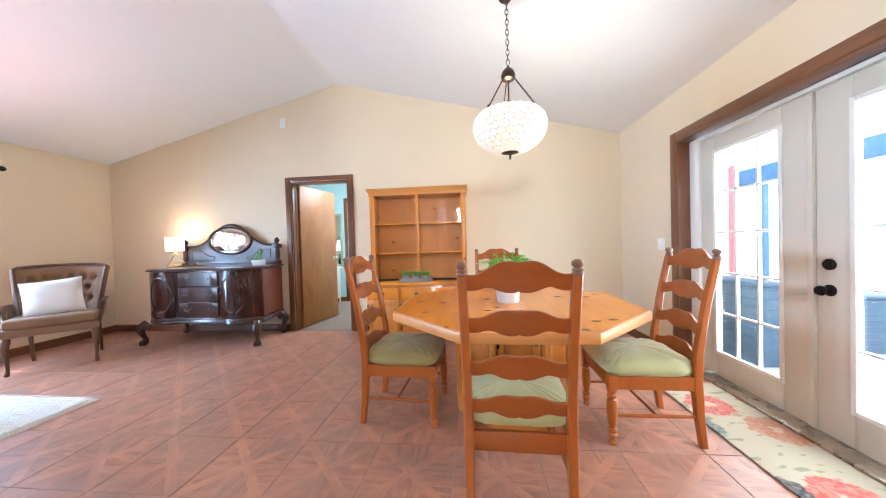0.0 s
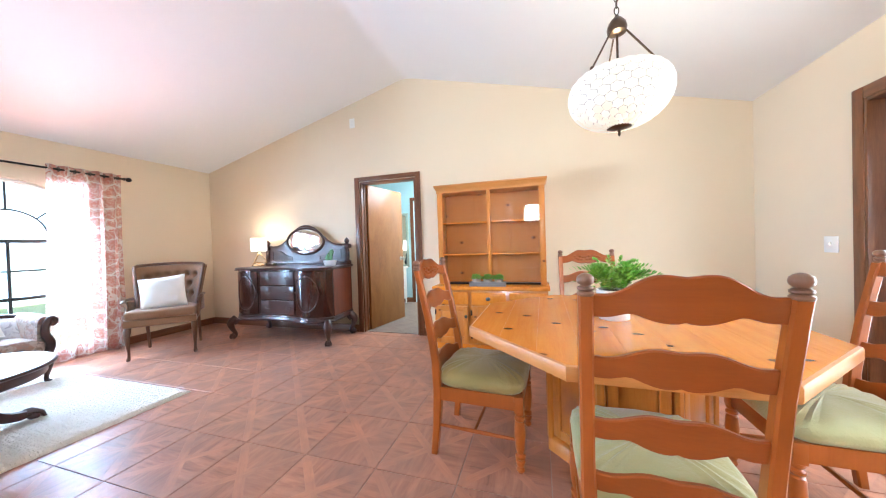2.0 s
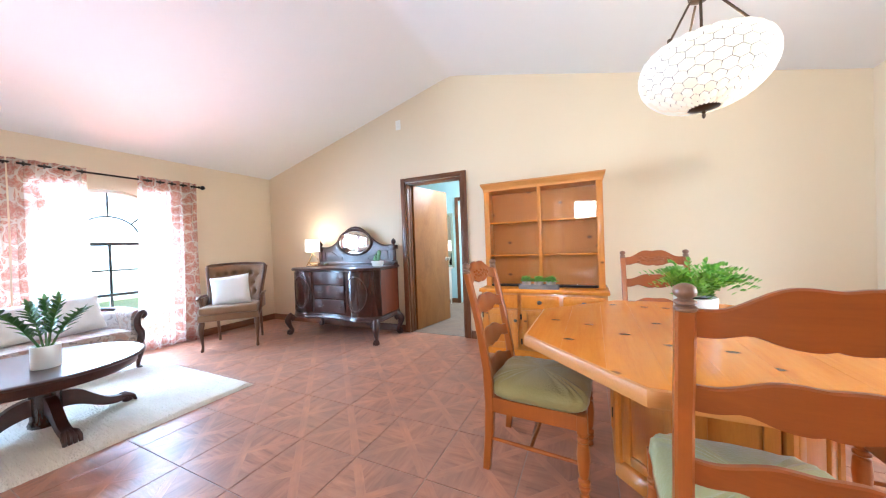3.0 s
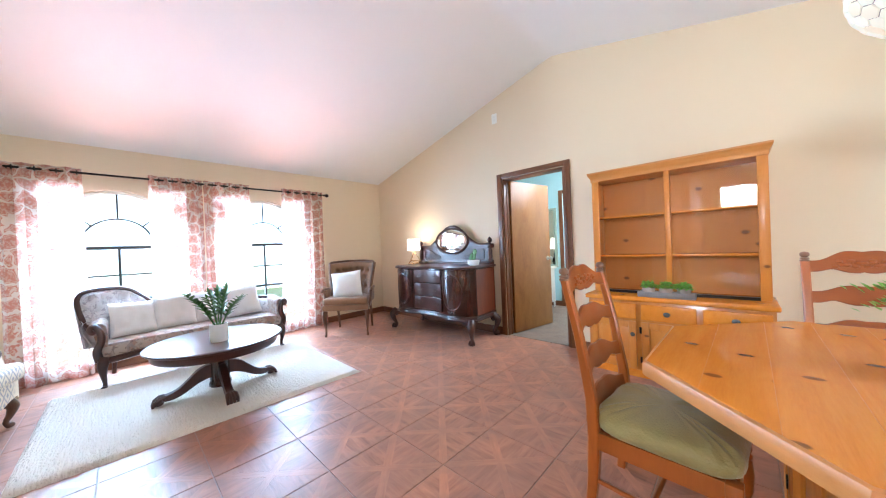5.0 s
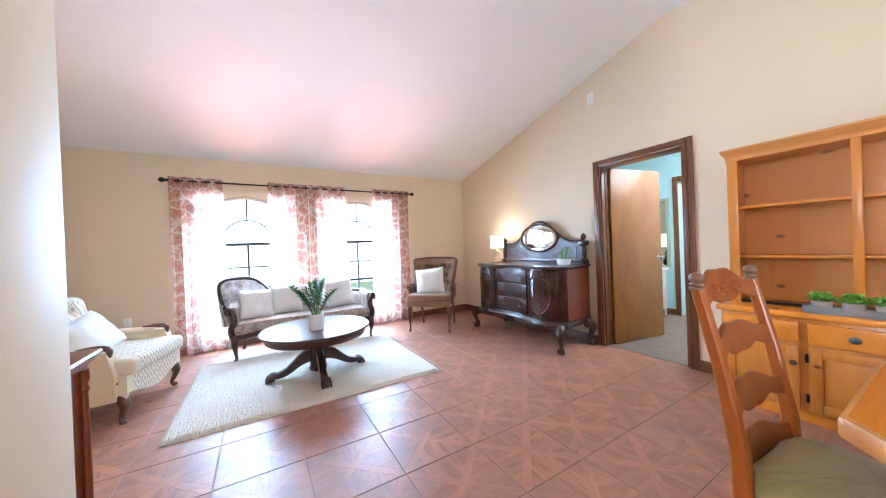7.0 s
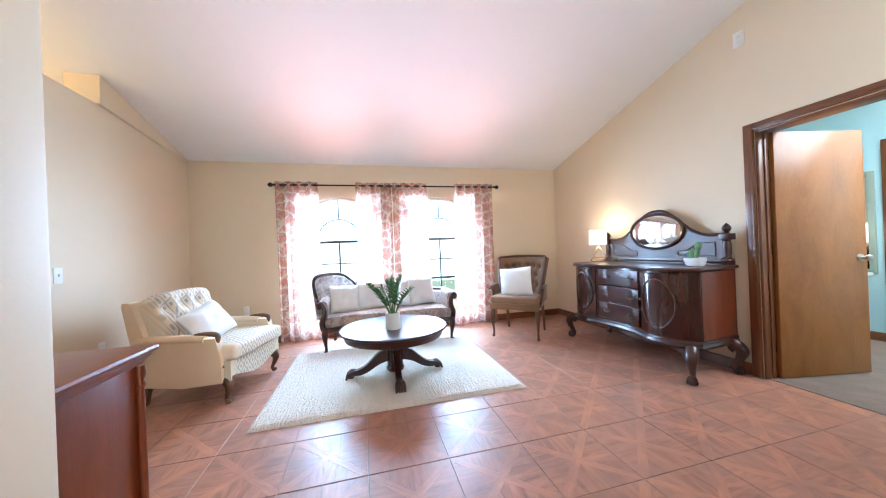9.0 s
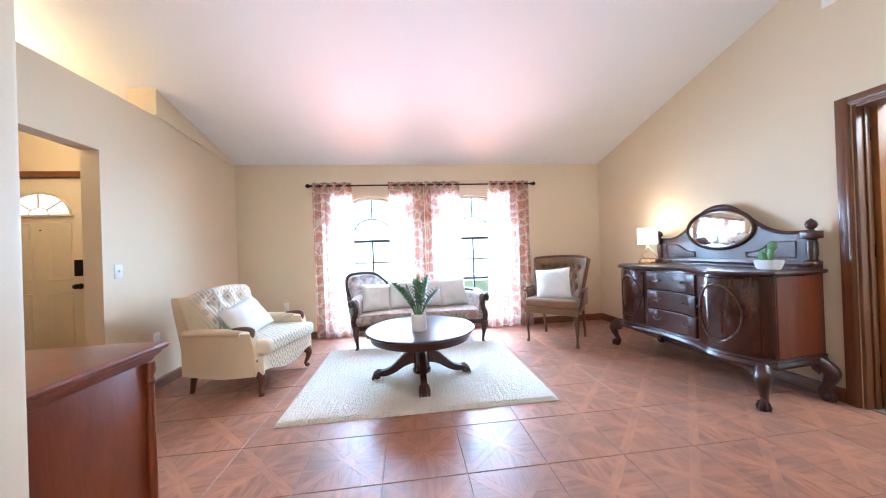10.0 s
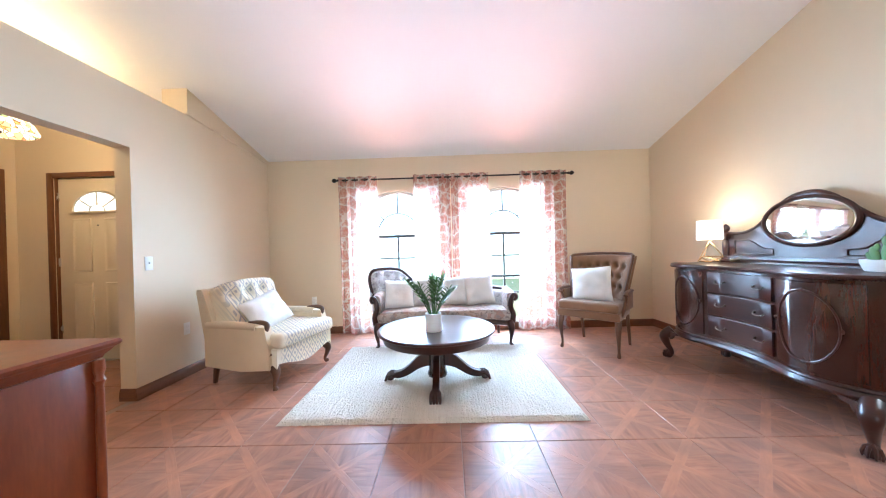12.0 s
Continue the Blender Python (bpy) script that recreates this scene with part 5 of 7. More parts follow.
bm = B()
rings(bm, [sb_loop(0, 0.31), sb_loop(0, 0.898)])
part("body", bm, M_MAHOG_V, sb)
for s in (-1, 1):
    bm = B()
    prism(bm, [(s * (SBW - 0.049), 0.012), (s * (SBW - 0.045), 0.012), (s * (SBW + 0.002), 0.455), (s * (SBW - 0.003), 0.455)], 0.33, 0.894, "z")
    part("end_panel", bm, M_MAHOG_END, sb, "reddish mahogany end panel")
bm = B()
rings(bm, [sb_loop(g, z) for g, z in ((-0.01, 0.255), (0.012, 0.26), (0.018, 0.277), (0.01, 0.293), (0.006, 0.301), (0.012, 0.31), (0.008, 0.321), (0.001, 0.325))])
part("base_moulding", bm, M_MAHOG, sb)
bm = B()
rings(bm, [sb_loop(0.002, 0.898), sb_loop(0.018, 0.902), sb_loop(0.028, 0.91), sb_loop(0.03, 0.92), sb_loop(0.024, 0.93), sb_loop(0.012, 0.932)])
top = part("top", bm, M_MAHOG, sb)
bm = B()
for i in range(1, 150):
    u = -1 + 2 * i / 150
    lathe(bm, [(0.001, -0.005), (0.005, 0), (0.001, 0.005)], 6, pose(u * (SBW + 0.028), front_depth(u) - 0.003, 0.905))
part("bead_edge", bm, M_MAHOG, top, "carved bead edge")


def front_sheet(bm, u0, u1, z0, z1, proud=0.012, n=14):
    loops = []
    for i in range(n + 1):
        u = u0 + (u1 - u0) * i / n
        x, y = u * SBW, front_depth(u) - 0.03
        loops.append([(x, y - 0.004, z0), (x, y + proud - 0.004, z0), (x, y + proud, z0 + 0.005), (x, y + proud, z1 - 0.005), (x, y + proud - 0.004, z1), (x, y - 0.004, z1)])
    return rings(bm, loops)


def swan_handle(bm, u, z, w=0.038):
    x, y = u * SBW, front_depth(u) - 0.03 + 0.012
    for s in (-1, 1):
        lathe(bm, [(0.009, 0), (0.008, 0.004), (0.004, 0.008), (0.004, 0.016)], 10, pose(x + s * w, y, z, -90))
    ln = smooth_line([(x - w, y + 0.014, z), (x - w * 0.8, y + 0.02, z - 0.014), (x, y + 0.022, z - 0.02), (x + w * 0.8, y + 0.02, z - 0.014), (x + w, y + 0.014, z)], 5)
    tube(bm, ln, 0.0035, 7)


for z0, z1 in ((0.345, 0.512), (0.529, 0.696), (0.713, 0.878)):
    bm = B()
    front_sheet(bm, -0.345, 0.345, z0, z1)
    dr = part("drawer_front", bm, M_MAHOG, sb)
    for u in (-0.21, 0.21):
        bm = B()
        swan_handle(bm, u, (z0 + z1) / 2 + 0.008)
        part("handle", bm, M_BRASS, dr, "aged brass swan-neck handle")
for s in (-1, 1):
    bm = B()
    front_sheet(bm, *sorted((s * 0.40, s * 0.93)), 0.345, 0.878, 0.010, 18)
    dd = part("cupboard_door", bm, M_MAHOG_V, sb)
    bm = B()
    ln = []
    for k in range(41):
        a = 2 * math.pi * k / 40
        u = s * 0.635 + 0.20 * math.cos(a)
        ln.append((u * SBW, front_depth(u) - 0.03 + 0.012, 0.612 + 0.215 * math.sin(a)))
    tube(bm, ln, 0.006, 6)
    part("oval_moulding", bm, M_MAHOG, dd, "applied oval moulding")
    for a in (0, 90, 180, 270):
        u = s * 0.635 + 0.20 * math.cos(radians(a))
        bm = B()
        lathe(bm, [(0.016, 0), (0.012, 0.006), (0.004, 0.01)], 10, pose(u * SBW, front_depth(u) - 0.024, 0.612 + 0.215 * math.sin(radians(a)), -90))
        part("rosette", bm, M_MAHOG, dd)
    bm = B()
    u = s * 0.42
    lathe(bm, [(0.01, 0), (0.006, 0.006), (0.012, 0.018), (0.003, 0.024)], 10, pose(u * SBW, front_depth(u) - 0.02, 0.63, -90))
    part("key_knob", bm, M_BRASS, dd)
    for y, dy in ((0.565, 1), (0.05, -0.3)):
        bm = B()
        lx = s * (LEGX if dy > 0 else LEGX - 0.035)
        cabriole(bm, lx, y, 0.275, s * 0.6, dy, 0.040, 0.036, 0.052)
        d = Vector((s * 0.6, dy, 0)).normalized() * 0.028
        claw(bm, lx + d.x, y + d.y, s * 0.6, dy, 0.034)
        lg = part("leg", bm, M_MAHOG, sb, "carved cabriole leg with claw foot")
        bm = B()
        prism(bm, [(s * 0.70, 0.262), (s * 0.60, 0.262), (s * 0.62, 0.238), (s * 0.66, 0.232), (s * 0.67, 0.205), (s * 0.70, 0.185)], y + 0.01, y + 0.03, "y")
        part("bracket", bm, M_MAHOG, lg)
# mirror back
MZ = 1.265
bm = B()
out = []
for i in range(61):
    u = -1 + 2 * i / 60
    x = u * 0.655
    z = 1.165 + 0.315 * math.exp(-(abs(x) / 0.33) ** 2.4) + 0.035 * abs(u) ** 3
    out.append((x, z))
prism(bm, [(0.655, 0.935), (-0.655, 0.935)] + out, 0.02, 0.05, "y")
bevelled(bm, 0.006)
spl = part("back_board", bm, M_MAHOG, sb)
bm = B()
tube(bm, [(x, 0.04, z) for x, z in out], [0.016] * len(out), 8)
part("crest_moulding", bm, M_MAHOG, spl)
bm = B()
tube(bm, [(0.305 * math.cos(2 * math.pi * k / 48), 0.055, MZ + 0.18 * math.sin(2 * math.pi * k / 48)) for k in range(49)], 0.018, 8, up=(0, 1, 0))
part("mirror_frame", bm, M_MAHOG, spl, "oval dark frame")
bm = B()
lathe(bm, [(1.0, 0), (0.99, 0.006), (0.93, 0.010), (0.01, 0.0105)], 48, pose(0, 0.052, MZ, -90), sx=0.297, sy=0.172)
part("mirror_glass", bm, M_CHROME, spl, "bevelled oval mirror")
bm = B()
rings(bm, [[(-0.7, 0.0, z), (0.7, 0.0, z), (0.7, y, z), (-0.7, y, z)] for y, z in ((0.11, 0.932), (0.11, 0.945), (0.095, 0.955), (0.075, 0.962), (0.07, 0.985))])
part("back_plinth", bm, M_MAHOG, sb)
for s in (-1, 1):
    bm = B()
    ln = [(s * 0.24, 0.054, 1.01), (s * 0.58, 0.054, 1.01), (s * 0.58, 0.054, 1.135), (s * 0.44, 0.054, 1.13), (s * 0.385, 0.054, 1.10), (s * 0.33, 0.054, 1.06), (s * 0.24, 0.054, 1.05), (s * 0.24, 0.054, 1.01)]
    tube(bm, ln, 0.005, 6)
    part("panel_bead", bm, M_MAHOG, spl)
    bm = B()
    lathe(bm, [(0.045, 0.965), (0.045, 0.985), (0.03, 0.995), (0.026, 1.01), (0.031, 1.03), (0.031, 1.12), (0.026, 1.14), (0.036, 1.15)], 16, pose(s * 0.675, 0.05, 0))
    box(bm, s * 0.675 - 0.042, s * 0.675 + 0.042, 0.008, 0.092, 1.15, 1.205, 0.005)
    lathe(bm, [(0.026, 1.205), (0.018, 1.211), (0.014, 1.216), (0.027, 1.23), (0.034, 1.252), (0.025, 1.275), (0.010, 1.288), (0.003, 1.296)], 10, pose(s * 0.675, 0.05, 0))
    part("finial_post", bm, M_MAHOG, sb, "turned post with carved finial")

# table lamp, bottle and succulent on the sideboard
M_GOLD = mat_plain("brushed_gold_wire", (0.75, 0.50, 0.24), 0.25, 1.0, 0.1)
M_SHADE = mat_glow("lit_white_shade", (1.0, 0.93, 0.80), 1.6)
tl = thing("table_lamp", "small table lamp with white drum shade and gold wire base, lit", "lamp", pose(-3.86, 3.95, 0.932))
nodes = [(-0.075, -0.06, 0.006), (0.075, -0.06, 0.006), (0.0, 0.09, 0.006), (-0.11, 0.03, 0.055), (0.11, 0.03, 0.055), (0.0, -0.09, 0.055), (0.0, 0.0, 0.20)]
for a, b in ((0, 1), (1, 2), (2, 0), (0, 3), (0, 5), (1, 5), (1, 4), (2, 4), (2, 3), (3, 6), (4, 6), (5, 6), (3, 5), (4, 5), (3, 4)):
    bm = B()
    tube(bm, [nodes[a], nodes[b]], 0.0045, 6)
    part("wire", bm, M_GOLD, tl)
bm = B()
lathe(bm, [(0.098, 0.215), (0.1, 0.217), (0.098, 0.395), (0.095, 0.397), (0.093, 0.39), (0.094, 0.22), (0.096, 0.215)], 40)
part("shade", bm, M_SHADE, tl, "white fabric drum shade, lit")
lamp("table_lamp_bulb", "POINT", pose(-3.86, 3.95, 1.36), 4.6, (1.0, 0.73, 0.48), radius=0.05)
bt = thing("glass_bottle", "small clear glass bottle beside the lamp", "bottle", pose(-3.655, 4.0, 0.932))
bm = B()
lathe(bm, [(0.03, 0), (0.04, 0.006), (0.044, 0.03), (0.036, 0.055), (0.016, 0.085), (0.012, 0.12), (0.02, 0.14), (0.018, 0.14), (0.010, 0.12), (0.012, 0.085), (0.03, 0.05), (0.036, 0.02), (0.002, 0.01)], 24)
part("body", bm, M_GLASS, bt)
bm = B()
lathe(bm, [(0.002, 0.011), (0.034, 0.012), (0.037, 0.03), (0.033, 0.035), (0.002, 0.036)], 20)
part("filling", bm, mat_plain("amber_filling", (0.20, 0.13, 0.05), 0.4), bt)
su = thing("succulent_planter", "green cactus paddles in a ribbed white bowl", "plant", pose(-2.62, 3.88, 0.932))
bm = B()
n = 36
loops = []
for r, z in ((0.055, 0), (0.062, 0.004), (0.078, 0.05), (0.08, 0.07), (0.072, 0.07), (0.066, 0.05), (0.001, 0.048)):
    loops.append([(1.15 * r * (1 + 0.02 * (k % 2)) * math.cos(2 * math.pi * k / n), 0.75 * r * (1 + 0.02 * (k % 2)) * math.sin(2 * math.pi * k / n), z) for k in range(n)])
rings(bm, loops)
part("bowl", bm, M_POT, su)
for x, z, rx, rz, t in ((0.02, 0.12, 0.022, 0.06, 10), (0.03, 0.175, 0.03, 0.035, -10), (-0.03, 0.10, 0.022, 0.045, -15), (-0.05, 0.085, 0.016, 0.03, -30), (-0.02, 0.14, 0.014, 0.022, 5)):
    bm = B()
    lathe(bm, [(math.sin(math.pi * q / 10), -math.cos(math.pi * q / 10)) for q in range(11)], 14, pose(x, 0, z, 0, t, 0) @ Matrix.Diagonal((rx, rx * 0.55, rz, 1)))
    part("pad", bm, M_SAGE, su)

# rug
bm = B()
nx, ny = 60, 76
X0, X1, Y0, Y1 = -4.42, -2.835, 0.26, 2.315
gv = []
for i in range(nx + 1):
    row = []
    for j in range(ny + 1):
        u, v = i / nx, j / ny
        e = min(u, 1 - u, v, 1 - v)
        z = 0.004 + 0.022 * min(1, e / 0.012) + 0.004 * noise.noise(Vector((u * 22, v * 60, 3)))
        x = X0 + (X1 - X0) * u + 0.008 * noise.noise(Vector((v * 70, 1, 2))) * (e < 0.02)
        y = Y0 + (Y1 - Y0) * v + 0.009 * noise.noise(Vector((u * 60, 5, 2))) * (e < 0.02)
        row.append(bm.verts.new((x, y, z)))
    gv.append(row)
for i in range(nx):
    for j in range(ny):
        bm.faces.new((gv[i][j], gv[i + 1][j], gv[i + 1][j + 1], gv[i][j + 1]))
rim = [gv[i][0] for i in range(nx + 1)] + [gv[nx][j] for j in range(1, ny + 1)] + [gv[i][ny] for i in range(nx - 1, -1, -1)] + [gv[0][j] for j in range(ny - 1, 0, -1)]
low = [bm.verts.new((v.co.x, v.co.y, 0.001)) for v in rim]
for i in range(len(rim)):
    j = (i + 1) % len(rim)
    bm.faces.new((rim[i], low[i], low[j], rim[j]))
tagged(part("area_rug", bm, M_RUG), "ivory shaggy wool rug under the coffee table", "rug")

# coffee table: round top, pedestal, four scrolled feet
ct = thing("coffee_table", "round mahogany pedestal coffee table with claw feet", "table", pose(-3.475, 1.305, 0.022))
CH = 0.445
bm = B()
lathe(bm, [(0.46, CH - 0.028), (0.488, CH - 0.024), (0.497, CH - 0.014), (0.497, CH - 0.007), (0.49, CH - 0.001), (0.47, CH)], 72)
part("tabletop", bm, M_MAHOG, ct)
bm = B()
lathe(bm, [(0.40, CH - 0.09), (0.447, CH - 0.088), (0.452, CH - 0.08), (0.452, CH - 0.028)], 64)
part("apron", bm, M_MAHOG, ct)
bm = B()
lathe(bm, [(0.078, 0.035), (0.082, 0.04), (0.085, 0.06), (0.078, 0.075), (0.074, 0.09), (0.074, CH - 0.12), (0.085, CH - 0.1), (0.12, CH - 0.088)], 12)
part("pedestal", bm, M_MAHOG_V, ct)
for i in range(4):
    a = radians(90 * i)
    bm = B()
    up = [(0.06, 0.235), (0.10, 0.232), (0.16, 0.205), (0.22, 0.15), (0.28, 0.10), (0.33, 0.078), (0.385, 0.07)]
    lo = [(0.385, 0.03), (0.33, 0.025), (0.27, 0.04), (0.22, 0.065), (0.16, 0.10), (0.10, 0.12), (0.06, 0.125)]
    ol = [(p.x, p.y) for p in smooth_line([(x, z, 0) for x, z in up], 4)] + [(p.x, p.y) for p in smooth_line([(x, z, 0) for x, z in lo], 4)]
    prism(bm, ol, -0.026, 0.026, "y")
    bevelled(bm, 0.006, 2, 50)
    bmesh.ops.rotate(bm, verts=bm.verts, cent=(0, 0, 0), matrix=Matrix.Rotation(a, 3, "Z"))
    lg = part("leg", bm, M_MAHOG, ct)
    bm = B()
    c = Vector((0.405, 0, 0))
    for k in (-0.9, -0.3, 0.3, 0.9):
        tube(bm, [(0.37, 0.018 * k, 0.062), (0.40, 0.030 * k, 0.06), (0.43, 0.036 * k, 0.04), (0.445, 0.038 * k, 0.004)], [0.018, 0.017, 0.014, 0.009], 8)
    lathe(bm, [(0.02, 0), (0.03, 0.01), (0.03, 0.03), (0.018, 0.045)], 12, pose(0.405, 0, 0.0))
    bmesh.ops.rotate(bm, verts=bm.verts, cent=(0, 0, 0), matrix=Matrix.Rotation(a, 3, "Z"))
    part("claw_foot", bm, M_MAHOG, lg)
pot_plant("zz_plant", "glossy dark green plant in a white cylinder pot", (-3.36, 1.29, 0.022 + CH), 0.066, 0.145, zz, M_LEAF, None, 1.0)

# settee; local y points to the room, local x to the south
so = thing("settee", "antique settee in grey floral tapestry with carved frame", "sofa", pose(-4.675, 1.35, 0, 0, 0, -90))
crest = [(0.86, 0.50), (0.905, 0.66), (0.925, 0.80), (0.89, 0.872), (0.80, 0.89), (0.66, 0.885), (0.56, 0.85), (0.47, 0.77), (0.38, 0.69), (0.20, 0.64), (-0.10, 0.62), (-0.45, 0.61), (-0.70, 0.60), (-0.84, 0.56), (-0.87, 0.48)]


def wrap(x):
    return -0.20 + 0.20 * max(0, (abs(x) - 0.45) / 0.42) ** 2


crest3 = smooth_line([(x, wrap(x) - 0.03 - 0.05 * (z > 0.7), z) for x, z in crest], 5)


def settee_back(u, v):
    n = len(crest3) - 1
    t = (u + 1) / 2 * n
    k = min(int(t), n - 1)
    p = crest3[k].lerp(crest3[k + 1], t - k)
    z0 = 0.36
    q = Vector((p.x * (0.94 + 0.06 * v), p.y + 0.07 * (1 - v), z0 + (p.z - z0) * v))
    nrm = Vector((-p.x * 0.7 * (abs(p.x) > 0.45), 1, 0.15)).normalized()
    return q, nrm


bm = B()
tuft = [(u, v) for r, v in enumerate((0.35, 0.62, 0.86)) for u in [(-0.92 + 0.13 * k + 0.065 * (r % 2)) for k in range(7)]]
upholstered(bm, settee_back, 84, 18, 0.05, 0.05, tuft, 0.05, 0.036)
part("back", bm, M_SOFA_SILVER, so, "deep-buttoned silver grey back")
bm = B()
tube(bm, [p + Vector((0, 0.0, 0.012)) for p in crest3], 0.021, 10)
part("crest_rail", bm, M_MAHOG, so, "carved dark crest rail")
bm = B()


def settee_seat(u, v):
    x = u * 0.80
    y = -0.19 + v * (0.47 + 0.06 * math.cos(u * math.pi / 2) - 0.0)
    return Vector((x, y, 0.36 + 0.01 * math.cos(u * math.pi / 2))), Vector((0, 0, 1))


upholstered(bm, settee_seat, 40, 14, 0.08, 0.06, (), 0, 0.05, None, 0.35)
part("seat", bm, M_SOFA, so, "floral tapestry seat")
bm = B()
ln = [(u * 0.79, -0.19 + 0.47 + 0.06 * math.cos(u * math.pi / 2) + 0.006, 0.28 - 0.02 * math.cos(u * math.pi * 2)) for u in [k / 20 - 1 for k in range(41)]]
tube(bm, ln, 0.030, 8, up=(0, 0, 1))
part("seat_rail", bm, M_MAHOG, so)
for s in (-1, 1):
    bm = B()
    sec = []
    loops = []
    for k in range(9):
        y = -0.20 + 0.465 * k / 8
        r = 0.056 + 0.008 * math.sin(k / 8 * math.pi)
        cz = 0.555 + 0.02 * (1 - k / 8)
        lp = [(s * 0.73, y, 0.37), (s * 0.73, y, 0.50)]
        lp += [(s * (0.79 + r * math.cos(a)), y, cz + r * math.sin(a)) for a in [math.pi - math.pi * 1.35 * q / 10 for q in range(11)]]
        lp += [(s * 0.805, y, 0.44), (s * 0.80, y, 0.30), (s * 0.74, y, 0.30)]
        loops.append(lp)
    rings(bm, loops)
    part("arm", bm, M_SOFA, so, "rolled tapestry arm")
    bm = B()
    ln = smooth_line([(s * 0.785, 0.28, 0.27), (s * 0.80, 0.295, 0.36), (s * 0.77, 0.295, 0.45), (s * 0.775, 0.29, 0.53), (s * 0.81, 0.285, 0.59), (s * 0.84, 0.28, 0.565), (s * 0.825, 0.28, 0.53), (s * 0.808, 0.28, 0.55)], 5)
    tube(bm, ln, [0.034 - 0.018 * k / len(ln) for k in range(len(ln))], 10)
    part("arm_scroll", bm, M_MAHOG, so, "carved scroll arm front")
    bm = B()
    cabriole(bm, s * 0.76, 0.30, 0.29, s * 0.3, 1, 0.032, 0.026, 0.03)
    part("front_leg", bm, M_MAHOG, so)
    bm = B()
    tube(bm, [(s * 0.70, -0.20, 0.32), (s * 0.70, -0.215, 0.15), (s * 0.71, -0.25, 0.0)], [0.026, 0.022, 0.017], 8)
    part("back_leg", bm, M_MAHOG, so)


def throw_pillow(m, w, label, h=None, t=0.15, seed=1, category="pillow"):
    bm = B()
    pillow(bm, w, h or w, t, seed=seed)
    ob = part("throw_pillow", bm, M_PILLOW, None, "", m)
    return tagged(ob, label, category, "white throw pillows")


for i, (y, tilt, x, z, w, rz) in enumerate(((0.80, -24, -4.675, 0.585, 0.36, -78), (1.14, -16, -4.745, 0.60, 0.37, -88), (1.47, -16, -4.755, 0.60, 0.36, -92), (1.79, -15, -4.745, 0.61, 0.38, -91))):
    throw_pillow(pose(x, y, z, 0, 0, rz) @ pose(0, 0, 0, -tilt, 3 * (i - 1), 0), w, "plump white linen throw pillow on the settee", None, 0.14, i + 2)

# brown wing chair; local y points forward
bc = thing("wing_chair", "tufted taupe velvet wing chair with walnut frame", "armchair", pose(-4.275, 3.035, 0, 0, 0, -134))


def wing(u, v):
    w = 0.285 + 0.075 * v
    z = 0.48 + 0.52 * v + 0.015 * math.cos(u * math.pi / 2)
    y = -0.20 - 0.13 * v + 0.22 * abs(u) ** 3.2 * (0.9 - 0.25 * v)
    x = u * w * (1.0 - 0.08 * abs(u) ** 3)
    n = Vector((-u * abs(u) * 0.9, 1, 0.2)).normalized()
    return Vector((x, y, z)), n


bm = B()
tuft = [(-0.75 + 0.3 * k + (0.15 if r % 2 else 0), v) for r, v in enumerate((0.3, 0.52, 0.74)) for k in range(6)]
upholstered(bm, wing, 64, 30, 0.045, 0.045, tuft, 0.055, 0.034)
part("back", bm, M_TAUPE, bc, "deep-buttoned velvet back")
for u, v in tuft:
    q, nrm = wing(u, v)
    bm = B()
    lathe(bm, [(0.011, 0), (0.010, 0.004), (0.005, 0.007), (0.001, 0.008)], 10, Matrix.Translation(q - nrm * 0.010) @ nrm.to_track_quat("Z", "Y").to_matrix().to_4x4())
    part("button", bm, M_TAUPE, bc)
bm = B()
edge = [wing(-1, v / 10)[0] for v in range(-1, 11)] + [wing(-1 + 2 * k / 24, 1)[0] + Vector((0, 0, 0.012)) for k in range(1, 24)] + [wing(1, v / 10)[0] for v in range(10, -2, -1)]
tube(bm, edge, 0.017, 8)
part("back_frame", bm, M_WALNUT, bc, "worn walnut edge frame")
bm = B()
loops = []
for g, z in ((-0.01, 0.36), (0.0, 0.365), (0.004, 0.40), (0.0, 0.435), (-0.008, 0.44)):
    loops.append([(-0.31 - g, 0.26 + g, z), (0.31 + g, 0.26 + g, z), (0.265 + g, -0.25 - g, z), (-0.265 - g, -0.25 - g, z)])
rings(bm, loops)
bevelled(bm, 0.01, 2, 40)
part("seat_frame", bm, M_TAUPE_SEAT, bc)
bm = B()
box(bm, -0.305, 0.305, -0.22, 0.285, 0.44, 0.535, 0.03, 4)
for v in bm.verts:
    v.co.z += 0.012 * (1 - (v.co.x / 0.31) ** 2) * (v.co.z > 0.5)
    v.co.x *= 0.93 + 0.07 * (v.co.y + 0.22) / 0.5
part("seat_cushion", bm, M_TAUPE_SEAT, bc, "taupe box seat cushion")
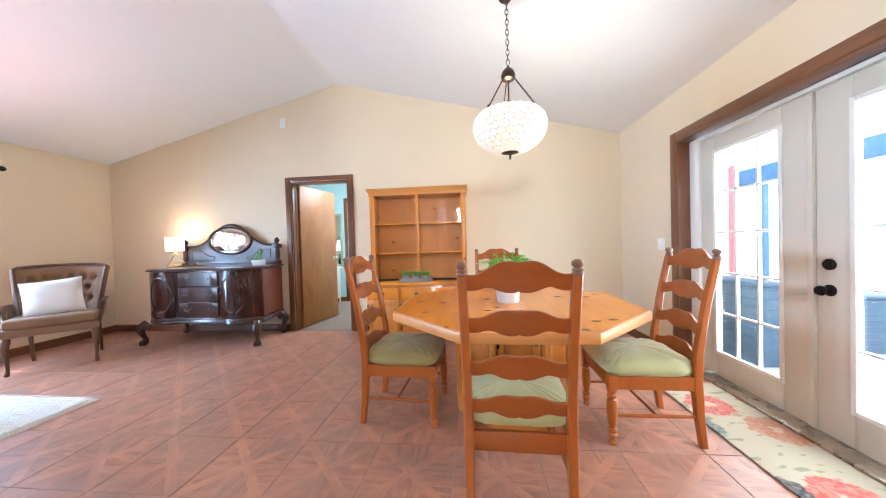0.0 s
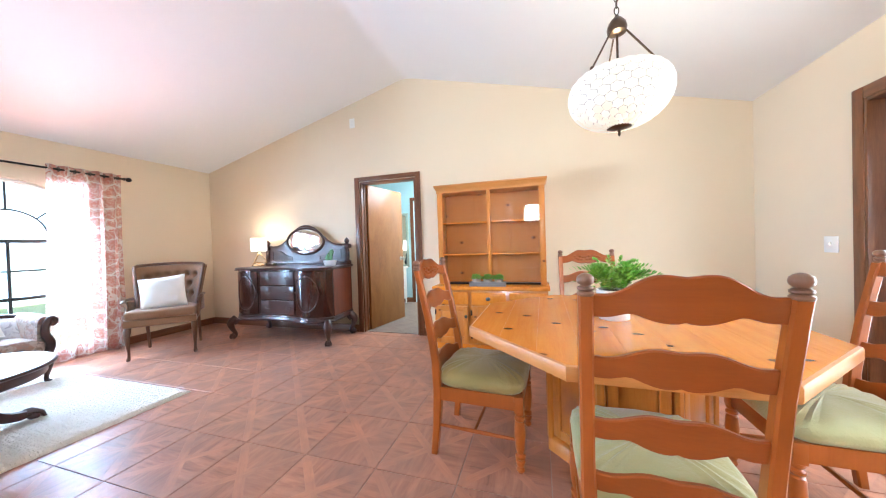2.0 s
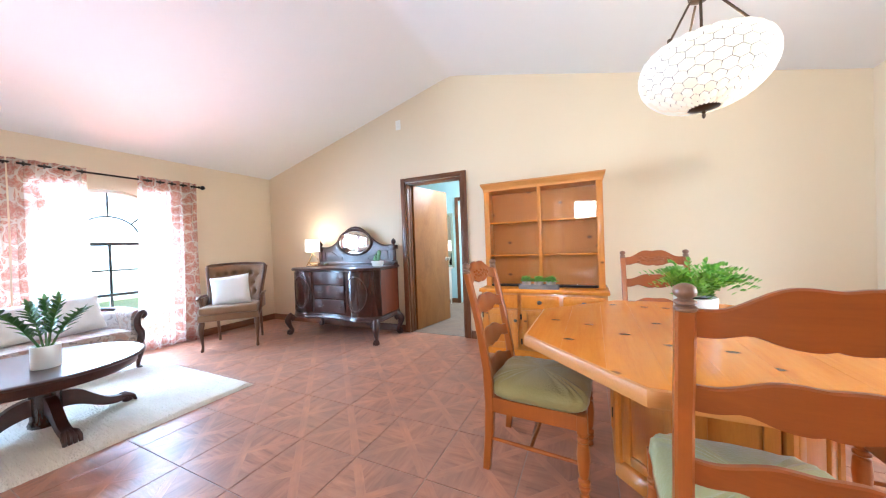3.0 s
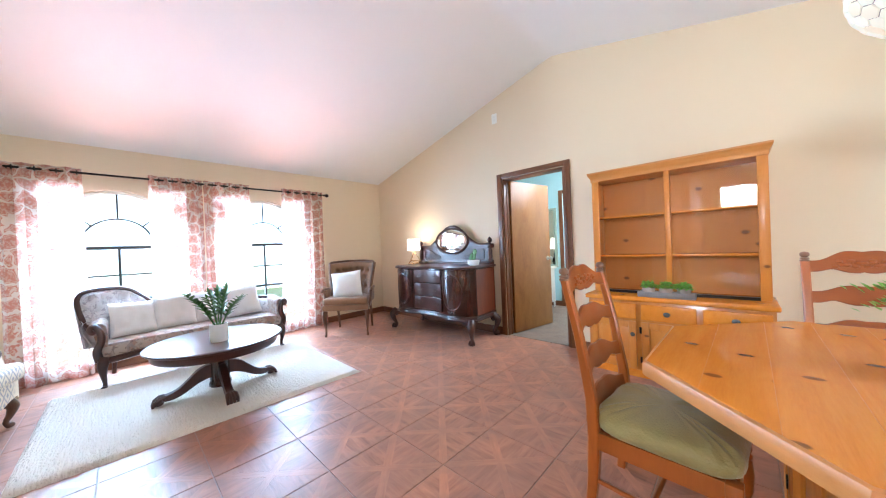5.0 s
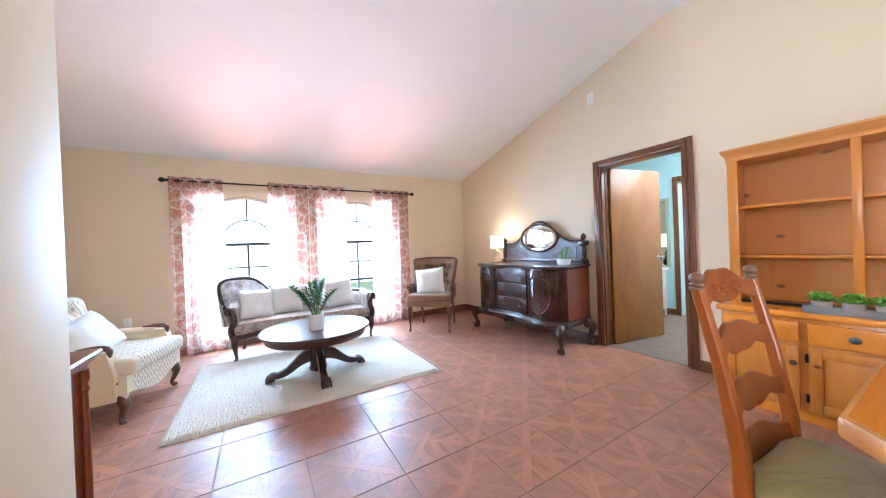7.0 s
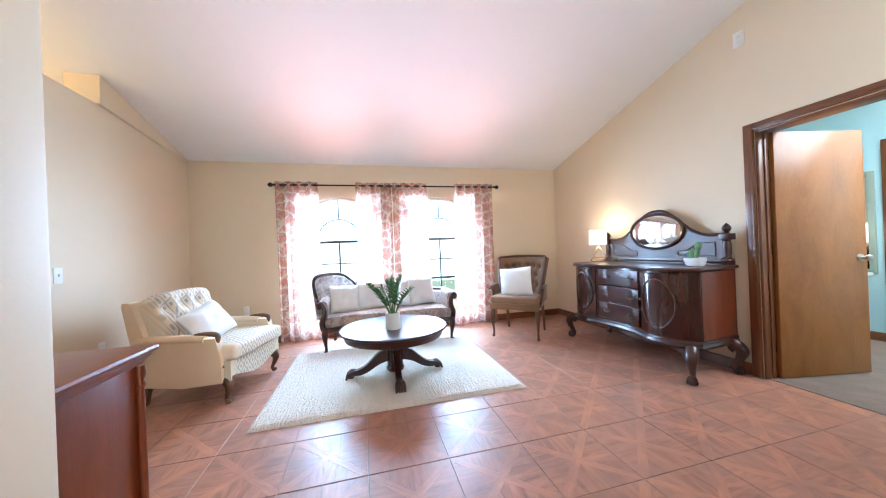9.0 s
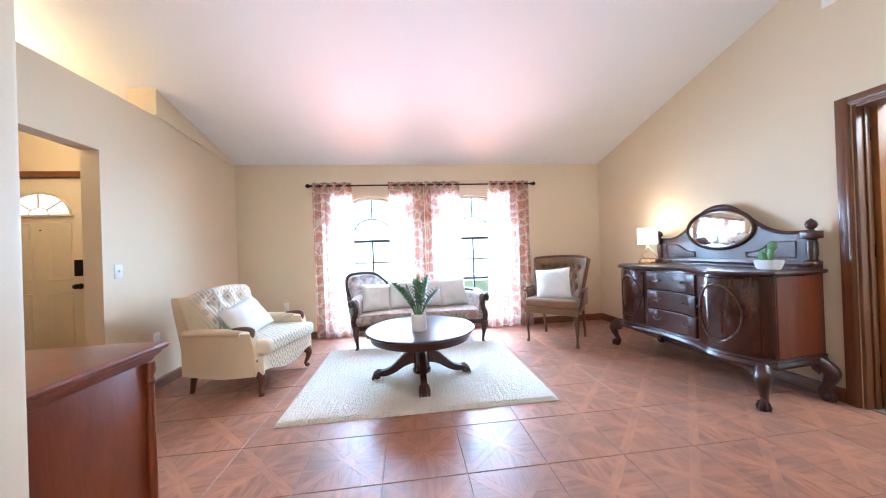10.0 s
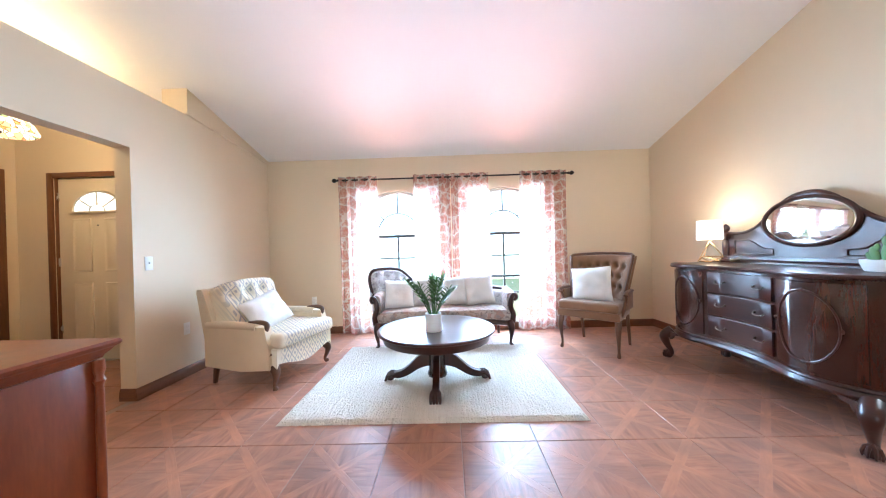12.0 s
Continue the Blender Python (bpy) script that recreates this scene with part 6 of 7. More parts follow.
for s in (-1, 1):
    bm = B()
    cabriole(bm, s * 0.285, 0.225, 0.37, s * 0.3, 1, 0.025, 0.019, 0.02)
    part("front_leg", bm, M_WALNUT, bc)
    bm = B()
    bar(bm, [(s * 0.25, -0.30, 0), (s * 0.25, -0.26, 0.2), (s * 0.25, -0.225, 0.37)], [0.026, 0.03, 0.035], [0.026, 0.03, 0.035])
    part("back_leg", bm, M_WALNUT, bc)
    bm = B()
    ln = smooth_line([(s * 0.33, -0.10, 0.64), (s * 0.335, 0.02, 0.645), (s * 0.34, 0.12, 0.64), (s * 0.34, 0.16, 0.615)], 4)
    tube(bm, ln, 0.021, 10, 0.75)
    part("armrest", bm, M_WALNUT, bc)
    bm = B()
    tube(bm, smooth_line([(s * 0.335, 0.13, 0.63), (s * 0.325, 0.10, 0.56), (s * 0.315, 0.13, 0.47), (s * 0.30, 0.17, 0.40)], 4), 0.017, 8)
    part("arm_post", bm, M_WALNUT, bc)
    bm = B()
    box(bm, s * 0.315 - 0.012, s * 0.315 + 0.012, -0.16, 0.1, 0.45, 0.63, 0.008)
    part("arm_panel", bm, M_TAUPE, bc)
throw_pillow(pose(-4.275, 3.035, 0, 0, 0, -134) @ pose(0.02, 0.06, 0.70, 14, 6, 0), 0.43, "white linen throw pillow on the wing chair", 0.38, 0.13, 8)

# cream armchair
cc_m = pose(-3.772, -0.262, 0, 0, 0, -14)
cc = thing("cream_armchair", "low cream armchair with lattice weave and walnut arms", "armchair", cc_m)


def cream_back(u, v):
    x = u * (0.335 - 0.01 * v)
    z = 0.40 + 0.45 * v + 0.045 * (1 - u * u) * v - 0.035 * abs(u) ** 6 * v
    y = -0.20 - 0.17 * v - 0.03 * abs(u) ** 6
    return Vector((x, y, z)), Vector((0, 1, 0.35)).normalized()


bm = B()
tuft = [(-0.72 + 0.48 * k, 0.72) for k in range(4)] + [(-0.48 + 0.48 * k, 0.42) for k in range(3)]
upholstered(bm, cream_back, 40, 20, 0.03, 0.125, tuft, 0.06, 0.06, None, 0.35)
part("back_cushion", bm, M_CREAM_LAT, cc, "tufted lattice-weave back cushion")
bm = B()
loops = []
for z, y0, y1 in ((0.17, -0.36, -0.27), (0.4, -0.40, -0.27), (0.62, -0.445, -0.33), (0.80, -0.48, -0.40), (0.835, -0.475, -0.42)):
    loops.append([(-0.375, y0, z), (0.375, y0, z), (0.375, y1, z), (-0.375, y1, z)])
rings(bm, loops)
bevelled(bm, 0.02, 3, 40)
part("back_shell", bm, M_CREAM, cc, "plain cream outer back")
bm = B()
box(bm, -0.36, 0.36, -0.24, 0.40, 0.34, 0.465, 0.04, 4)
for v in bm.verts:
    v.co.z += 0.02 * (1 - (v.co.x / 0.36) ** 2) * (v.co.z > 0.42)
    if v.co.y < 0.18:
        v.co.x *= 0.88
part("seat_cushion", bm, M_CREAM_LAT, cc, "piped lattice-weave seat cushion")
bm = B()
bot = [(x, 0.185 - 0.035 * math.cos(x / 0.36 * math.pi) * (abs(x) < 0.36)) for x in [k / 20 * 0.36 for k in range(20, -21, -1)]]
prism(bm, [(-0.36, 0.345), (0.36, 0.345)] + bot, 0.29, 0.355, "y")
bevelled(bm, 0.008, 2, 45)
part("apron", bm, M_CREAM_LAT, cc, "lattice-weave scalloped apron")
for s in (-1, 1):
    bm = B()
    sx = s * 0.36
    prism(bm, [(-0.38, 0.17), (0.0, 0.15), (0.30, 0.18), (0.30, 0.36), (0.26, 0.53), (-0.38, 0.545)], sx - 0.045, sx + 0.03, "x")
    bevelled(bm, 0.014, 3, 40)
    arm = part("arm_panel", bm, M_CREAM, cc)
    bm = B()
    tube(bm, smooth_line([(sx, -0.36, 0.525), (sx, -0.1, 0.53), (sx, 0.12, 0.528), (sx, 0.17, 0.522)], 4), [0.04] * 13, 12, 0.9)
    part("arm_roll", bm, M_CREAM, arm, "padded arm roll")
    bm = B()
    tube(bm, smooth_line([(sx, 0.08, 0.562), (sx, 0.16, 0.568), (sx, 0.235, 0.562), (sx, 0.265, 0.54), (sx, 0.245, 0.48), (sx, 0.235, 0.42), (sx, 0.265, 0.35), (sx, 0.29, 0.29)], 4),
         [0.012 + 0.012 * min(1, k / 6) for k in range(29)], 10, 0.8)
    part("arm_support", bm, M_WALNUT, cc, "curved walnut arm support")
    bm = B()
    cabriole(bm, s * 0.335, 0.30, 0.20, s * 0.4, 1, 0.030, 0.02, 0.032)
    part("front_leg", bm, M_WALNUT, cc)
    bm = B()
    bar(bm, [(s * 0.32, -0.36, 0), (s * 0.32, -0.33, 0.18)], [0.028, 0.045], [0.028, 0.045])
    part("back_leg", bm, M_WALNUT, cc)
throw_pillow(cc_m @ pose(0.06, -0.03, 0.60, 34, 14, 0), 0.42, "fluffy white throw pillow on the cream armchair", 0.34, 0.14, 12)

# chest beside the partition
CX0, CX1, CY0, CY1, CZ = -1.79, -1.315, -0.75, 0.335, 0.88
ch = thing("chest_of_drawers", "red cherry chest with moulded top against the partition", "chest", pose(0, 0, 0))
bm = B()
box(bm, CX0 + 0.02, CX1, CY0 + 0.02, CY1 - 0.02, 0.08, CZ - 0.05, 0.003)
part("body", bm, M_CHERRY, ch)
bm = B()
rings(bm, [[(CX0 - g, CY0 - g, z), (CX1, CY0 - g, z), (CX1, CY1 + g, z), (CX0 - g, CY1 + g, z)] for g, z in ((-0.018, CZ - 0.06), (-0.008, CZ - 0.055), (-0.004, CZ - 0.045), (0.008, CZ - 0.032), (0.01, CZ - 0.026), (0.02, CZ - 0.02), (0.024, CZ - 0.01), (0.02, CZ - 0.002), (0.014, CZ))])
part("top", bm, M_CHERRY, ch, "glossy moulded top")
bm = B()
rings(bm, [[(CX0 - g, CY0 - g, z), (CX1, CY0 - g, z), (CX1, CY1 + g, z), (CX0 - g, CY1 + g, z)] for g, z in ((0.005, 0.0), (0.008, 0.01), (0.008, 0.07), (0.0, 0.085), (-0.012, 0.10), (-0.019, 0.102))])
part("plinth", bm, M_CHERRY, ch)
bm = B()
lathe(bm, [(0.015, 0.102), (0.017, 0.12), (0.010, 0.13), (0.016, 0.145), (0.011, 0.16), (0.011, 0.20), (0.0125, 0.45), (0.011, CZ - 0.16), (0.010, CZ - 0.14), (0.016, CZ - 0.125), (0.010, CZ - 0.11), (0.016, CZ - 0.09), (0.014, CZ - 0.06)], 14, pose(CX0 + 0.014, CY1 - 0.014, 0))
part("corner_column", bm, M_CHERRY, ch, "turned corner column")
for k in range(4):
    z0 = 0.115 + 0.175 * k
    bm = B()
    box(bm, CX0 + 0.004, CX0 + 0.022, CY0 + 0.06, CY1 - 0.06, z0, z0 + 0.165, 0.005)
    dr = part("drawer_front", bm, M_CHERRY, ch)
    for y in (CY0 + 0.25, CY1 - 0.25):
        bm = B()
        lathe(bm, [(0.012, 0), (0.007, 0.01), (0.016, 0.02), (0.004, 0.028)], 12, pose(CX0 + 0.005, y, z0 + 0.085, 0, -90, 0))
        part("knob", bm, M_BRASS, dr)

# curtains on one long rod
RODX, RODZ = XW + 0.11, 2.105
rod = thing("curtain_rod", "long black iron curtain rod with ball finials", "curtain rod", pose(0, 0, 0))
bm = B()
tube(bm, [(RODX, -0.054, RODZ), (RODX, 3.058, RODZ)], 0.011, 12)
part("pole", bm, M_BLACK, rod)
for y, s in ((-0.054, -1), (3.058, 1)):
    bm = B()
    lathe(bm, [(0.012, -0.01), (0.018, 0.0), (0.018, 0.008), (0.012, 0.014), (0.016, 0.022), (0.027, 0.036), (0.03, 0.05), (0.022, 0.068), (0.008, 0.08), (0.002, 0.084)], 18, pose(RODX, y, RODZ, -90 * s, 0, 0))
    part("finial", bm, M_BLACK, rod)
for y in (0.02, 1.46, 2.97):
    bm = B()
    tube(bm, [(XW, y, RODZ - 0.02), (RODX - 0.02, y, RODZ - 0.02), (RODX, y, RODZ - 0.012)], 0.007, 8)
    lathe(bm, [(0.022, 0), (0.02, 0.006), (0.005, 0.008)], 14, pose(XW, y, RODZ - 0.02, 0, 90, 0))
    part("bracket", bm, M_BLACK, rod)


def curtain(y0, y1, b0, b1, seed, folds):
    root = thing("curtain", "sheer cream curtain panel printed with rose medallions", "curtain", pose(0, 0, 0), group="curtain panels on the rod")
    rnd = random.Random(seed)
    ph = rnd.uniform(0, 6)
    n, mz = 110, 26
    bm = B()
    vv = []
    for j in range(mz + 1):
        v = j / mz
        z = RODZ + 0.045 - v * (RODZ + 0.045 - 0.018)
        row = []
        for i in range(n + 1):
            u = i / n
            ya, yb = y0 + (b0 - y0) * v, y1 + (b1 - y1) * v
            w = u + 0.012 * math.sin(u * 9 + v * 3 + ph) * v
            a = 2 * math.pi * folds * w
            amp = 0.030 + 0.008 * math.sin(u * 7 + ph) * v
            x = RODX + amp * math.sin(a) + 0.012 * v * math.sin(a * 0.5 + v * 4 + ph)
            y = ya + (yb - ya) * w + 0.010 * math.sin(2 * a)
            dz = 0.010 * math.sin(u * 11 + ph) * (v > 0.97)
            row.append(bm.verts.new((x, y, z + dz)))
        vv.append(row)
    for j in range(mz):
        for i in range(n):
            bm.faces.new((vv[j][i], vv[j][i + 1], vv[j + 1][i + 1], vv[j + 1][i]))
    part("cloth", bm, M_CURTAIN, root)
    for k in range(folds * 2):
        if k / (folds * 2) + 0.25 / folds > 0.99:
            continue
        bm = B()
        y = y0 + (y1 - y0) * (k + 0.5) / (folds * 2)
        tube(bm, [(RODX + 0.021 * math.cos(q * math.pi / 8), y, RODZ + 0.021 * math.sin(q * math.pi / 8)) for q in range(17)], 0.0045, 6, up=(0, 1, 0))
        part("grommet", bm, M_BLACK, root)
    return root


curtain(-0.05, 0.48, -0.04, 0.50, 1, 4)
curtain(0.975, 1.47, 0.97, 1.47, 2, 4)
curtain(1.48, 1.99, 1.48, 2.00, 3, 4)
curtain(2.41, 3.03, 2.36, 3.02, 4, 5)

# ---- foyer ----
M_FDOOR = mat_plain("cream_door_enamel", (0.72, 0.62, 0.45), 0.4, vary=0.05)
fd = thing("front_door", "cream panelled front door with fan-shaped window", "door", pose(-4.2, -2.49, 0.015), kind="structure")
bm = B()
box(bm, -0.06, -0.018, -0.45, 0.45, 0, 2.03, 0.003)
part("slab", bm, M_FDOOR, fd)
for y0, y1, z0, z1 in ((-0.29, -0.07, 0.98, 1.58), (0.07, 0.29, 0.98, 1.58), (-0.29, -0.07, 0.22, 0.86), (0.07, 0.29, 0.22, 0.86)):
    bm = B()
    rings(bm, [[(x, y0 + g, z0 + g), (x, y1 - g, z0 + g), (x, y1 - g, z1 - g), (x, y0 + g, z1 - g)] for x, g in ((-0.02, 0), (-0.008, 0.008), (-0.012, 0.02), (-0.012, 0.035), (-0.006, 0.055))])
    part("panel", bm, M_FDOOR, fd)
# the pane emits, standing in for daylight behind the fan window
M_FANLIGHT = mat_glow("glowing_fanlight_glass", (0.92, 0.98, 0.97), 1.0)
bm = B()
prism(bm, [(0.27 * math.cos(math.pi * k / 24), 1.66 + 0.21 * math.sin(math.pi * k / 24)) for k in range(25)], -0.02, -0.012, "x")
part("fan_pane", bm, M_FANLIGHT, fd, "frosted fan window glowing in place of daylight")
bm = B()
tube(bm, [(-0.012, 0.28 * math.cos(math.pi * k / 24), 1.66 + 0.22 * math.sin(math.pi * k / 24)) for k in range(25)], 0.014, 6)
tube(bm, [(-0.010, 0.09 * math.cos(math.pi * k / 12), 1.66 + 0.07 * math.sin(math.pi * k / 12)) for k in range(13)], 0.007, 6)
for a in (40, 90, 140):
    c, s = math.cos(radians(a)), math.sin(radians(a))
    tube(bm, [(-0.010, 0.09 * c, 1.66 + 0.07 * s), (-0.010, 0.27 * c, 1.66 + 0.21 * s)], 0.0095, 6)
box(bm, -0.02, 0.012, -0.31, 0.31, 1.635, 1.66, 0.004)
part("fan_frame", bm, M_FDOOR, fd)
bm = B()
box(bm, -0.018, 0.012, 0.315, 0.385, 1.02, 1.19, 0.012, 3)
part("keypad_lock", bm, M_BLACK, fd, "black keypad lock")
bm = B()
lathe(bm, [(0.03, 0), (0.03, 0.006), (0.012, 0.012), (0.012, 0.03), (0.026, 0.045), (0.022, 0.062), (0.004, 0.066)], 18, pose(-0.018, 0.35, 0.915, 0, 90, 0))
part("knob", bm, M_BLACK, fd, "black knob")
bm = B()
lathe(bm, [(0.008, 0), (0.006, 0.006), (0.001, 0.007)], 10, pose(-0.018, 0.0, 1.50, 0, 90, 0))
part("peephole", bm, M_BLACK, fd)
for z in (0.3, 1.05, 1.78):
    bm = B()
    box(bm, -0.018, -0.006, -0.462, -0.435, z, z + 0.09, 0.003)
    part("hinge", bm, M_NICKEL, fd)
casing("door_frame_3", [
    ("casing_side", (-4.2, -3.03, 0), (-4.18, -2.965, 2.11), M_TRIM),
    ("casing_side", (-4.2, -2.015, 0), (-4.18, -1.95, 2.11), M_TRIM),
    ("casing_head", (-4.2, -2.965, 2.05), (-4.1805, -2.015, 2.11), M_TRIM_Y),
    ("jamb", (-4.34, -2.962, 0), (-4.199, -2.943, 2.06), M_TRIM),
    ("jamb", (-4.34, -2.037, 0), (-4.199, -2.018, 2.06), M_TRIM),
    ("threshold", (-4.34, -2.94, 0), (-4.19, -2.04, 0.014), M_NICKEL),
], "dark stained casing round the front door")
cd = thing("closet_door", "dark stained wooden closet door in the foyer", "door", pose(-3.675, -3.4, 0), kind="structure")
bm = B()
box(bm, -0.42, 0.42, 0.0, 0.03, 0, 2.14, 0.004)
part("slab", bm, M_TRIM, cd)
for x in (-0.2, 0.2):
    bm = B()
    box(bm, x - 0.15, x + 0.15, 0.028, 0.04, 0.2, 1.9, 0.006)
    part("panel", bm, M_TRIM, cd)
# stained glass pendant
sg = thing("foyer_pendant", "stained glass dome lamp in the foyer, lit", "lamp", pose(-3.07, -1.92, 0.15))
m = Mat("lit_stained_glass", 0.3)
vo = m.node("ShaderNodeTexVoronoi")
vo.inputs["Scale"].default_value = 26
m.link(m.coords(), vo.inputs["Vector"])
ed = m.node("ShaderNodeTexVoronoi", feature="DISTANCE_TO_EDGE")
ed.inputs["Scale"].default_value = 26
m.link(m.coords(), ed.inputs["Vector"])
sc = m.node("ShaderNodeSeparateColor")
m.link(vo.outputs["Color"], sc.inputs[0])
col = m.ramp(sc.outputs[0], [(0.0, (0.9, 0.78, 0.5)), (0.45, (1.0, 0.85, 0.6)), (0.6, (0.8, 0.25, 0.06)), (0.75, (0.25, 0.35, 0.1)), (0.9, (1.0, 0.6, 0.2))])
lead = m.ramp(ed.outputs["Distance"], [(0.03, (0, 0, 0)), (0.06, (1, 1, 1))])
col = m.mix(1.0, col, lead, "MULTIPLY")
m.color(col)
m.link(col, m.b.inputs["Emission Color"])
m.b.inputs["Emission Strength"].default_value = 1.4
bm = B()
lathe(bm, [(0.03, 2.14), (0.12, 2.10), (0.18, 2.04), (0.205, 1.98), (0.20, 1.965), (0.19, 1.975), (0.16, 2.03), (0.03, 2.125)], 28)
part("glass_dome", bm, m.m, sg)
bm = B()
tube(bm, [(0, 0, 2.12), (0, 0, roof_z(-3.07) - 0.15)], 0.007, 8)
lathe(bm, [(0.001, 1.93), (0.01, 1.94), (0.025, 1.96), (0.025, 1.97), (0.008, 1.98), (0.008, 2.1)], 14)
part("stem", bm, M_LAMPBRONZE, sg)
lamp("foyer_bulb", "POINT", pose(-3.07, -1.92, 2.41), 30, (1.0, 0.72, 0.40), radius=0.08)

# ---- bedroom beyond the doorway ----
bm = B()
box(bm, -5.0, 1.0, YN + 0.02, 8.0, -0.12, 0.004)
structure("floor_bedroom", bm, M_CARPET, "grey-brown cut pile carpet of the bedroom", "floor")
wall_with_holes("wall_bedroom_north", "y", 6.36, 6.48, rect(-4.0, 0.6, -0.1, 2.7), [rect(-2.46, -1.6, -0.06, 2.06)], M_BLUE, "pale blue bedroom wall with a doorway")
bm = B()
box(bm, -4.1, -4.0, YN + T, 6.48, 0, 2.7)
structure("wall_bedroom_west", bm, M_BLUE, "pale blue bedroom wall", "wall")
bm = B()
box(bm, 0.5, 0.6, YN + T, 6.36, 0, 2.7)
structure("wall_bedroom_east", bm, M_BLUE, "pale blue bedroom wall", "wall")
bm = B()
box(bm, -4.1, 0.6, YN + T, 8.0, 2.7, 2.8)
structure("ceiling_bedroom", bm, M_CEIL, "white bedroom ceiling", "ceiling")
M_PEACH = mat_paint("peach_hall_paint", (0.70, 0.52, 0.36))
bm = B()
box(bm, -4.0, 0.6, 7.6, 7.7, 0, 2.7)
structure("wall_hall", bm, M_PEACH, "warm peach wall of the hall beyond", "wall")
for x0, x1 in ((-4.1, -4.0), (0.5, 0.6)):
    bm = B()
    box(bm, x0, x1, 6.48, 7.6, 0, 2.7)
    structure("wall_hall_side", bm, M_PEACH, "warm peach wall of the hall beyond", "wall")
baseboard("baseboard_bedroom", (-4.0, 6.36, 0), (-2.53, 6.36, 0), (0, -1, 0))
baseboard("baseboard_hall", (-4.0, 7.6, 0), (0.5, 7.6, 0), (0, -1, 0))
casing("door_frame_4", [
    ("casing_side", (-2.53, 6.34, 0), (-2.462, 6.36, 2.13), M_TRIM),
    ("casing_side", (-1.598, 6.34, 0), (-1.53, 6.36, 2.13), M_TRIM),
    ("casing_head", (-2.462, 6.3405, 2.062), (-1.598, 6.36, 2.13), M_TRIM_H),
], "dark stained casing of the inner hall doorway")
mr = thing("wall_mirror", "sage-green framed wall mirror in the bedroom", "mirror", pose(-2.80, 6.36, 1.27))
M_SAGEFRAME = mat_plain("sage_painted_frame", (0.36, 0.42, 0.34), 0.5)
for a, b, c, d in ((-0.22, -0.17, -0.55, 0.55), (0.17, 0.22, -0.55, 0.55), (-0.17, 0.17, 0.5, 0.55), (-0.17, 0.17, -0.55, -0.5)):
    bm = B()
    box(bm, a, b, -0.03, 0.0, c, d, 0.005)
    part("frame", bm, M_SAGEFRAME, mr)
bm = B()
box(bm, -0.172, 0.172, -0.012, -0.004, -0.502, 0.502)
part("glass", bm, M_CHROME, mr)
nsd = thing("bedside_table", "white bedside table in the bedroom", "table", pose(-2.82, 6.08, 0.004))
bm = B()
box(bm, -0.24, 0.24, -0.2, 0.2, 0.70, 0.735, 0.006)
part("top", bm, M_WHITE, nsd)
bm = B()
box(bm, -0.21, 0.21, -0.18, 0.18, 0.10, 0.70, 0.006)
part("body", bm, M_WHITE, nsd)
for x in (-0.19, 0.19):
    for y in (-0.16, 0.16):
        bm = B()
        tube(bm, [(x, y, 0), (x, y, 0.11)], [0.014, 0.02], 8)
        part("leg", bm, M_WHITE, nsd)
gl = thing("bedside_lamp", "dark gourd-shaped lamp with pleated cream shade, lit", "lamp", pose(-2.74, 6.06, 0.739))
bm = B()
lathe(bm, [(0.05, 0), (0.055, 0.01), (0.075, 0.07), (0.06, 0.14), (0.035, 0.17), (0.045, 0.21), (0.03, 0.26), (0.01, 0.28), (0.008, 0.36)], 24)
part("gourd_base", bm, mat_plain("dark_brown_glaze", (0.03, 0.02, 0.015), 0.25), gl)
bm = B()
n = 48
rings(bm, [[(r * (1 + 0.02 * (k % 2)) * math.cos(2 * math.pi * k / n), r * (1 + 0.02 * (k % 2)) * math.sin(2 * math.pi * k / n), z) for k in range(n)] for r, z in ((0.115, 0.32), (0.075, 0.53))], caps=False)
part("shade", bm, M_SHADE, gl, "pleated cream shade")
# unseen overhead panel added to brighten the bedroom
lamp("bedroom_fill", "AREA", look((-1.2, 5.3, 2.6), (-1.6, 5.4, 0)), 64, (0.98, 1.0, 1.0), size=(1.6, 1.4))
# unseen point light added to warm the hall; it has no fitting
lamp("hall_fill", "POINT", pose(-1.4, 7.1, 2.4), 22, (1.0, 0.82, 0.6), radius=0.15)

# ---- outside ----
bm = B()
box(bm, -60, 60, -60, 60, -0.5, -0.14)
structure("ground", bm, mat_plain("pale_dry_lawn", (0.30, 0.33, 0.17), 0.95, bump=0.3, scale=2), "sunlit lawn round the house", "ground")
bm = B()
box(bm, XE + 0.19, 6.5, -1.0, 5.5, -0.14, -0.02)
structure("patio", bm, M_CONCRETE, "pale concrete patio outside the glazed doors", "pavement")
# post red is lightened towards pink to hold the outdoor glare
M_REDPOST = mat_plain("glare_paled_red_wood", (0.72, 0.20, 0.21), 0.5)
M_BLUEPAINT = mat_plain("slate_blue_paint", (0.10, 0.21, 0.40), 0.55)
M_WICKER = mat_plain("blue_grey_resin_wicker", (0.075, 0.125, 0.19), 0.6, bump=0.7, scale=12)
M_BRIGHT = mat_plain("white_stucco", (0.85, 0.85, 0.83), 0.9, bump=0.2)
# added board that emits the blown-out brightness of the garden
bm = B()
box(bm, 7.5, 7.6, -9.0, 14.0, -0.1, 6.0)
structure("backdrop_east", bm, mat_glow("glowing_haze", (0.93, 0.97, 1.0), 2.2), "glowing board in place of the overexposed pale garden distance", "backdrop")
# added emissive board for sky and hedge; whitens the windows, blues the floor reflection
bm = B()
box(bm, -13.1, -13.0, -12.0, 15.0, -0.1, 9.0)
m = Mat("glowing_sky_and_hedge", 1.0, color=(0.5, 0.5, 0.5))
v = m.coords()
sp = m.node("ShaderNodeSeparateXYZ")
m.link(v, sp.inputs[0])
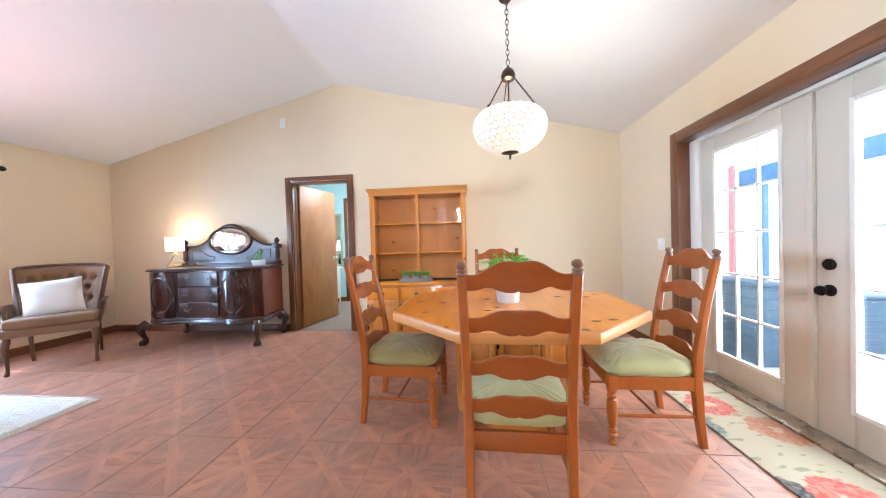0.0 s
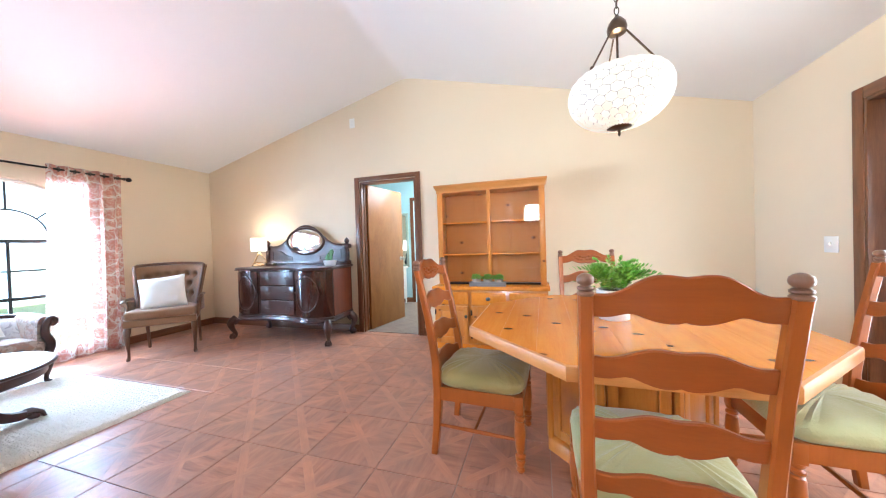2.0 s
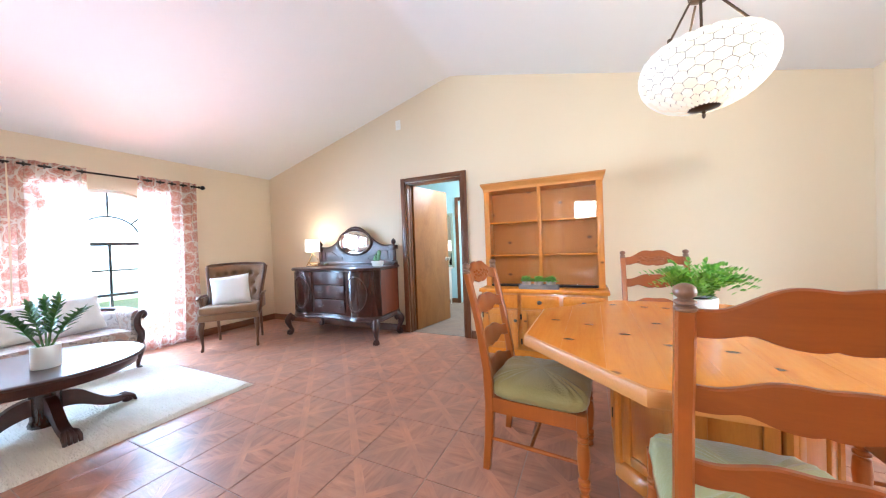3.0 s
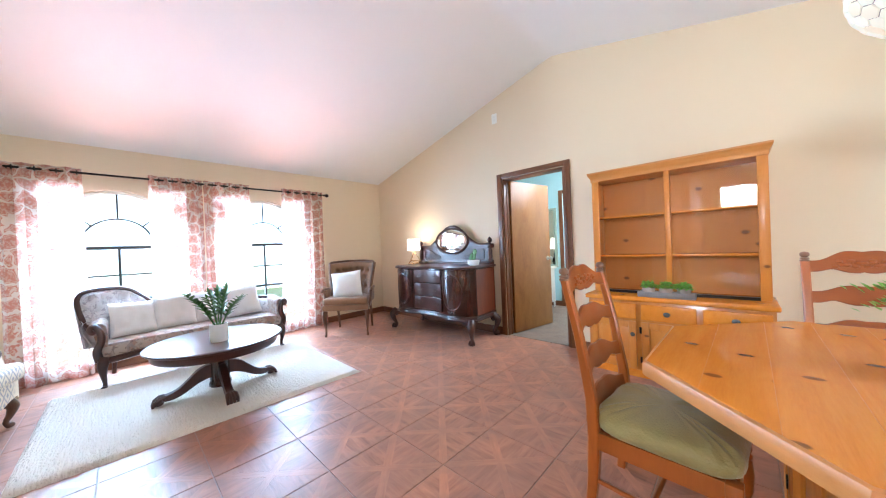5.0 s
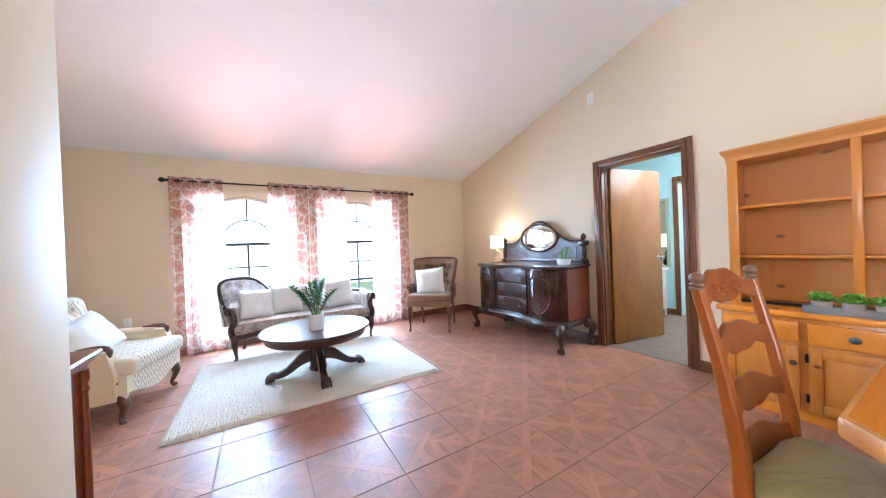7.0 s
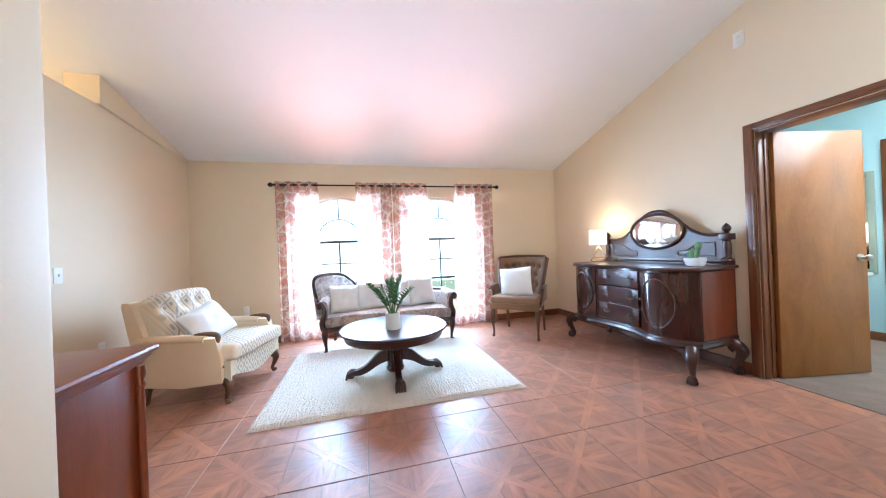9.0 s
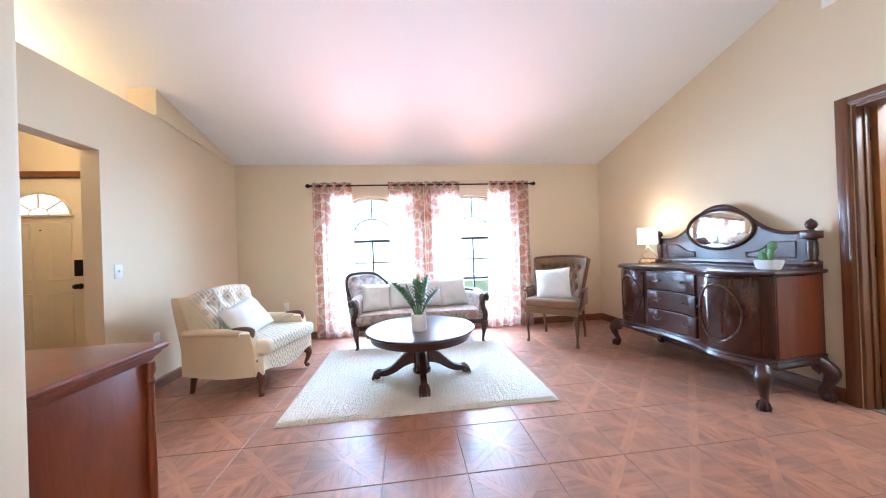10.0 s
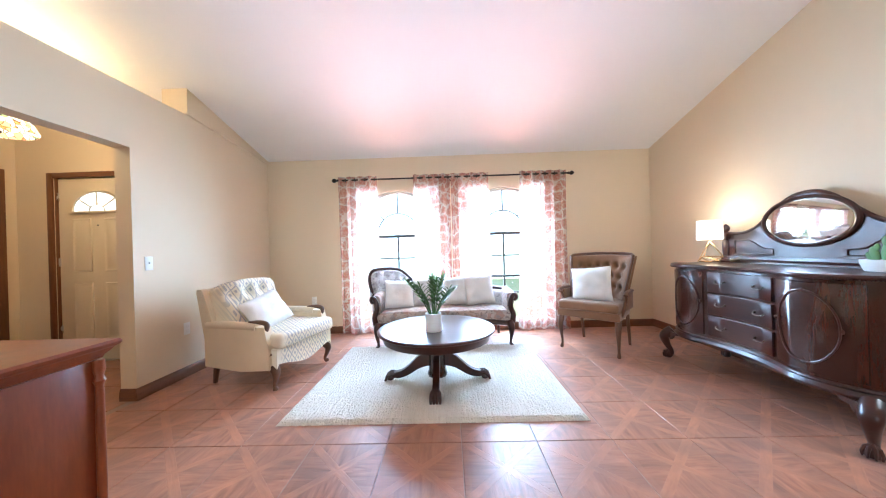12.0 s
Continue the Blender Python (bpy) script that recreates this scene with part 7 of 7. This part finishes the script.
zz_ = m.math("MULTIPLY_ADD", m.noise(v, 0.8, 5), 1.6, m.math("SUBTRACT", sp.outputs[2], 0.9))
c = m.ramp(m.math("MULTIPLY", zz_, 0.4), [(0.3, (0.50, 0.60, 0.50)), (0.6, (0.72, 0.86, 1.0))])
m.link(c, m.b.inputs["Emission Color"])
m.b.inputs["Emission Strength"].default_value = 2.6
structure("backdrop_west", bm, m.m, "glowing board in place of overexposed pale trees and sky", "backdrop")
for nm, mt, lb, y0, y1, z0, z1, x0, x1 in (("patio_post", M_REDPOST, "red painted wooden patio post", 4.545, 4.625, -0.02, 2.04, 3.45, 3.53), ("patio_post", M_BLUEPAINT, "slim slate blue patio post", 4.885, 4.955, -0.02, 1.86, 4.1, 4.17),
                                       ("patio_beam", M_BLUEPAINT, "slate blue roof beam over the patio", 3.3, 5.30, 1.86, 2.09, 4.09, 4.19)):
    bm = B()
    box(bm, x0, x1, y0, y1, z0, z1, 0.006)
    tagged(part(nm, bm, mt), lb, "post" if "post" in nm else "beam")


def wicker_box(m, label, w, d, h):
    root = thing("patio_storage_box", label, "storage box", m, group="wicker boxes on the patio")
    bm = B()
    box(bm, -w / 2, w / 2, -d / 2, d / 2, 0.0, h - 0.03, 0.012)
    part("body", bm, M_WICKER, root)
    bm = B()
    box(bm, -w / 2 - 0.012, w / 2 + 0.012, -d / 2 - 0.012, d / 2 + 0.012, h - 0.03, h, 0.01)
    part("lid", bm, M_WICKER, root)
    for k in range(8):
        bm = B()
        z = 0.06 + (h - 0.12) * k / 7
        box(bm, -w / 2 - 0.004, w / 2 + 0.004, -d / 2 - 0.004, d / 2 + 0.004, z, z + 0.02, 0.003)
        part("woven_band", bm, M_WICKER, root)
    return root


wicker_box(pose(2.68, 3.60, -0.02), "blue-grey wicker storage box on the patio", 0.26, 0.96, 0.73)
wicker_box(pose(3.9, 3.88, -0.02), "low blue-grey wicker storage box on the patio", 0.3, 0.85, 0.55)

# ---- floor tiles ----
P = 0.437
TX, TY = -2.637, 1.475


def tile_mesh(hx0, hx1, hy0, hy1):
    bm = B()
    g = 0.0024
    loops = []
    for e, z in ((0.0, -0.004), (0.0, -0.0012), (0.0016, 0.0)):
        loops.append([(hx0 + g + e, hy0 + g + e, z), (hx1 - g - e, hy0 + g + e, z), (hx1 - g - e, hy1 - g - e, z), (hx0 + g + e, hy1 - g - e, z)])
    rings(bm, loops, caps=False)
    bm.faces.new([bm.verts[i] for i in range(8, 12)] if bm.verts.ensure_lookup_table() is None else [])
    me = finish(bm, "tile", 10)
    me.materials.append(M_TILE)
    return me


whole = tile_mesh(-P / 2, P / 2, -P / 2, P / 2)
cut_cache = {}
i0, i1 = math.floor((XW - TX) / P), math.ceil((XE + 0.1 - TX) / P)
j0, j1 = math.floor((YS - TY) / P), math.ceil((YN - TY) / P)
for i in range(i0, i1):
    for j in range(j0, j1):
        cx, cy = TX + (i + 0.5) * P, TY + (j + 0.5) * P
        ax, bx = max(-P / 2, XW - cx), min(P / 2, XE + 0.05 - cx)
        ay, by = max(-P / 2, YS - cy), min(P / 2, YN + 0.02 - cy)
        if bx - ax < 0.03 or by - ay < 0.03:
            continue
        key = tuple(round(q, 3) for q in (ax, bx, ay, by))
        if min(-ax, bx, -ay, by) > P / 2 - 1e-6:
            me = whole
        else:
            me = cut_cache.setdefault(key, None) or tile_mesh(*key)
            cut_cache[key] = me
        ob = new("tile", me)
        ob.parent = floor
        ob.location = (cx, cy, 0)
# foyer and kitchen tiles, far from the path, in one piece
bm = B()
for i in range(i0, i1):
    for j in range(math.floor((-4.2 - TY) / P), j0):
        cx, cy = TX + (i + 0.5) * P, TY + (j + 0.5) * P
        box(bm, cx - P / 2 + 0.0035, cx + P / 2 - 0.0035, cy - P / 2 + 0.0035, cy + P / 2 - 0.0035, -0.004, -0.0005)
far = part("far_tiles", bm, M_TILE, floor)
far["kind"] = "stuff"
